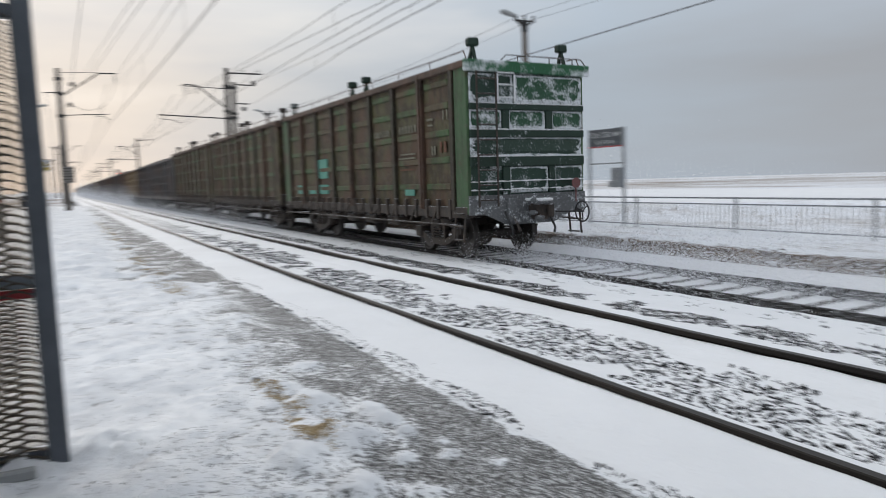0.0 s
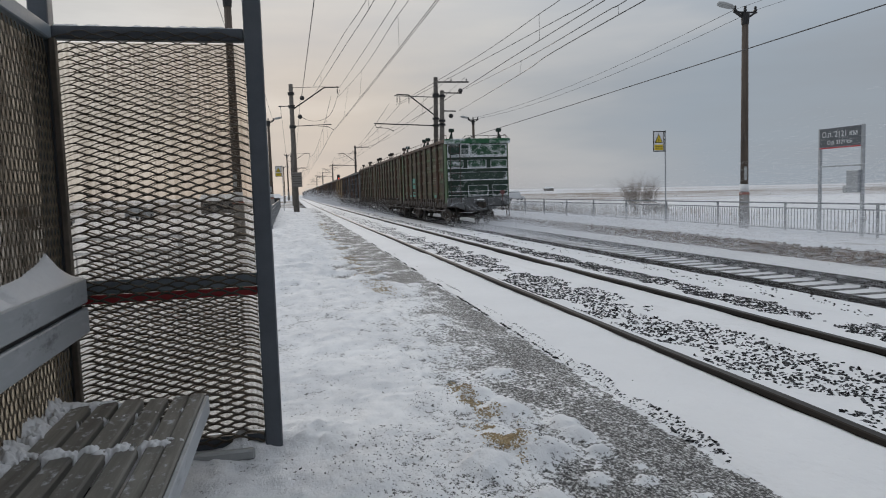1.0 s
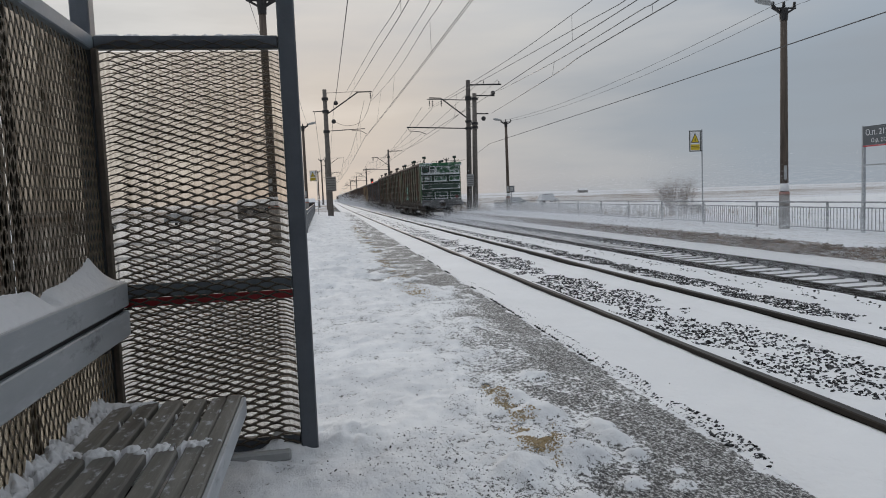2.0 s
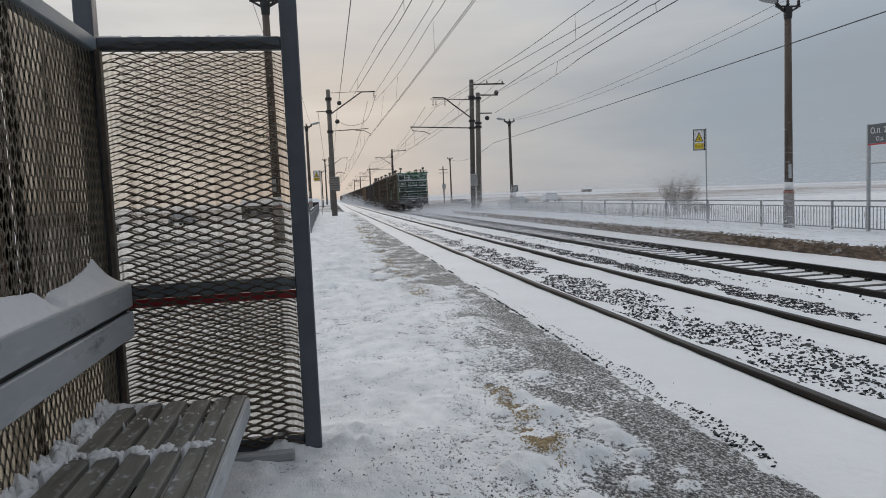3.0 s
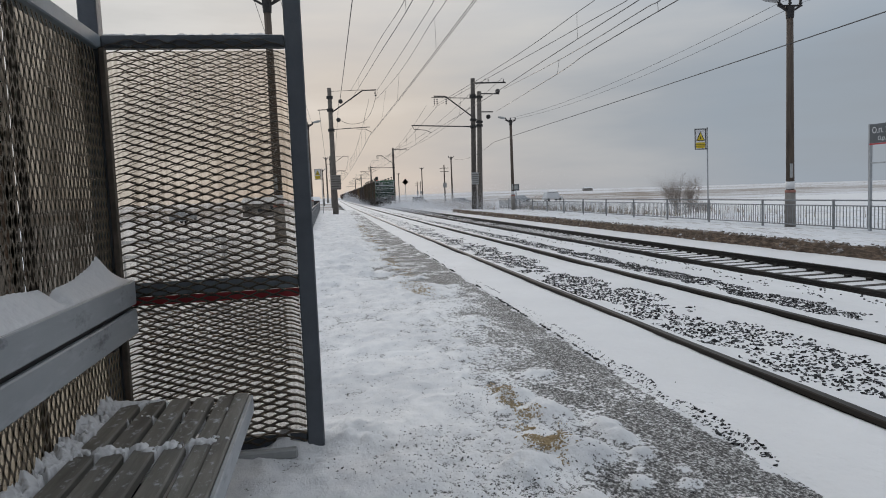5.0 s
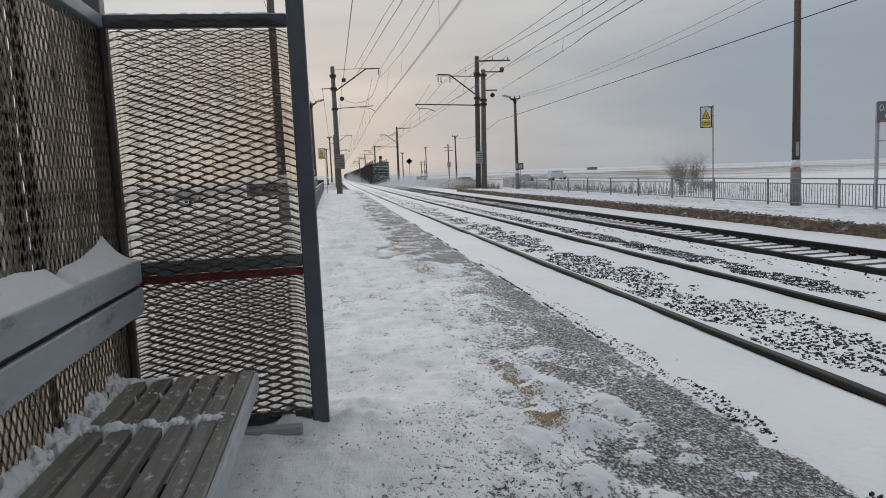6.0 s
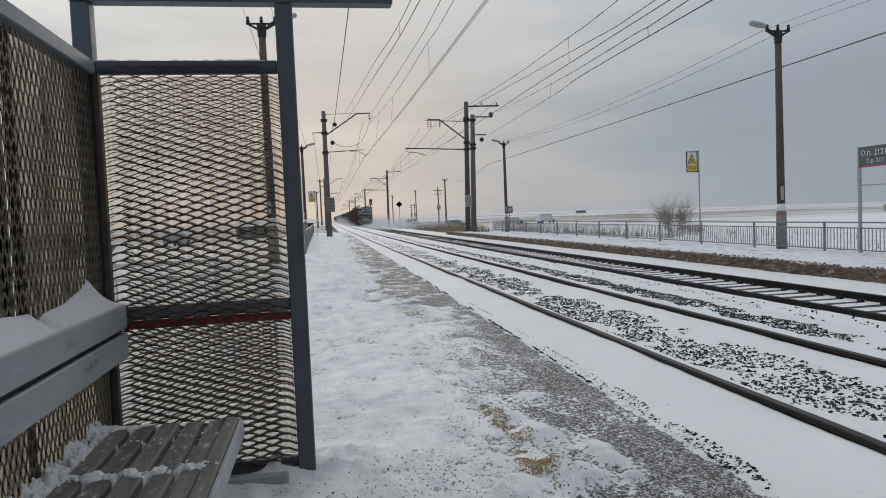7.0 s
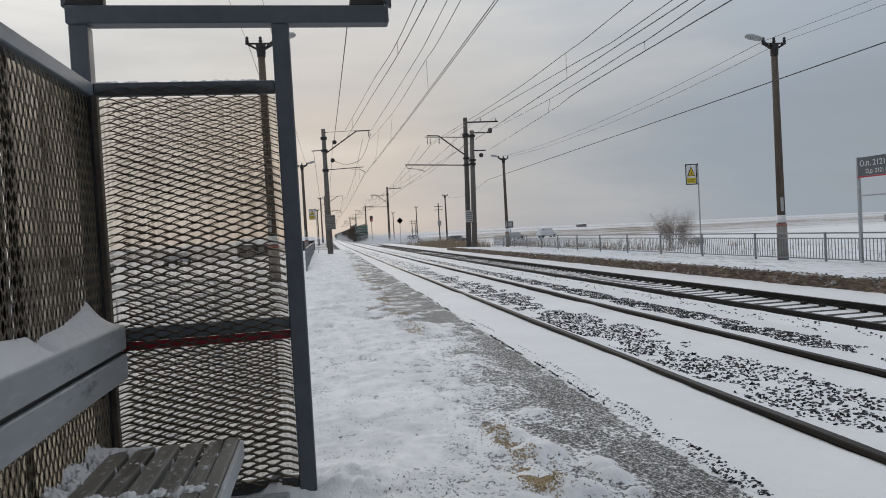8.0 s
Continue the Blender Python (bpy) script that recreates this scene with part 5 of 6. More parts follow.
def catenary(contact, messenger, r, drops):
    """A contact wire with its messenger above and droppers at the given y."""
    def at(pts, y):
        for p, q in zip(pts, pts[1:]):
            if p[1] <= y <= q[1]:
                return Vector(p).lerp(Vector(q), (y - p[1]) / (q[1] - p[1]))
    wire("contact_wire", contact, r, "dark contact wire hung over the track")
    mw = wire("messenger_wire", messenger, r * 0.9, "sagging messenger wire with thin droppers")
    for y in drops:
        part("dropper", rod(bmesh.new(), at(contact, y), at(messenger, y), r * 0.45, n=4), WIRE, mw)


def overhead(axis, masts, hc, hm, depth):
    """Further spans, mast by mast."""
    for n, (y0, y1) in enumerate(zip(masts, masts[1:])):
        st = 0.22 if n % 2 else -0.22
        a, b = Vector((axis + bend1(y0) + st, y0, hc)), Vector((axis + bend1(y1) - st, y1, hc))
        up = Vector((0, 0, hm - hc))
        drops = [y0 + (y1 - y0) * k / 10 for k in range(1, 10)] if n < 2 else []
        catenary(sag(a, b, 0.15, 10), sag(a + up, b + up, depth, 20), 0.016 + 0.005 * n, drops)


def curve_pts(pts, n=6):
    """A smooth line through a few points."""
    pts = [Vector(p) for p in pts]
    out = []
    for i in range(len(pts) - 1):
        p0, p1, p2, p3 = pts[max(i - 1, 0)], pts[i], pts[i + 1], pts[min(i + 2, len(pts) - 1)]
        for k in range(n):
            t = k / n
            out.append(0.5 * (2 * p1 + (p2 - p0) * t + (2 * p0 - 5 * p1 + 4 * p2 - p3) * t * t + (3 * p1 - p0 - 3 * p2 + p3) * t ** 3))
    return out + [pts[-1]]


wire("jumper_wire", curve_pts([(-1.6, 50.0, 7.15), (-1.1, 50.0, 6.92), (-0.59, 50.0, 6.86), (0.0, 50.0, 6.98), (0.47, 50.0, 7.29), (0.85, 50.0, 7.95), (1.07, 50.0, 8.57), (1.32, 50.0, 9.2)]), 0.014, "slack jumper wire hung below the mast bracket")
# near track: the running wires, a feeder, and an older pair rising to its anchor
catenary(curve_pts([(0.8, -16, 6.05), (0.8, 20, 6.0), (0.62, 50.1, 6.05)]), curve_pts([(0.8, -16, 8.2), (0.8, 13, 7.08), (0.8, 20, 7.07), (0.9, 31, 7.35), (1.2, 50.1, 8.7)]), 0.011, (6.0, 19.0, 31.0, 40.0))
wire("contact_wire", curve_pts([(0.86, -16, 6.05), (0.86, 20, 6.0), (0.68, 50.1, 6.05)]), 0.010, "dark contact wire hung over the track")
catenary(curve_pts([(-0.3, -16, 5.9), (-0.5, 10.7, 6.2), (-0.6, 25, 7.0), (-0.74, 50.1, 8.65)]), curve_pts([(-0.3, -16, 7.0), (-0.5, 11.8, 6.65), (-0.6, 25, 7.5), (-0.69, 50.1, 9.4)]), 0.012, (15.8, 38.9))
wire("feeder_wire", curve_pts([(1.2, -16, 8.9), (1.2, 17, 8.3), (1.2, 26, 8.35), (1.25, 50.1, 9.3)]), 0.012, "dark feeder wire strung between masts")
wire("feeder_wire", sag((-1.8, -16, 8.6), (-1.56, 50.1, 8.6), 0.1), 0.02, "dark feeder wire strung between masts")
overhead(NEAR_AXIS, MAST_L, 6.1, 8.7, 1.3)
# far track: one pair leaves for the anchor mast, the other runs on
catenary(curve_pts([(6.2, -16, 6.15), (6.2, 16, 6.03), (7.3, 26, 6.35), (12.37, 57.1, 8.4)]), curve_pts([(6.2, -16, 7.6), (6.2, 11.2, 6.42), (6.25, 15.5, 6.35), (7.4, 26, 6.95), (13.0, 57.1, 10.3)]), 0.015, (14.3, 25.9))
catenary(curve_pts([(5.9, -16, 6.5), (5.9, 20, 6.48), (5.9, 32, 6.4), (6.2, 57.1, 6.55)]), curve_pts([(5.9, -16, 8.2), (5.9, 14, 7.44), (5.9, 20, 7.38), (5.95, 30, 7.55), (6.65, 57.1, 8.9)]), 0.014, (4.0, 19.7, 42.0))
wire("feeder_wire", curve_pts([(6.6, -16, 7.6), (6.6, 13.5, 7.15), (6.6, 22, 7.3), (6.9, 57.1, 8.9)]), 0.013, "dark feeder wire strung between masts")
overhead(FAR_AXIS, MAST_R, 6.4, 9.0, 1.6)
for x, z, d in ((6.9, 8.9, 1.0), (12.9, 11.3, 1.2), (11.4, 11.3, 1.0)):
    for n, (y0, y1) in enumerate(zip(MAST_R, MAST_R[1:])):
        wire("feeder_wire", sag((x + bend1(y0), y0, z), (x + bend1(y1), y1, z - 0.2), d), 0.017 + 0.004 * n, "dark feeder wire strung between masts")
for x, z, d in ((-1.7, 8.7, 0.5), (-3.2, 8.0, 0.6)):
    for n, (y0, y1) in enumerate(zip(MAST_L, MAST_L[1:])):
        wire("feeder_wire", sag((x + bend1(y0), y0, z), (x + bend1(y1), y1, z), d), 0.016 + 0.004 * n, "dark feeder wire strung between masts")
# insulated cable beyond the far track, and the lamp lines
wire("cable", sag((12.0, -16, 5.78), (12.05, MAST_R[0], 5.7), 0.06), 0.018, "thick black cable slung between masts")
wire("cable", sag((12.05, MAST_R[0], 5.7), (17.45, 108.6, 7.0), 0.8), 0.018, "thick black cable slung between masts")
for dx in (-0.4, 0.4):
    wire("lamp_wire", sag((12.78 + dx, -17, 7.25), (12.78 + dx, 17.95, 7.25), 0.4), 0.006, "thin wire between lamp posts")
    wire("lamp_wire", sag((12.78 + dx, 17.95, 7.25), (12.5 + dx, 53, 7.25), 0.5), 0.008, "thin wire between lamp posts")
    wire("lamp_wire", sag((-4.44 + dx, 18.3, 7.5), (-4.16 + dx, 55, 7.5), 0.5), 0.008, "thin wire between lamp posts")
    wire("lamp_wire", sag((-4.44 + dx, 18.3, 7.5), (-4.44 + dx, -15, 7.5), 0.5), 0.006, "thin wire between lamp posts")

# ---- things beyond the platform ----
def build_bush(m, height, spread, seed, n):
    rng = random.Random(seed)
    s = group_empty("shrub", m, "bare leafless shrub of thin brown twigs in snow", "shrub", "bare shrubs")
    wood, fine = [], []

    def grow(rods, p, d, length, r, level):
        q = p + d * length
        rods.append((p, q, r))
        if level == 0:
            return
        for _ in range(rng.randint(3, 4)):
            nd = (d + Vector((rng.uniform(-0.75, 0.75), rng.uniform(-0.75, 0.75), rng.uniform(-0.1, 0.6)))).normalized()
            grow(fine if level < 3 else wood, p.lerp(q, rng.uniform(0.35, 1)), nd, length * rng.uniform(0.5, 0.8), r * 0.6, level - 1)
    for _ in range(n):
        a = rng.uniform(0, 6.28)
        p = Vector((math.cos(a) * spread * rng.random() * 0.4, math.sin(a) * spread * rng.random() * 0.4, -0.1))
        d = Vector((math.cos(a) * 0.33, math.sin(a) * 0.33, 1)).normalized()
        grow(wood, p, d, height * rng.uniform(0.30, 0.5), 0.0075, 3)
    for name, rods in (("trunk", wood), ("crown", fine)):
        verts, faces = [], []
        for p, q, rad in rods:
            u = (q - p).cross(Vector((0.3, 0.2, 1.0))).normalized()
            v = (q - p).normalized().cross(u)
            o = len(verts)
            for c, w in ((p, rad), (q, rad * 0.6)):
                verts += [(c + w * (math.cos(2.094 * k) * u + math.sin(2.094 * k) * v))[:] for k in range(3)]
            faces += [(o + k, o + (k + 1) % 3, o + 3 + (k + 1) % 3, o + 3 + k) for k in range(3)]
        raw_mesh(name, verts, faces, TWIG).parent = s


build_bush(pose(23.4, 45.0, -1.1), 3.5, 1.7, 2, 80)
build_bush(pose(25.4, 46.0, -1.1), 1.5, 2.2, 5, 50)
build_bush(pose(17.5, 66.0, -1.1), 1.7, 1.8, 6, 7)


def build_grass():
    """Dry stalks along the fences and in the field."""
    rng = np.random.default_rng(8)

    def spots(n, x0, x1, y0, y1, h):
        return np.stack([rng.uniform(x0, x1, n), rng.uniform(y0, y1, n), np.full(n, h)], -1)
    p = np.concatenate([spots(2600, 13.6, 16.6, 30, 95, 0.55), spots(3600, 10, 18.5, 60, 120, 0.8), spots(700, 14.5, 30, 14, 60, 0.22)])
    p = p[vnoise(p[:, 0], p[:, 1], 0.25, 61, 3) > 0.46]
    n = len(p)
    x, y, h = p[:, 0] + bend(p[:, 1]), p[:, 1], p[:, 2] * rng.uniform(0.5, 1.3, n)
    a, w = rng.uniform(0, 3.14, n), 0.012 + 0.0004 * y
    zb = np.where((x > 15.5) | (y > 60), -1.1, -0.75)
    v = np.stack([np.stack([x - w * np.cos(a), y - w * np.sin(a), zb], -1), np.stack([x + w * np.cos(a), y + w * np.sin(a), zb], -1),
                  np.stack([x + rng.uniform(-0.2, 0.2, n) * h, y + rng.uniform(-0.2, 0.2, n) * h, zb + 0.35 + h], -1)], 1)
    verts, faces = v.reshape(-1, 3), np.arange(3 * n).reshape(-1, 3)
    ob = raw_mesh("dry_grass", verts, faces, DRY, smooth=False)
    tagged(ob, "dry brown weeds standing out of the snow", "grass", kind="stuff")


build_grass()


def small_sign(m, label, w, h, zc, mat, diamond=False):
    s = group_empty("track_sign", m, label, "sign")
    part("post", rod(bmesh.new(), (0, 0, -0.3), (0, 0, zc + h / 2), 0.045, n=8), GALV, s)
    bm = bmesh.new()
    if diamond:
        vs = [bm.verts.new((w / 2 * c, -0.05, zc + h / 2 * d)) for c, d in ((-1, 0), (0, -1), (1, 0), (0, 1))]
        f = bm.faces.new(vs)
        bmesh.ops.solidify(bm, geom=[f], thickness=0.02)
    else:
        box(bm, -w / 2, w / 2, -0.07, -0.05, zc - h / 2, zc + h / 2, 0.01)
    part("plate", bm, mat, s)
    if not diamond:
        part("field", box(bmesh.new(), -w / 2 + 0.12, w / 2 - 0.12, -0.08, -0.071, zc - h / 2 + 0.12, zc + h / 2 - 0.12), LAMP_GREY, s)


small_sign(pose(14.85, 60.5, -0.9), "small square dark-rimmed sign on a grey post", 0.62, 0.62, 2.5, BOARD_GREY)
small_sign(pose(9.95, 110, -0.9), "dark diamond track sign on a grey post", 1.05, 1.05, 4.3, CONCRETE, True)


def build_signal():
    s = group_empty("railway_signal", pose(8.95, 160.0, -0.6), "black railway signal mast with a lit red lamp", "signal")
    part("post", rod(bmesh.new(), (0, 0, -0.5), (0, 0, 5.2), 0.08, 0.07, 10), CONCRETE, s)
    head = part("head", box(bmesh.new(), -0.33, 0.33, -0.18, 0.18, 5.1, 6.4, 0.08), BLACK, s)
    part("lens", rod(bmesh.new(), (0, -0.22, 5.5), (0, -0.185, 5.5), 0.13, n=14), SIGNAL_RED, head, "glowing red lens")


sr = bpy.data.materials.new("signal_red")
sr.use_nodes = True
sr.node_tree.nodes["Principled BSDF"].inputs["Base Color"].default_value = (0.4, 0.02, 0.02, 1)
sr.node_tree.nodes["Principled BSDF"].inputs["Emission Color"].default_value = (1, 0.08, 0.05, 1)
sr.node_tree.nodes["Principled BSDF"].inputs["Emission Strength"].default_value = 2.0
SIGNAL_RED = sr
build_signal()

GLASS = simple("dark_car_glass", (0.03, 0.035, 0.04), (0.05, 0.055, 0.06), 3, 0.1)


def build_car(m, paint_mat, label, van=False):
    c = group_empty("car", m, label, "car", "parked cars")
    h = 2.0 if van else 1.5
    prof = [(-2.15, 0.35), (-2.2, 0.85), (-2.0, 0.95), (-1.75, h - 0.08), (-1.5, h), (0.75, h), (1.0, h - 0.1), (1.35, 0.98), (2.1, 0.86), (2.2, 0.6), (2.15, 0.35)]
    bm = bmesh.new()
    rows = [[bm.verts.new((x, s * (0.86 - (0.14 if z > 1.0 else 0)), z)) for x, z in prof] for s in (-1, 1)]
    n = len(prof)
    for k in range(n):
        bm.faces.new((rows[0][k], rows[0][(k + 1) % n], rows[1][(k + 1) % n], rows[1][k]))
    bm.faces.new(rows[0][::-1]); bm.faces.new(rows[1])
    bmesh.ops.recalc_face_normals(bm, faces=bm.faces[:])
    body = part("body", bm, paint_mat, c)
    for s in (-1, 1):
        for x0, x1 in ((-1.6, -0.75), (-0.65, 0.15), (0.25, 0.95)):
            part("window", box(bmesh.new(), x0, x1, s * 0.735 - 0.01, s * 0.735 + 0.01, 1.02, h - 0.14), GLASS, body)
        for x in (-1.4, 1.4):
            part("wheel", rod(bmesh.new(), (x, s * 0.7, 0.33), (x, s * 0.88, 0.33), 0.33, n=16), BLACK, c)
    part("roof_snow", box(bmesh.new(), -1.45, 0.7, -0.68, 0.68, h - 0.01, h + 0.05, 0.02), SNOW, c)


CAR_GREY = simple("grey_car_paint", (0.30, 0.32, 0.34), (0.36, 0.38, 0.40), 2, 0.35)
CAR_WHITE = simple("white_car_paint", (0.62, 0.64, 0.66), (0.55, 0.57, 0.6), 2, 0.35)
CAR_DARK = simple("dark_car_paint", (0.06, 0.065, 0.075), (0.09, 0.095, 0.1), 2, 0.35)
build_car(on_ground(46.3, 144.0, 12), CAR_WHITE, "pale off-road car parked on the snowy field", True)
build_car(on_ground(38.2, 141.7, 10), CAR_GREY, "grey car parked beyond the fence")
build_car(on_ground(26.4, 147.0, 4), CAR_DARK, "dark car parked beyond the fence")
build_car(on_ground(21.6, 181.0, 0), CAR_DARK, "dark car parked beyond the fence", True)
build_car(pose(-20.0, 84.0, -1.0, 0, 0, 80), CAR_GREY, "grey car parked behind the platform")
build_car(pose(-24.0, 66.0, -1.0, 0, 0, 75), CAR_GREY, "grey car parked behind the platform")


def build_far_houses():
    """Low huts far off on both sides."""
    for x, y, w, h, mat, lab in ((238, 616, 8, 2.4, CONCRETE, "small grey farm hut far off on the steppe"), (-7.0, 165, 5, 2.2, DARK_SIDE, "low dark station hut beside the line"),
                                 (-14, 120, 6, 2.0, CONCRETE, "low grey hut behind the platform")):
        z = float(ground_level(x, y))
        g = group_empty("hut", pose(x, y, z), lab, "building")
        wall = part("wall", box(bmesh.new(), -w / 2, w / 2, -w / 3, w / 3, -0.5, h), mat, g)
        bm = bmesh.new()
        a = [bm.verts.new(c) for c in ((-w / 2 - 0.4, -w / 3 - 0.4, h), (w / 2 + 0.4, -w / 3 - 0.4, h), (w / 2 + 0.4, w / 3 + 0.4, h), (-w / 2 - 0.4, w / 3 + 0.4, h), (-w / 2, 0, h + w * 0.18), (w / 2, 0, h + w * 0.18))]
        for f in ((0, 1, 5, 4), (2, 3, 4, 5), (0, 4, 3), (1, 2, 5), (3, 2, 1, 0)):
            bm.faces.new([a[k] for k in f])
        part("roof", bm, SNOW, g)
        for k in range(3 if w < 8 else 0):
            part("window", box(bmesh.new(), -w / 3 + k * w / 3 - 0.5, -w / 3 + k * w / 3 + 0.5, -w / 3 - 0.03, -w / 3 - 0.003, h * 0.35, h * 0.75), GLASS, wall)


build_far_houses()


# power poles off to the right
def power_pole(m):
    s = group_empty("power_pole", m, "dark wooden power pole with crossarms", "pole", "power poles")
    part("pole", rod(bmesh.new(), (0, 0, -0.5), (0, 0, 8.0), 0.15, 0.11, 10), TARRED, s)
    for z in (7.3, 6.6):
        part("crossarm", box(bmesh.new(), -0.9, 0.9, -0.05, 0.05, z, z + 0.1), IRON, s)
    part("transformer", box(bmesh.new(), -0.35, 0.35, -0.5, -0.12, 3.4, 4.4, 0.03), LAMP_GREY, s)
    return s


pp = power_pole(pose(21.1, 137, -0.95))
copy_thing(pp, pose(30.4, 251, -2.0))
copy_thing(pp, pose(31.6, 251, -2.0))

# ---- train ----
TRAIN = []           # (object, distance of its rear wall ahead of the train's rear)
W2, TOP = 1.61, 4.27


def raised(z):
    """Heights on the end walls, stretched to the rim."""
    return 1.42 + (z - 1.42) * 1.028 if z > 1.42 else z


def bogie_parts(w, yc, wheelsets):
    """Two-axle bogie: side frames with springs, axle boxes, bolster; wheelsets are kept apart."""
    for s in (-1, 1):
        bm = bmesh.new()
        x = s * 1.02
        for a, b in (((x, yc - 1.15, 0.56), (x, yc - 0.55, 0.78)), ((x, yc - 0.55, 0.78), (x, yc + 0.55, 0.78)), ((x, yc + 0.55, 0.78), (x, yc + 1.15, 0.56)),
                     ((x, yc - 0.95, 0.50), (x, yc - 0.4, 0.28)), ((x, yc - 0.4, 0.28), (x, yc + 0.4, 0.28)), ((x, yc + 0.4, 0.28), (x, yc + 0.95, 0.50))):
            beam(bm, a, b, 0.15, 0.15)
        for d in (-0.3, 0.3):
            beam(bm, (x, yc + d, 0.3), (x, yc + d, 0.78), 0.12, 0.1)
        for d in (-0.925, 0.925):
            box(bm, x - 0.12, x + 0.14 * 1.0, yc + d - 0.16, yc + d + 0.16, 0.36, 0.66, 0.03)
        part("side_frame", bm, RUNNING, w)
        sp = bmesh.new()
        for d in (-0.15, 0.0, 0.15):
            for k in range(5):
                rod(sp, (x + s * 0.03, yc + d, 0.36 + k * 0.07), (x + s * 0.03, yc + d, 0.40 + k * 0.07), 0.075, n=8)
        part("spring", sp, RUNNING, w)
    bm = box(bmesh.new(), -1.15, 1.15, yc - 0.18, yc + 0.18, 0.62, 0.84, 0.03)
    part("bolster", bm, RUNNING, w)
    for d in (-0.925, 0.925):
        b = bmesh.new()
        for s in (-1, 1):
            prof = [(0.10, -0.06), (0.42, -0.035), (0.44, -0.05), (0.505, -0.05), (0.505, -0.022), (0.478, -0.015), (0.47, 0.075), (0.43, 0.075), (0.40, 0.035), (0.13, 0.03), (0.10, 0.085)]
            lathe(b, [(r, (GAUGE / 2 - 0.0 + h) * s) for r, h in prof], 26, axis="x")
        rod(b, (-0.74, 0, 0), (0.74, 0, 0), 0.085, n=12)
        # balance pockets and chalk marks make the spin readable
        for s in (-1, 1):
            box(b, s * 0.83 - 0.012, s * 0.83 + 0.012, -0.03, 0.03, 0.16, 0.36)
        o = part("wheelset", b, WHEEL, w, "worn steel wheelset")
        o.matrix_basis = pose(0, yc + d, 0.478)
        wheelsets.append(o)


def coupler(bm, y, s):
    beam(bm, (0, y, 1.06), (0, y + s * 0.45, 1.06), 0.16, 0.2)
    box(bm, -0.19, 0.17, min(y + s * 0.32, y + s * 0.62), max(y + s * 0.32, y + s * 0.62), 0.86, 1.26, 0.05)
    box(bm, 0.05, 0.20, min(y + s * 0.58, y + s * 0.74), max(y + s * 0.58, y + s * 0.74), 0.9, 1.22, 0.04)


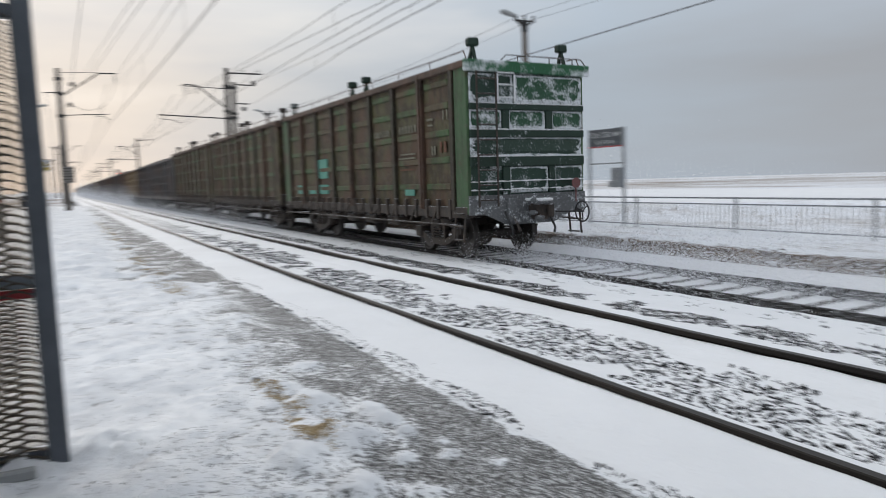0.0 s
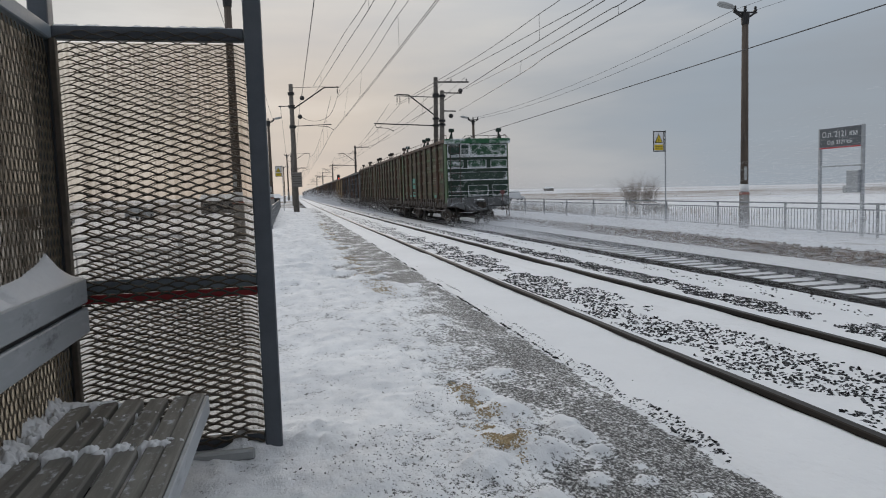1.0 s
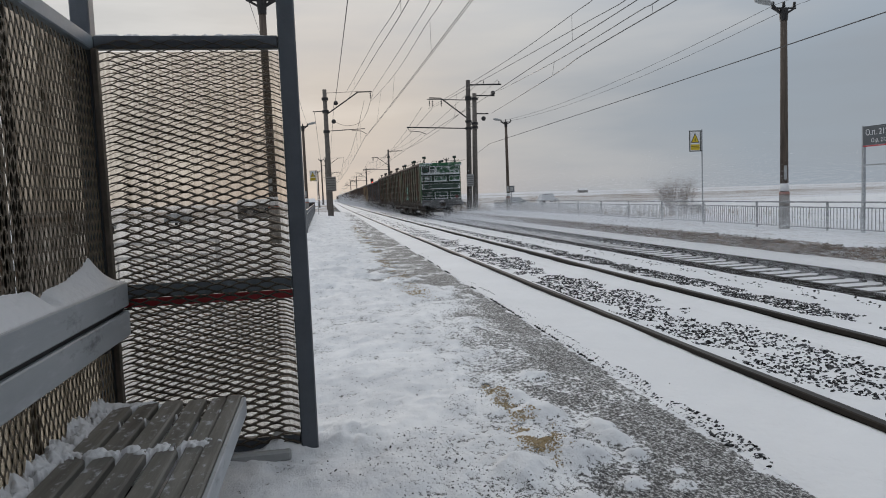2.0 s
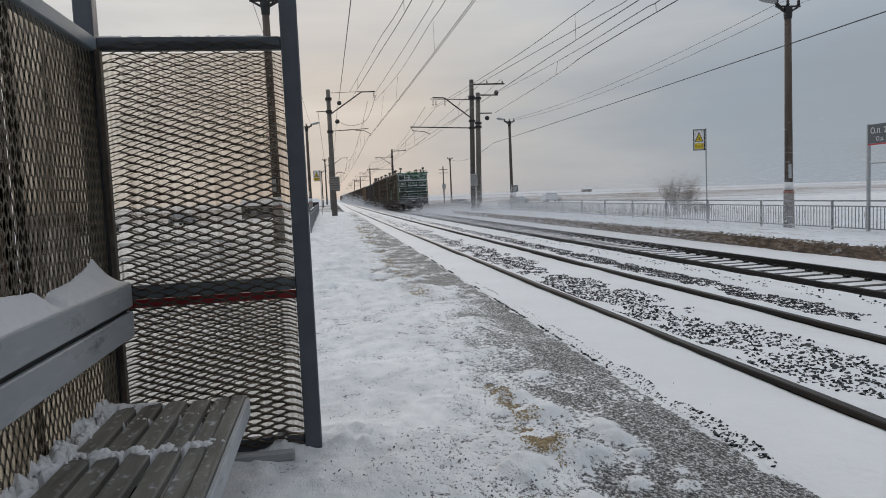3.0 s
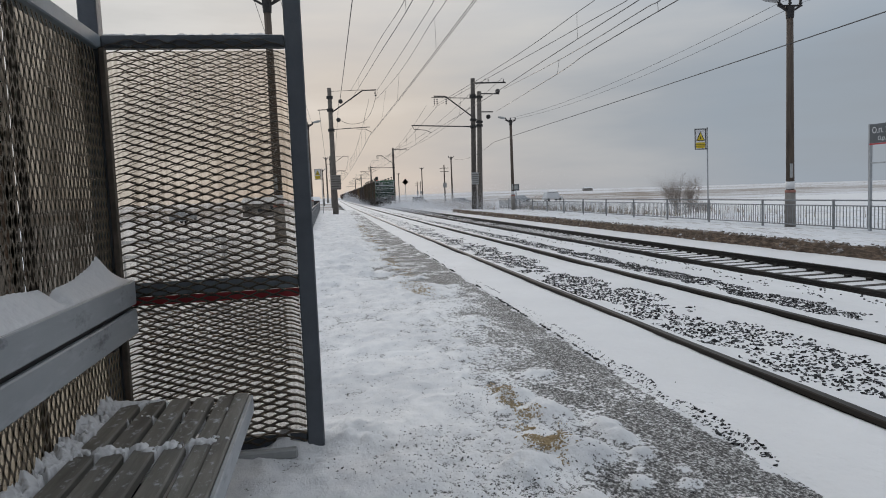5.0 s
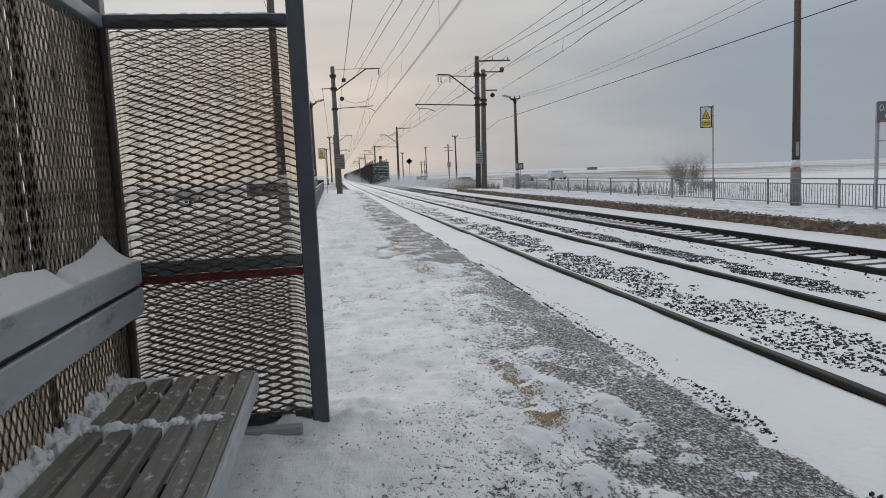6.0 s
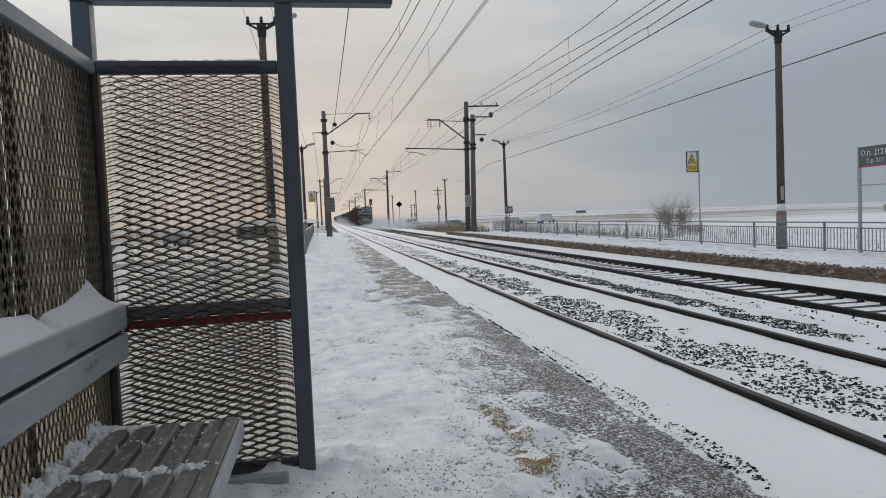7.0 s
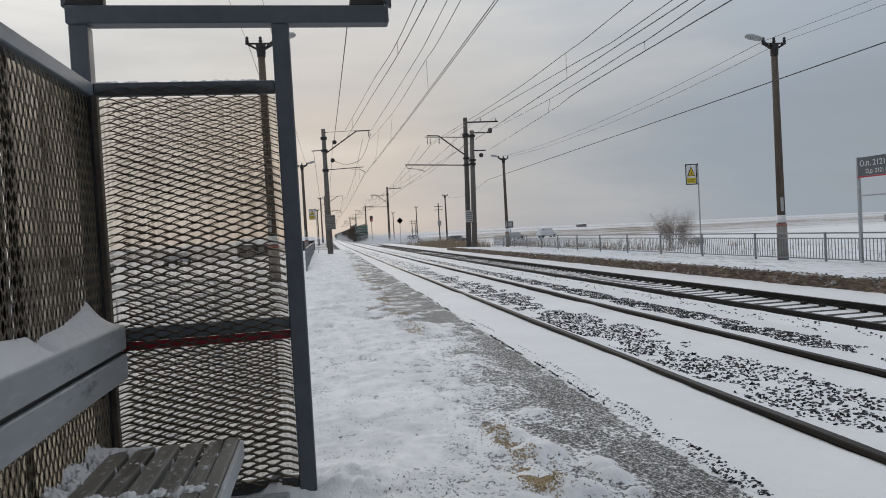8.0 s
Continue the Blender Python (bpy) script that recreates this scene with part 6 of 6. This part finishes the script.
def gondola(label, side, rim, detail=2, top=TOP, length=13.3, marks=False, heap=0.0):
    """High-sided open wagon; origin on the rail below its rear wall, body ahead of it."""
    w = group_empty("freight_wagon", pose(FAR_AXIS, 0, Z2), label, "wagon", "wagons of the freight train")
    wheelsets = []
    zb = 1.12
    bays = 8
    # side walls
    for s in (-1, 1):
        bm = bmesh.new()
        xi, xo = s * (W2 - 0.10), s * (W2 - 0.085)
        box(bm, min(xi, xi - s * 0.03), max(xi, xi - s * 0.03), 0.1, length - 0.1, zb, top - 0.05)
        press = bmesh.new()
        # pressed ridges in every bay
        for k in range(bays):
            y0, y1 = 0.62 + k * (length - 1.24) / bays + 0.14, 0.62 + (k + 1) * (length - 1.24) / bays - 0.14
            for z in (1.55, 2.15, 2.75, 3.35, 3.85):
                if z < top - 0.2:
                    box(press, min(xi, xi + s * 0.045), max(xi, xi + s * 0.045), y0 + 0.05, y1 - 0.05, z, z + 0.15, 0.03)
        part("side_wall", bm, side, w)
        part("pressing", press, GREEN_PRESS if side is GREEN_SIDE else side, w)
        for k in range(bays + 1):
            y = 0.62 + k * (length - 1.24) / bays
            heavy = k in (1, 4, 7)
            d = 0.11 if heavy else 0.075
            bm = bmesh.new()
            box(bm, min(s * (W2 - 0.1), s * W2), max(s * (W2 - 0.1), s * W2), y - d, y + d, zb - 0.02, top - 0.06, 0.012)
            if heavy:
                box(bm, min(s * W2, s * (W2 + 0.03)), max(s * W2, s * (W2 + 0.03)), y - d * 0.5, y + d * 0.5, zb, top, 0.008)
            part("rib", bm, RUST_RIM if heavy else RIB_DARK if side is GREEN_SIDE else side, w)
        for y0, y1 in ((0.0, 0.5), (length - 0.5, length)):
            bm = box(bmesh.new(), min(s * (W2 - 0.12), s * (W2 - 0.03)), max(s * (W2 - 0.12), s * (W2 - 0.03)), y0, y1, zb - 0.1, top - 0.06, 0.012)
            part("corner_post", bm, GREEN_POST if marks else side, w)
        bm = box(bmesh.new(), min(s * (W2 - 0.14), s * (W2 + 0.02)), max(s * (W2 - 0.14), s * (W2 + 0.02)), -0.02, length + 0.02, top - 0.15, top, 0.015)
        part("top_rim", bm, rim, w)
        bm = box(bmesh.new(), min(s * (W2 - 0.2), s * (W2 - 0.02)), max(s * (W2 - 0.2), s * (W2 - 0.02)), 0.05, length - 0.05, zb - 0.18, zb + 0.06, 0.01)
        part("sill", bm, RUNNING, w)
        if detail > 1:
            # hatch locks and brackets hanging under the side
            bm = bmesh.new()
            for k in range(22):
                y = 0.75 + k * (length - 1.5) / 21
                box(bm, min(s * (W2 - 0.06), s * (W2 + 0.02)), max(s * (W2 - 0.06), s * (W2 + 0.02)), y - 0.05, y + 0.05, zb - 0.22, zb + 0.22, 0.01)
                if k % 2:
                    beam(bm, (s * (W2 - 0.02), y, zb + 0.1), (s * (W2 + 0.03), y + 0.25, zb - 0.3), 0.035, 0.035)
            rod(bm, (s * (W2 + 0.02), 0.4, zb - 0.34), (s * (W2 + 0.02), length - 0.4, zb - 0.34), 0.02, n=6)
            part("hatch_gear", bm, RUNNING, w)
            # grab rail above the rim
            bm = bmesh.new()
            x = s * (W2 - 0.1)
            tube_line(bm, [(x, 0.05, top + 0.02), (x, 0.15, top + 0.20), (x, length - 0.15, top + 0.20), (x, length - 0.05, top + 0.02)], 0.013, 5)
            for k in range(1, 8):
                rod(bm, (x, k * length / 8, top), (x, k * length / 8, top + 0.20), 0.011, n=5)
            part("hand_rail", bm, RUST_RIM, w)
            for y in (0.3, length * 0.46, length * 0.54, length - 0.3):
                bm = bmesh.new()
                beam(bm, (s * 1.2, y - 0.16, top - 0.1), (s * 1.2, y, top + 0.36), 0.06, 0.06)
                beam(bm, (s * 1.2, y + 0.16, top - 0.1), (s * 1.2, y, top + 0.36), 0.06, 0.06)
                beam(bm, (s * 1.35, y, top - 0.08), (s * 1.2, y, top + 0.3), 0.05, 0.05)
                box(bm, s * 1.2 - 0.13, s * 1.2 + 0.13, y - 0.09, y + 0.09, top + 0.34, top + 0.52, 0.03)
                part("lid_bollard", bm, GREEN_BEAM if marks else RUNNING, w, "dark green cover bollard")
            # corner step
            for y in (0.35, length - 0.35):
                bm = bmesh.new()
                for d in (-0.2, 0.2):
                    beam(bm, (s * (W2 - 0.05), y + d, zb), (s * (W2 + 0.02), y + d, 0.42), 0.04, 0.03)
                for z in (0.45, 0.75, 1.02):
                    box(bm, min(s * (W2 - 0.06), s * (W2 + 0.06)), max(s * (W2 - 0.06), s * (W2 + 0.06)), y - 0.2, y + 0.2, z, z + 0.03)
                part("step", bm, RUNNING, w)
    # floor, load and underframe
    if heap:
        xs, ys = np.linspace(-W2 + 0.16, W2 - 0.16, 14), np.linspace(0.15, length - 0.15, 50)
        ob = sheet("load", xs, ys, lambda X, Y: top - 0.2 + (heap + 0.2) * np.cos(X / W2 * 1.5) ** 0.7 * (0.55 + 0.75 * vnoise(X, Y, 0.45, 88, 3)), COAL)
        ob.parent = w
    else:
        part("load", box(bmesh.new(), -W2 + 0.16, W2 - 0.16, 0.15, length - 0.15, top - 0.75, top - 0.5, 0.1), COAL, w)
    bm = box(bmesh.new(), -0.35, 0.35, 0.1, length - 0.1, 0.86, zb + 0.05, 0.02)
    for k in range(6):
        box(bm, -W2 + 0.2, W2 - 0.2, 1.0 + k * (length - 2.0) / 5 - 0.1, 1.0 + k * (length - 2.0) / 5 + 0.1, 0.92, zb - 0.02, 0.02)
    part("underframe", bm, RUNNING, w)
    if detail > 1:
        part("brake_cylinder", rod(bmesh.new(), (0.5, length / 2 - 0.5, 0.75), (0.5, length / 2 + 0.5, 0.75), 0.2, n=14), RUNNING, w)
        bm = bmesh.new()
        for y in (4.4, 6.0, 7.4, 8.9):
            box(bm, -1.35, 1.35, y - 0.35, y + 0.35, 0.62, 0.9, 0.06)
        part("hopper_bottom", bm, RUNNING, w)
    for y, s in ((0.05, -1), (length - 0.05, 1)):
        bm = bmesh.new()
        coupler(bm, y, s)
        part("coupler", bm, RUNNING, w)
    # end walls
    for y, s in ((0.0, -1), (length, 1)):
        rear = marks and s < 0
        bm = box(bmesh.new(), -W2 + 0.12, W2 - 0.12, min(y, y - s * 0.05), max(y, y - s * 0.05), zb - 0.05, top - 0.02)
        wall = part("end_wall", bm, GREEN_END if rear else side, w)
        if detail < 2:
            continue
        yo, y1 = y, y + s * 0.09
        for z0, z1 in ((3.20, 3.32), (2.63, 2.78), (2.02, 2.22)):
            z0, z1 = raised(z0), raised(z1)
            bm = box(bmesh.new(), -W2 + 0.08, W2 - 0.08, min(yo, y1), max(yo, y1), z0, z1, 0.012)
            part("end_beam", bm, GREEN_BEAM if rear else side, w, "dark green cross beam" if rear else "")
        for x, z0, z1 in ((-0.62, 2.79, 3.19), (0.55, 2.79, 3.19), (-0.62, 1.42, 2.01), (0.62, 1.42, 2.01)):
            z0, z1 = raised(z0), raised(z1)
            bm = box(bmesh.new(), x - 0.09, x + 0.09, min(yo, y + s * 0.075), max(yo, y + s * 0.075), z0, z1, 0.01)
            part("end_stiffener", bm, GREEN_BEAM if rear else side, w)
        bm = box(bmesh.new(), -W2 - 0.05, W2 + 0.05, min(y + s * 0.02, y + s * 0.15), max(y + s * 0.02, y + s * 0.15), top - 0.24, top, 0.02)
        part("end_rim", bm, BRIGHT if rear else rim, w, "bright green rim crusted with snow" if rear else "")
        bm = box(bmesh.new(), -W2 + 0.03, W2 - 0.03, min(y, y + s * 0.06), max(y, y + s * 0.06), zb - 0.12, 1.42, 0.01)
        a, b = [[bm.verts.new((x, yy, z)) for x, z in ((-1.35, zb - 0.05), (-0.62, zb - 0.36), (0.62, zb - 0.36), (1.35, zb - 0.05), (1.35, 1.3), (-1.35, 1.3))] for yy in (y, y + s * 0.10)]
        bm.faces.new(a), bm.faces.new(b[::-1])
        for k in range(6):
            bm.faces.new((a[k], b[k], b[(k + 1) % 6], a[(k + 1) % 6]))
        for x in (-0.55, 0.55):
            box(bm, x - 0.13, x + 0.13, min(y, y + s * 0.17), max(y, y + s * 0.17), zb - 0.30, zb + 0.22, 0.02)
        bmesh.ops.recalc_face_normals(bm, faces=bm.faces[:])
        part("buffer_beam", bm, PLATE_SNOW if rear else RUNNING, w, "snow-caked buffer beam" if rear else "")
        # ladder
        bm = bmesh.new()
        yl = y + s * 0.16
        for x in (-1.40, -0.92):
            beam(bm, (x, yl, zb + 0.05), (x, yl, top - 0.25), 0.035, 0.03)
        for k in range(9):
            z = zb + 0.2 + k * 0.32
            rod(bm, (-1.40, yl, z), (-0.92, yl, z), 0.018, n=6)
        part("ladder", bm, RUNNING, w)
        if rear:
            build_rear_details(w, y, s, top, wall)
    for yc in (2.33, length - 2.33):
        bogie_parts(w, yc, wheelsets)
    return w, wheelsets


def build_rear_details(w, y, s, top, wall):
    """Snow frames stuck on the rear wall, second ladder, brake wheel, red disc, lettering on the near side."""
    def frame_of(x0, x1, z0, z1, seed):
        """A crust of snow round a panel's edge with a ragged oval left bare."""
        bm = bmesh.new()
        n = 120
        cx, cz, hx, hz = (x0 + x1) / 2, (z0 + z1) / 2, (x1 - x0) / 2, (z1 - z0) / 2
        rings = [[], [], []]
        for k in range(n):
            a = 2 * math.pi * k / n
            c, d = math.cos(a), math.sin(a)
            e = 1 / max(abs(c), abs(d))
            p = 1 / (abs(c) ** 10 + abs(d) ** 10) ** 0.1
            j = float(vnoise(np.array([c * 2 + seed]), np.array([d * 2]), 5.0, 95, 4)[0]) - 0.5
            low = (0.30 if z0 > 2.7 else 0.08) * max(0.0, -d) ** 2
            rings[0].append(bm.verts.new((cx + hx * c * e, y - 0.006, cz + hz * d * e)))
            m1 = 1 - (0.05 + 0.05 * j)
            rings[1].append(bm.verts.new((cx + hx * c * e * 0.5 + hx * c * p * 0.5 * m1, y - 0.05, cz + hz * d * e * 0.5 + hz * d * p * 0.5 * m1)))
            m2 = 0.87 - 1.2 * low + 0.24 * j
            rings[2].append(bm.verts.new((cx + hx * c * p * min(0.97, m2 + 0.05), y - 0.012, cz + hz * d * p * m2)))
        for u, v in zip(rings, rings[1:]):
            for k in range(n):
                bm.faces.new((u[k], u[(k + 1) % n], v[(k + 1) % n], v[k]))
        return bm
    W = W2 - 0.1
    for x0, x1, z0, z1 in ((-W, -0.40, 3.33, 3.93), (-0.36, W, 3.33, 3.93), (-W, -0.72, 2.79, 3.19), (-0.52, 0.45, 2.79, 3.19), (0.65, W, 2.79, 3.19),
                           (-W, W, 2.23, 2.62), (-0.52, 0.52, 1.45, 2.0), (0.72, W, 1.45, 2.0)):
        z0, z1 = raised(z0), raised(z1)
        part("stuck_snow", frame_of(x0, x1, z0, z1, 3 * x0 + z0), CRUST, wall, "snow stuck round the panel's edge", True)
    bm = bmesh.new()
    box(bm, -0.36, W - 0.02, y - 0.02, y - 0.003, raised(3.42), raised(3.90))
    part("panel", bm, FROST_END, wall, "frosted green panel")
    for x0, x1, z0, z1 in ((-0.46, 0.40, 2.86, 3.15), (0.70, W - 0.06, 2.86, 3.15), (-W + 0.05, -0.75, 2.86, 3.15), (-W + 0.06, W - 0.06, 2.32, 2.58)):
        z0, z1 = raised(z0), raised(z1)
        part("panel", box(bmesh.new(), x0, x1, y - 0.022, y - 0.003, z0, z1, 0.008), FROST_END if z0 > 2.7 else BARE_END, wall, "frosted green panel")
    # snow ledges on the beams
    for z in (raised(3.32), raised(2.78), raised(2.22), 1.70, 1.52):
        bm = bmesh.new()
        rng = random.Random(int(z * 50))
        rows = []
        for k in range(41):
            x, h = -W + 2 * W * k / 40, rng.uniform(0.010, 0.042)
            rows.append([bm.verts.new((x, y + dy, z + dz)) for dy, dz in ((-0.088, 0.001), (-0.075, h * 0.7), (-0.03, h), (-0.004, h * 0.9), (-0.004, 0.001))])
        for p, q in zip(rows, rows[1:]):
            for k in range(5):
                bm.faces.new((p[k], p[(k + 1) % 5], q[(k + 1) % 5], q[k]))
        bmesh.ops.recalc_face_normals(bm, faces=bm.faces[:])
        part("snow_ledge", bm, SNOW, w)
    bm = bmesh.new()
    yl = y - 0.13
    for x in (-0.86, -0.42):
        beam(bm, (x, yl, 3.42), (x, yl, top - 0.28), 0.035, 0.03)
    for z in (3.5, 3.77, 4.02):
        rod(bm, (-0.86, yl, z), (-0.42, yl, z), 0.016, n=6)
    part("upper_ladder", bm, WHITE, w, "snow-crusted short ladder")
    bm = bmesh.new()
    n = 20
    for k in range(n):
        a, b = 2 * math.pi * k / n, 2 * math.pi * (k + 1) / n
        rod(bm, (1.06, y - 0.55 + 0.23 * math.cos(a), 0.98 + 0.23 * math.sin(a)), (1.06, y - 0.55 + 0.23 * math.cos(b), 0.98 + 0.23 * math.sin(b)), 0.018, n=6)
    for k in range(3):
        a = 2 * math.pi * k / 3 + 0.4
        rod(bm, (1.06, y - 0.55, 0.98), (1.06, y - 0.55 + 0.23 * math.cos(a), 0.98 + 0.23 * math.sin(a)), 0.014, n=6)
    rod(bm, (0.5, y - 0.3, 1.0), (1.12, y - 0.55, 0.98), 0.018, n=6)
    part("brake_wheel", bm, IRON, w, "black hand brake wheel")
    bm = rod(bmesh.new(), (1.18, y - 0.22, 1.62), (1.18, y - 0.20, 1.62), 0.12, n=18)
    rod(bm, (1.18, y - 0.2, 1.2), (1.18, y - 0.2, 1.62), 0.016, n=6)
    part("tail_disc", bm, FADED_DISC, w, "faded red tail disc")
    bm = box(bmesh.new(), -0.28, 0.1, y - 0.78, y - 0.2, 1.27, 1.33, 0.03)
    part("coupler_snow", bm, SNOW, w)
    bm = tube_line(bmesh.new(), [(-0.75, y - 0.1, top), (-0.6, y - 0.1, top + 0.13), (1.45, y - 0.1, top + 0.13), (W2 - 0.02, y - 0.1, top - 0.02)], 0.014, 5)
    for x in (-0.3, 0.55, 1.2):
        rod(bm, (x, y - 0.1, top - 0.02), (x, y - 0.1, top + 0.13), 0.012, n=5)
    part("end_hand_rail", bm, RUNNING, w)
    bm = bmesh.new()
    for x, z, q in ((-0.15, 1.27, 0.16), (0.05, 1.24, 0.12), (-0.3, 1.02, 0.09), (0.22, 0.98, 0.08), (-0.12, 0.9, 0.10)):
        bmesh.ops.create_icosphere(bm, subdivisions=2, radius=q, matrix=Matrix.Translation((x, y - 0.55, z)) @ Matrix.Diagonal((1.2, 1.0, 0.55, 1)))
    for v in bm.verts:
        v.co += 0.02 * noise.noise_vector(v.co * 9)
    part("coupler_crust", bm, PLATE_SNOW, w, "lumps of snow caked on the coupler", True)
    for x in (-0.72, 0.42):
        bm = tube_line(bmesh.new(), [(x, y - 0.12, 1.05), (x - 0.03, y - 0.3, 0.85), (x + 0.05, y - 0.33, 0.66), (x + 0.08, y - 0.26, 0.55)], 0.028, 6)
        part("brake_hose", bm, BLACK, w)
    bm = tube_line(bmesh.new(), [(-0.5, y - 0.1, 1.0), (-0.55, y - 0.3, 0.8), (-0.5, y - 0.35, 0.62)], 0.03, 6)
    part("air_hose", bm, RUNNING, w)
    # lettering and touch-ups on the near side, as bars
    def bar(y0, y1, z0, z1, mat, name="writing_bar"):
        part(name, box(bmesh.new(), -W2 + 0.058, -W2 + 0.062 + 0.012, y0, y1, z0, z1), mat, w)
    for y0, z0, ww, hh, m in ((0.85, 3.12, 0.05, 0.22, CHALK), (1.02, 3.12, 0.05, 0.22, CHALK), (1.55, 3.02, 0.24, 0.04, CHALK), (1.55, 3.15, 0.30, 0.05, CHALK), (0.95, 2.40, 0.10, 0.24, CHALK_RED),
                              (1.15, 2.40, 0.10, 0.24, CHALK_RED), (1.45, 2.36, 0.06, 0.2, CHALK), (1.58, 2.36, 0.06, 0.2, CHALK), (2.5, 2.42, 0.8, 0.035, CHALK), (2.5, 2.32, 0.9, 0.035, CHALK),
                              (2.6, 2.16, 0.6, 0.035, CHALK_RED), (2.5, 2.04, 0.8, 0.035, CHALK_RED), *((2.4 + 0.17 * k, 2.95, 0.09, 0.18, CHALK) for k in range(6)),
                              *((3.95 + 0.17 * k, 2.95, 0.09, 0.16, CHALK) for k in range(6))):
        bar(y0, y0 + ww, z0, z0 + hh, m)
    for y0, z0, ww, hh in ((8.75, 1.95, 0.95, 0.62), (8.75, 1.45, 0.95, 0.30), (2.6, 1.42, 0.5, 0.24), (11.3, 1.45, 0.6, 0.3), (10.0, 1.45, 0.6, 0.2)):
        bar(y0, y0 + ww, z0, z0 + hh, TEAL, "paint_patch")


def build_train():
    rear, sets = gondola("tall faded green gondola wagon, rear wall crusted with snow", GREEN_SIDE, RUST_RIM, 2, marks=True)
    TRAIN.append((rear, 0.0))
    second, sets2 = gondola("tall brown-green gondola wagon with rusty ribs", GREEN_SIDE, RUST_RIM, 2)
    TRAIN.append((second, PITCH))
    TRAIN.append((copy_thing(second, pose(FAR_AXIS, 40, Z2)), 2 * PITCH))
    dark, _ = gondola("sooty dark grey gondola wagon with ribbed sides", DARK_SIDE, DARK_SIDE, 1, 4.05, heap=0.42)
    brown, _ = gondola("sooty brown gondola wagon with ribbed sides", BROWN_SIDE, BROWN_SIDE, 1, 4.0)
    tan, _ = gondola("yellow-tan gondola wagon with dark rim", TAN_SIDE, BROWN_SIDE, 1, 4.0, heap=0.3)
    kinds = [dark, dark, tan] + [brown, dark, brown, brown, dark, brown, tan, brown] * 4
    used = set()
    for k, proto in enumerate(kinds):
        ob = proto if proto.name not in used else copy_thing(proto, pose(FAR_AXIS, 60 + 14 * k, Z2))
        used.add(proto.name)
        TRAIN.append((ob, (3 + k) * PITCH))
    return sets


REAR_WHEELS = build_train()


# ---- blown snow trailing the train: thousands of flakes in keyed clouds ----
def flake_cloud(label, n, size, shape, seed):
    """shape(u) gives places for random numbers u (n x 4), in the train's own space."""
    rng = np.random.default_rng(seed)
    c = shape(rng.random((n, 4)), rng)
    d = rng.normal(size=(n, 3, 3))
    d /= np.linalg.norm(d, axis=2, keepdims=True)
    s = size * (0.5 + rng.random((n, 1, 1)))
    v = (c[:, None, :] + d * s).reshape(-1, 3)
    f = np.arange(n * 3).reshape(-1, 3)
    ob = raw_mesh("blown_snow", v, f, DUST, smooth=False)
    return tagged(ob, label, "blown snow", kind="stuff")


def build_dust():
    def powder(u, scale):
        """Heights that thin out upwards."""
        return -0.12 - scale * np.log(1 - 0.985 * u)

    def low(u, rng):
        # a long low trail behind the rear wall, thinning out
        y = -46 * u[:, 0] ** 1.1 - 1.5
        x = 1.0 + rng.normal(0, 1.3 - 0.02 * y)
        return np.stack([x, y, powder(u[:, 2], 0.10 + 0.20 * vnoise(x, y, 0.35, 93, 3))], -1)

    def skirts(y0, y1):
        # billows along both sides of the wagons ahead of the rear
        def shape(u, rng):
            y = y0 + (y1 - y0) * u[:, 0]
            side = np.where(u[:, 1] < 0.55, -1, 1)
            x = side * (1.60 + np.abs(rng.normal(0, 0.5 + 0.003 * y)))
            grow = 0.16 + 0.0042 * y
            return np.stack([x, y, powder(u[:, 2], grow * (0.3 + 1.5 * vnoise(y, x * 0.5, 0.14, 91, 3)))], -1)
        return shape

    def wake(u, rng):
        # a mist close behind the train, drifting to the lee side
        y = -58 * u[:, 0] ** 1.25 + 1.0
        x = 1.6 + rng.normal(0, 1.7, len(y)) + (0.6 + 0.07 * -y) * np.abs(rng.normal(0, 1.3, len(y)))
        return np.stack([x, y, powder(u[:, 2], 0.10 + 1.15 * vnoise(x, y, 0.20, 92, 3) * np.clip((2 - y) / 26, 0.12, 1))], -1)

    def lee(u, rng):
        # a thin plume on the lee side, rising over the wagons' sills
        y = -9 + 80 * u[:, 0]
        x = 1.8 + np.abs(rng.normal(0, 3.0, len(y)))
        return np.stack([x, y, powder(u[:, 2], (0.2 + 1.7 * vnoise(x, y, 0.13, 94, 3)) * np.clip((y + 11) / 16, 0.12, 1))], -1)
    return [flake_cloud("low trail of powder snow whirled up behind the train", 420000, 0.0060, low, 1),
            flake_cloud("thin powder snow along the nearer wagons' wheels", 200000, 0.013, skirts(14, 80), 2),
            flake_cloud("billowing powder snow along the distant wagons' wheels", 150000, 0.046, skirts(70, 250), 4),
            flake_cloud("thin plume of powder snow on the lee side of the train", 330000, 0.0115, lee, 5),
            flake_cloud("low mist of powder snow behind the last wagon", 640000, 0.0155, wake, 3)]


CLOUDS = build_dust()
build_sleepers()


# ---- motion of the train ----
def along(y, dy=0.0, z=Z2):
    mid = y + dy
    slope = math.degrees(math.atan2(bend1(mid + 7) - bend1(mid - 7), 14))
    return pose(FAR_AXIS + bend1(mid), mid, z, 0, 0, -slope)


def motions():
    for ob, ahead in TRAIN:
        walk(ob, [(t, along(REAR0 + ahead + SPEED * t)) for t in (0, 1, 2, 3, 4, 5, 6, 7, 8)])
    for ob in CLOUDS:
        walk(ob, [(t, along(REAR0 + SPEED * t)) for t in (0, 1, 2, 3, 4, 5, 6, 7, 8)])
    for k, ob in enumerate(REAR_WHEELS):
        base = ob.matrix_basis.translation.copy()
        rows = []
        for f in range(241):
            t = f / 30
            rows.append((t, pose(base.x, base.y, base.z, -math.degrees(SPEED * t / 0.478) + 20 * k)))
        walk(ob, rows)


motions()
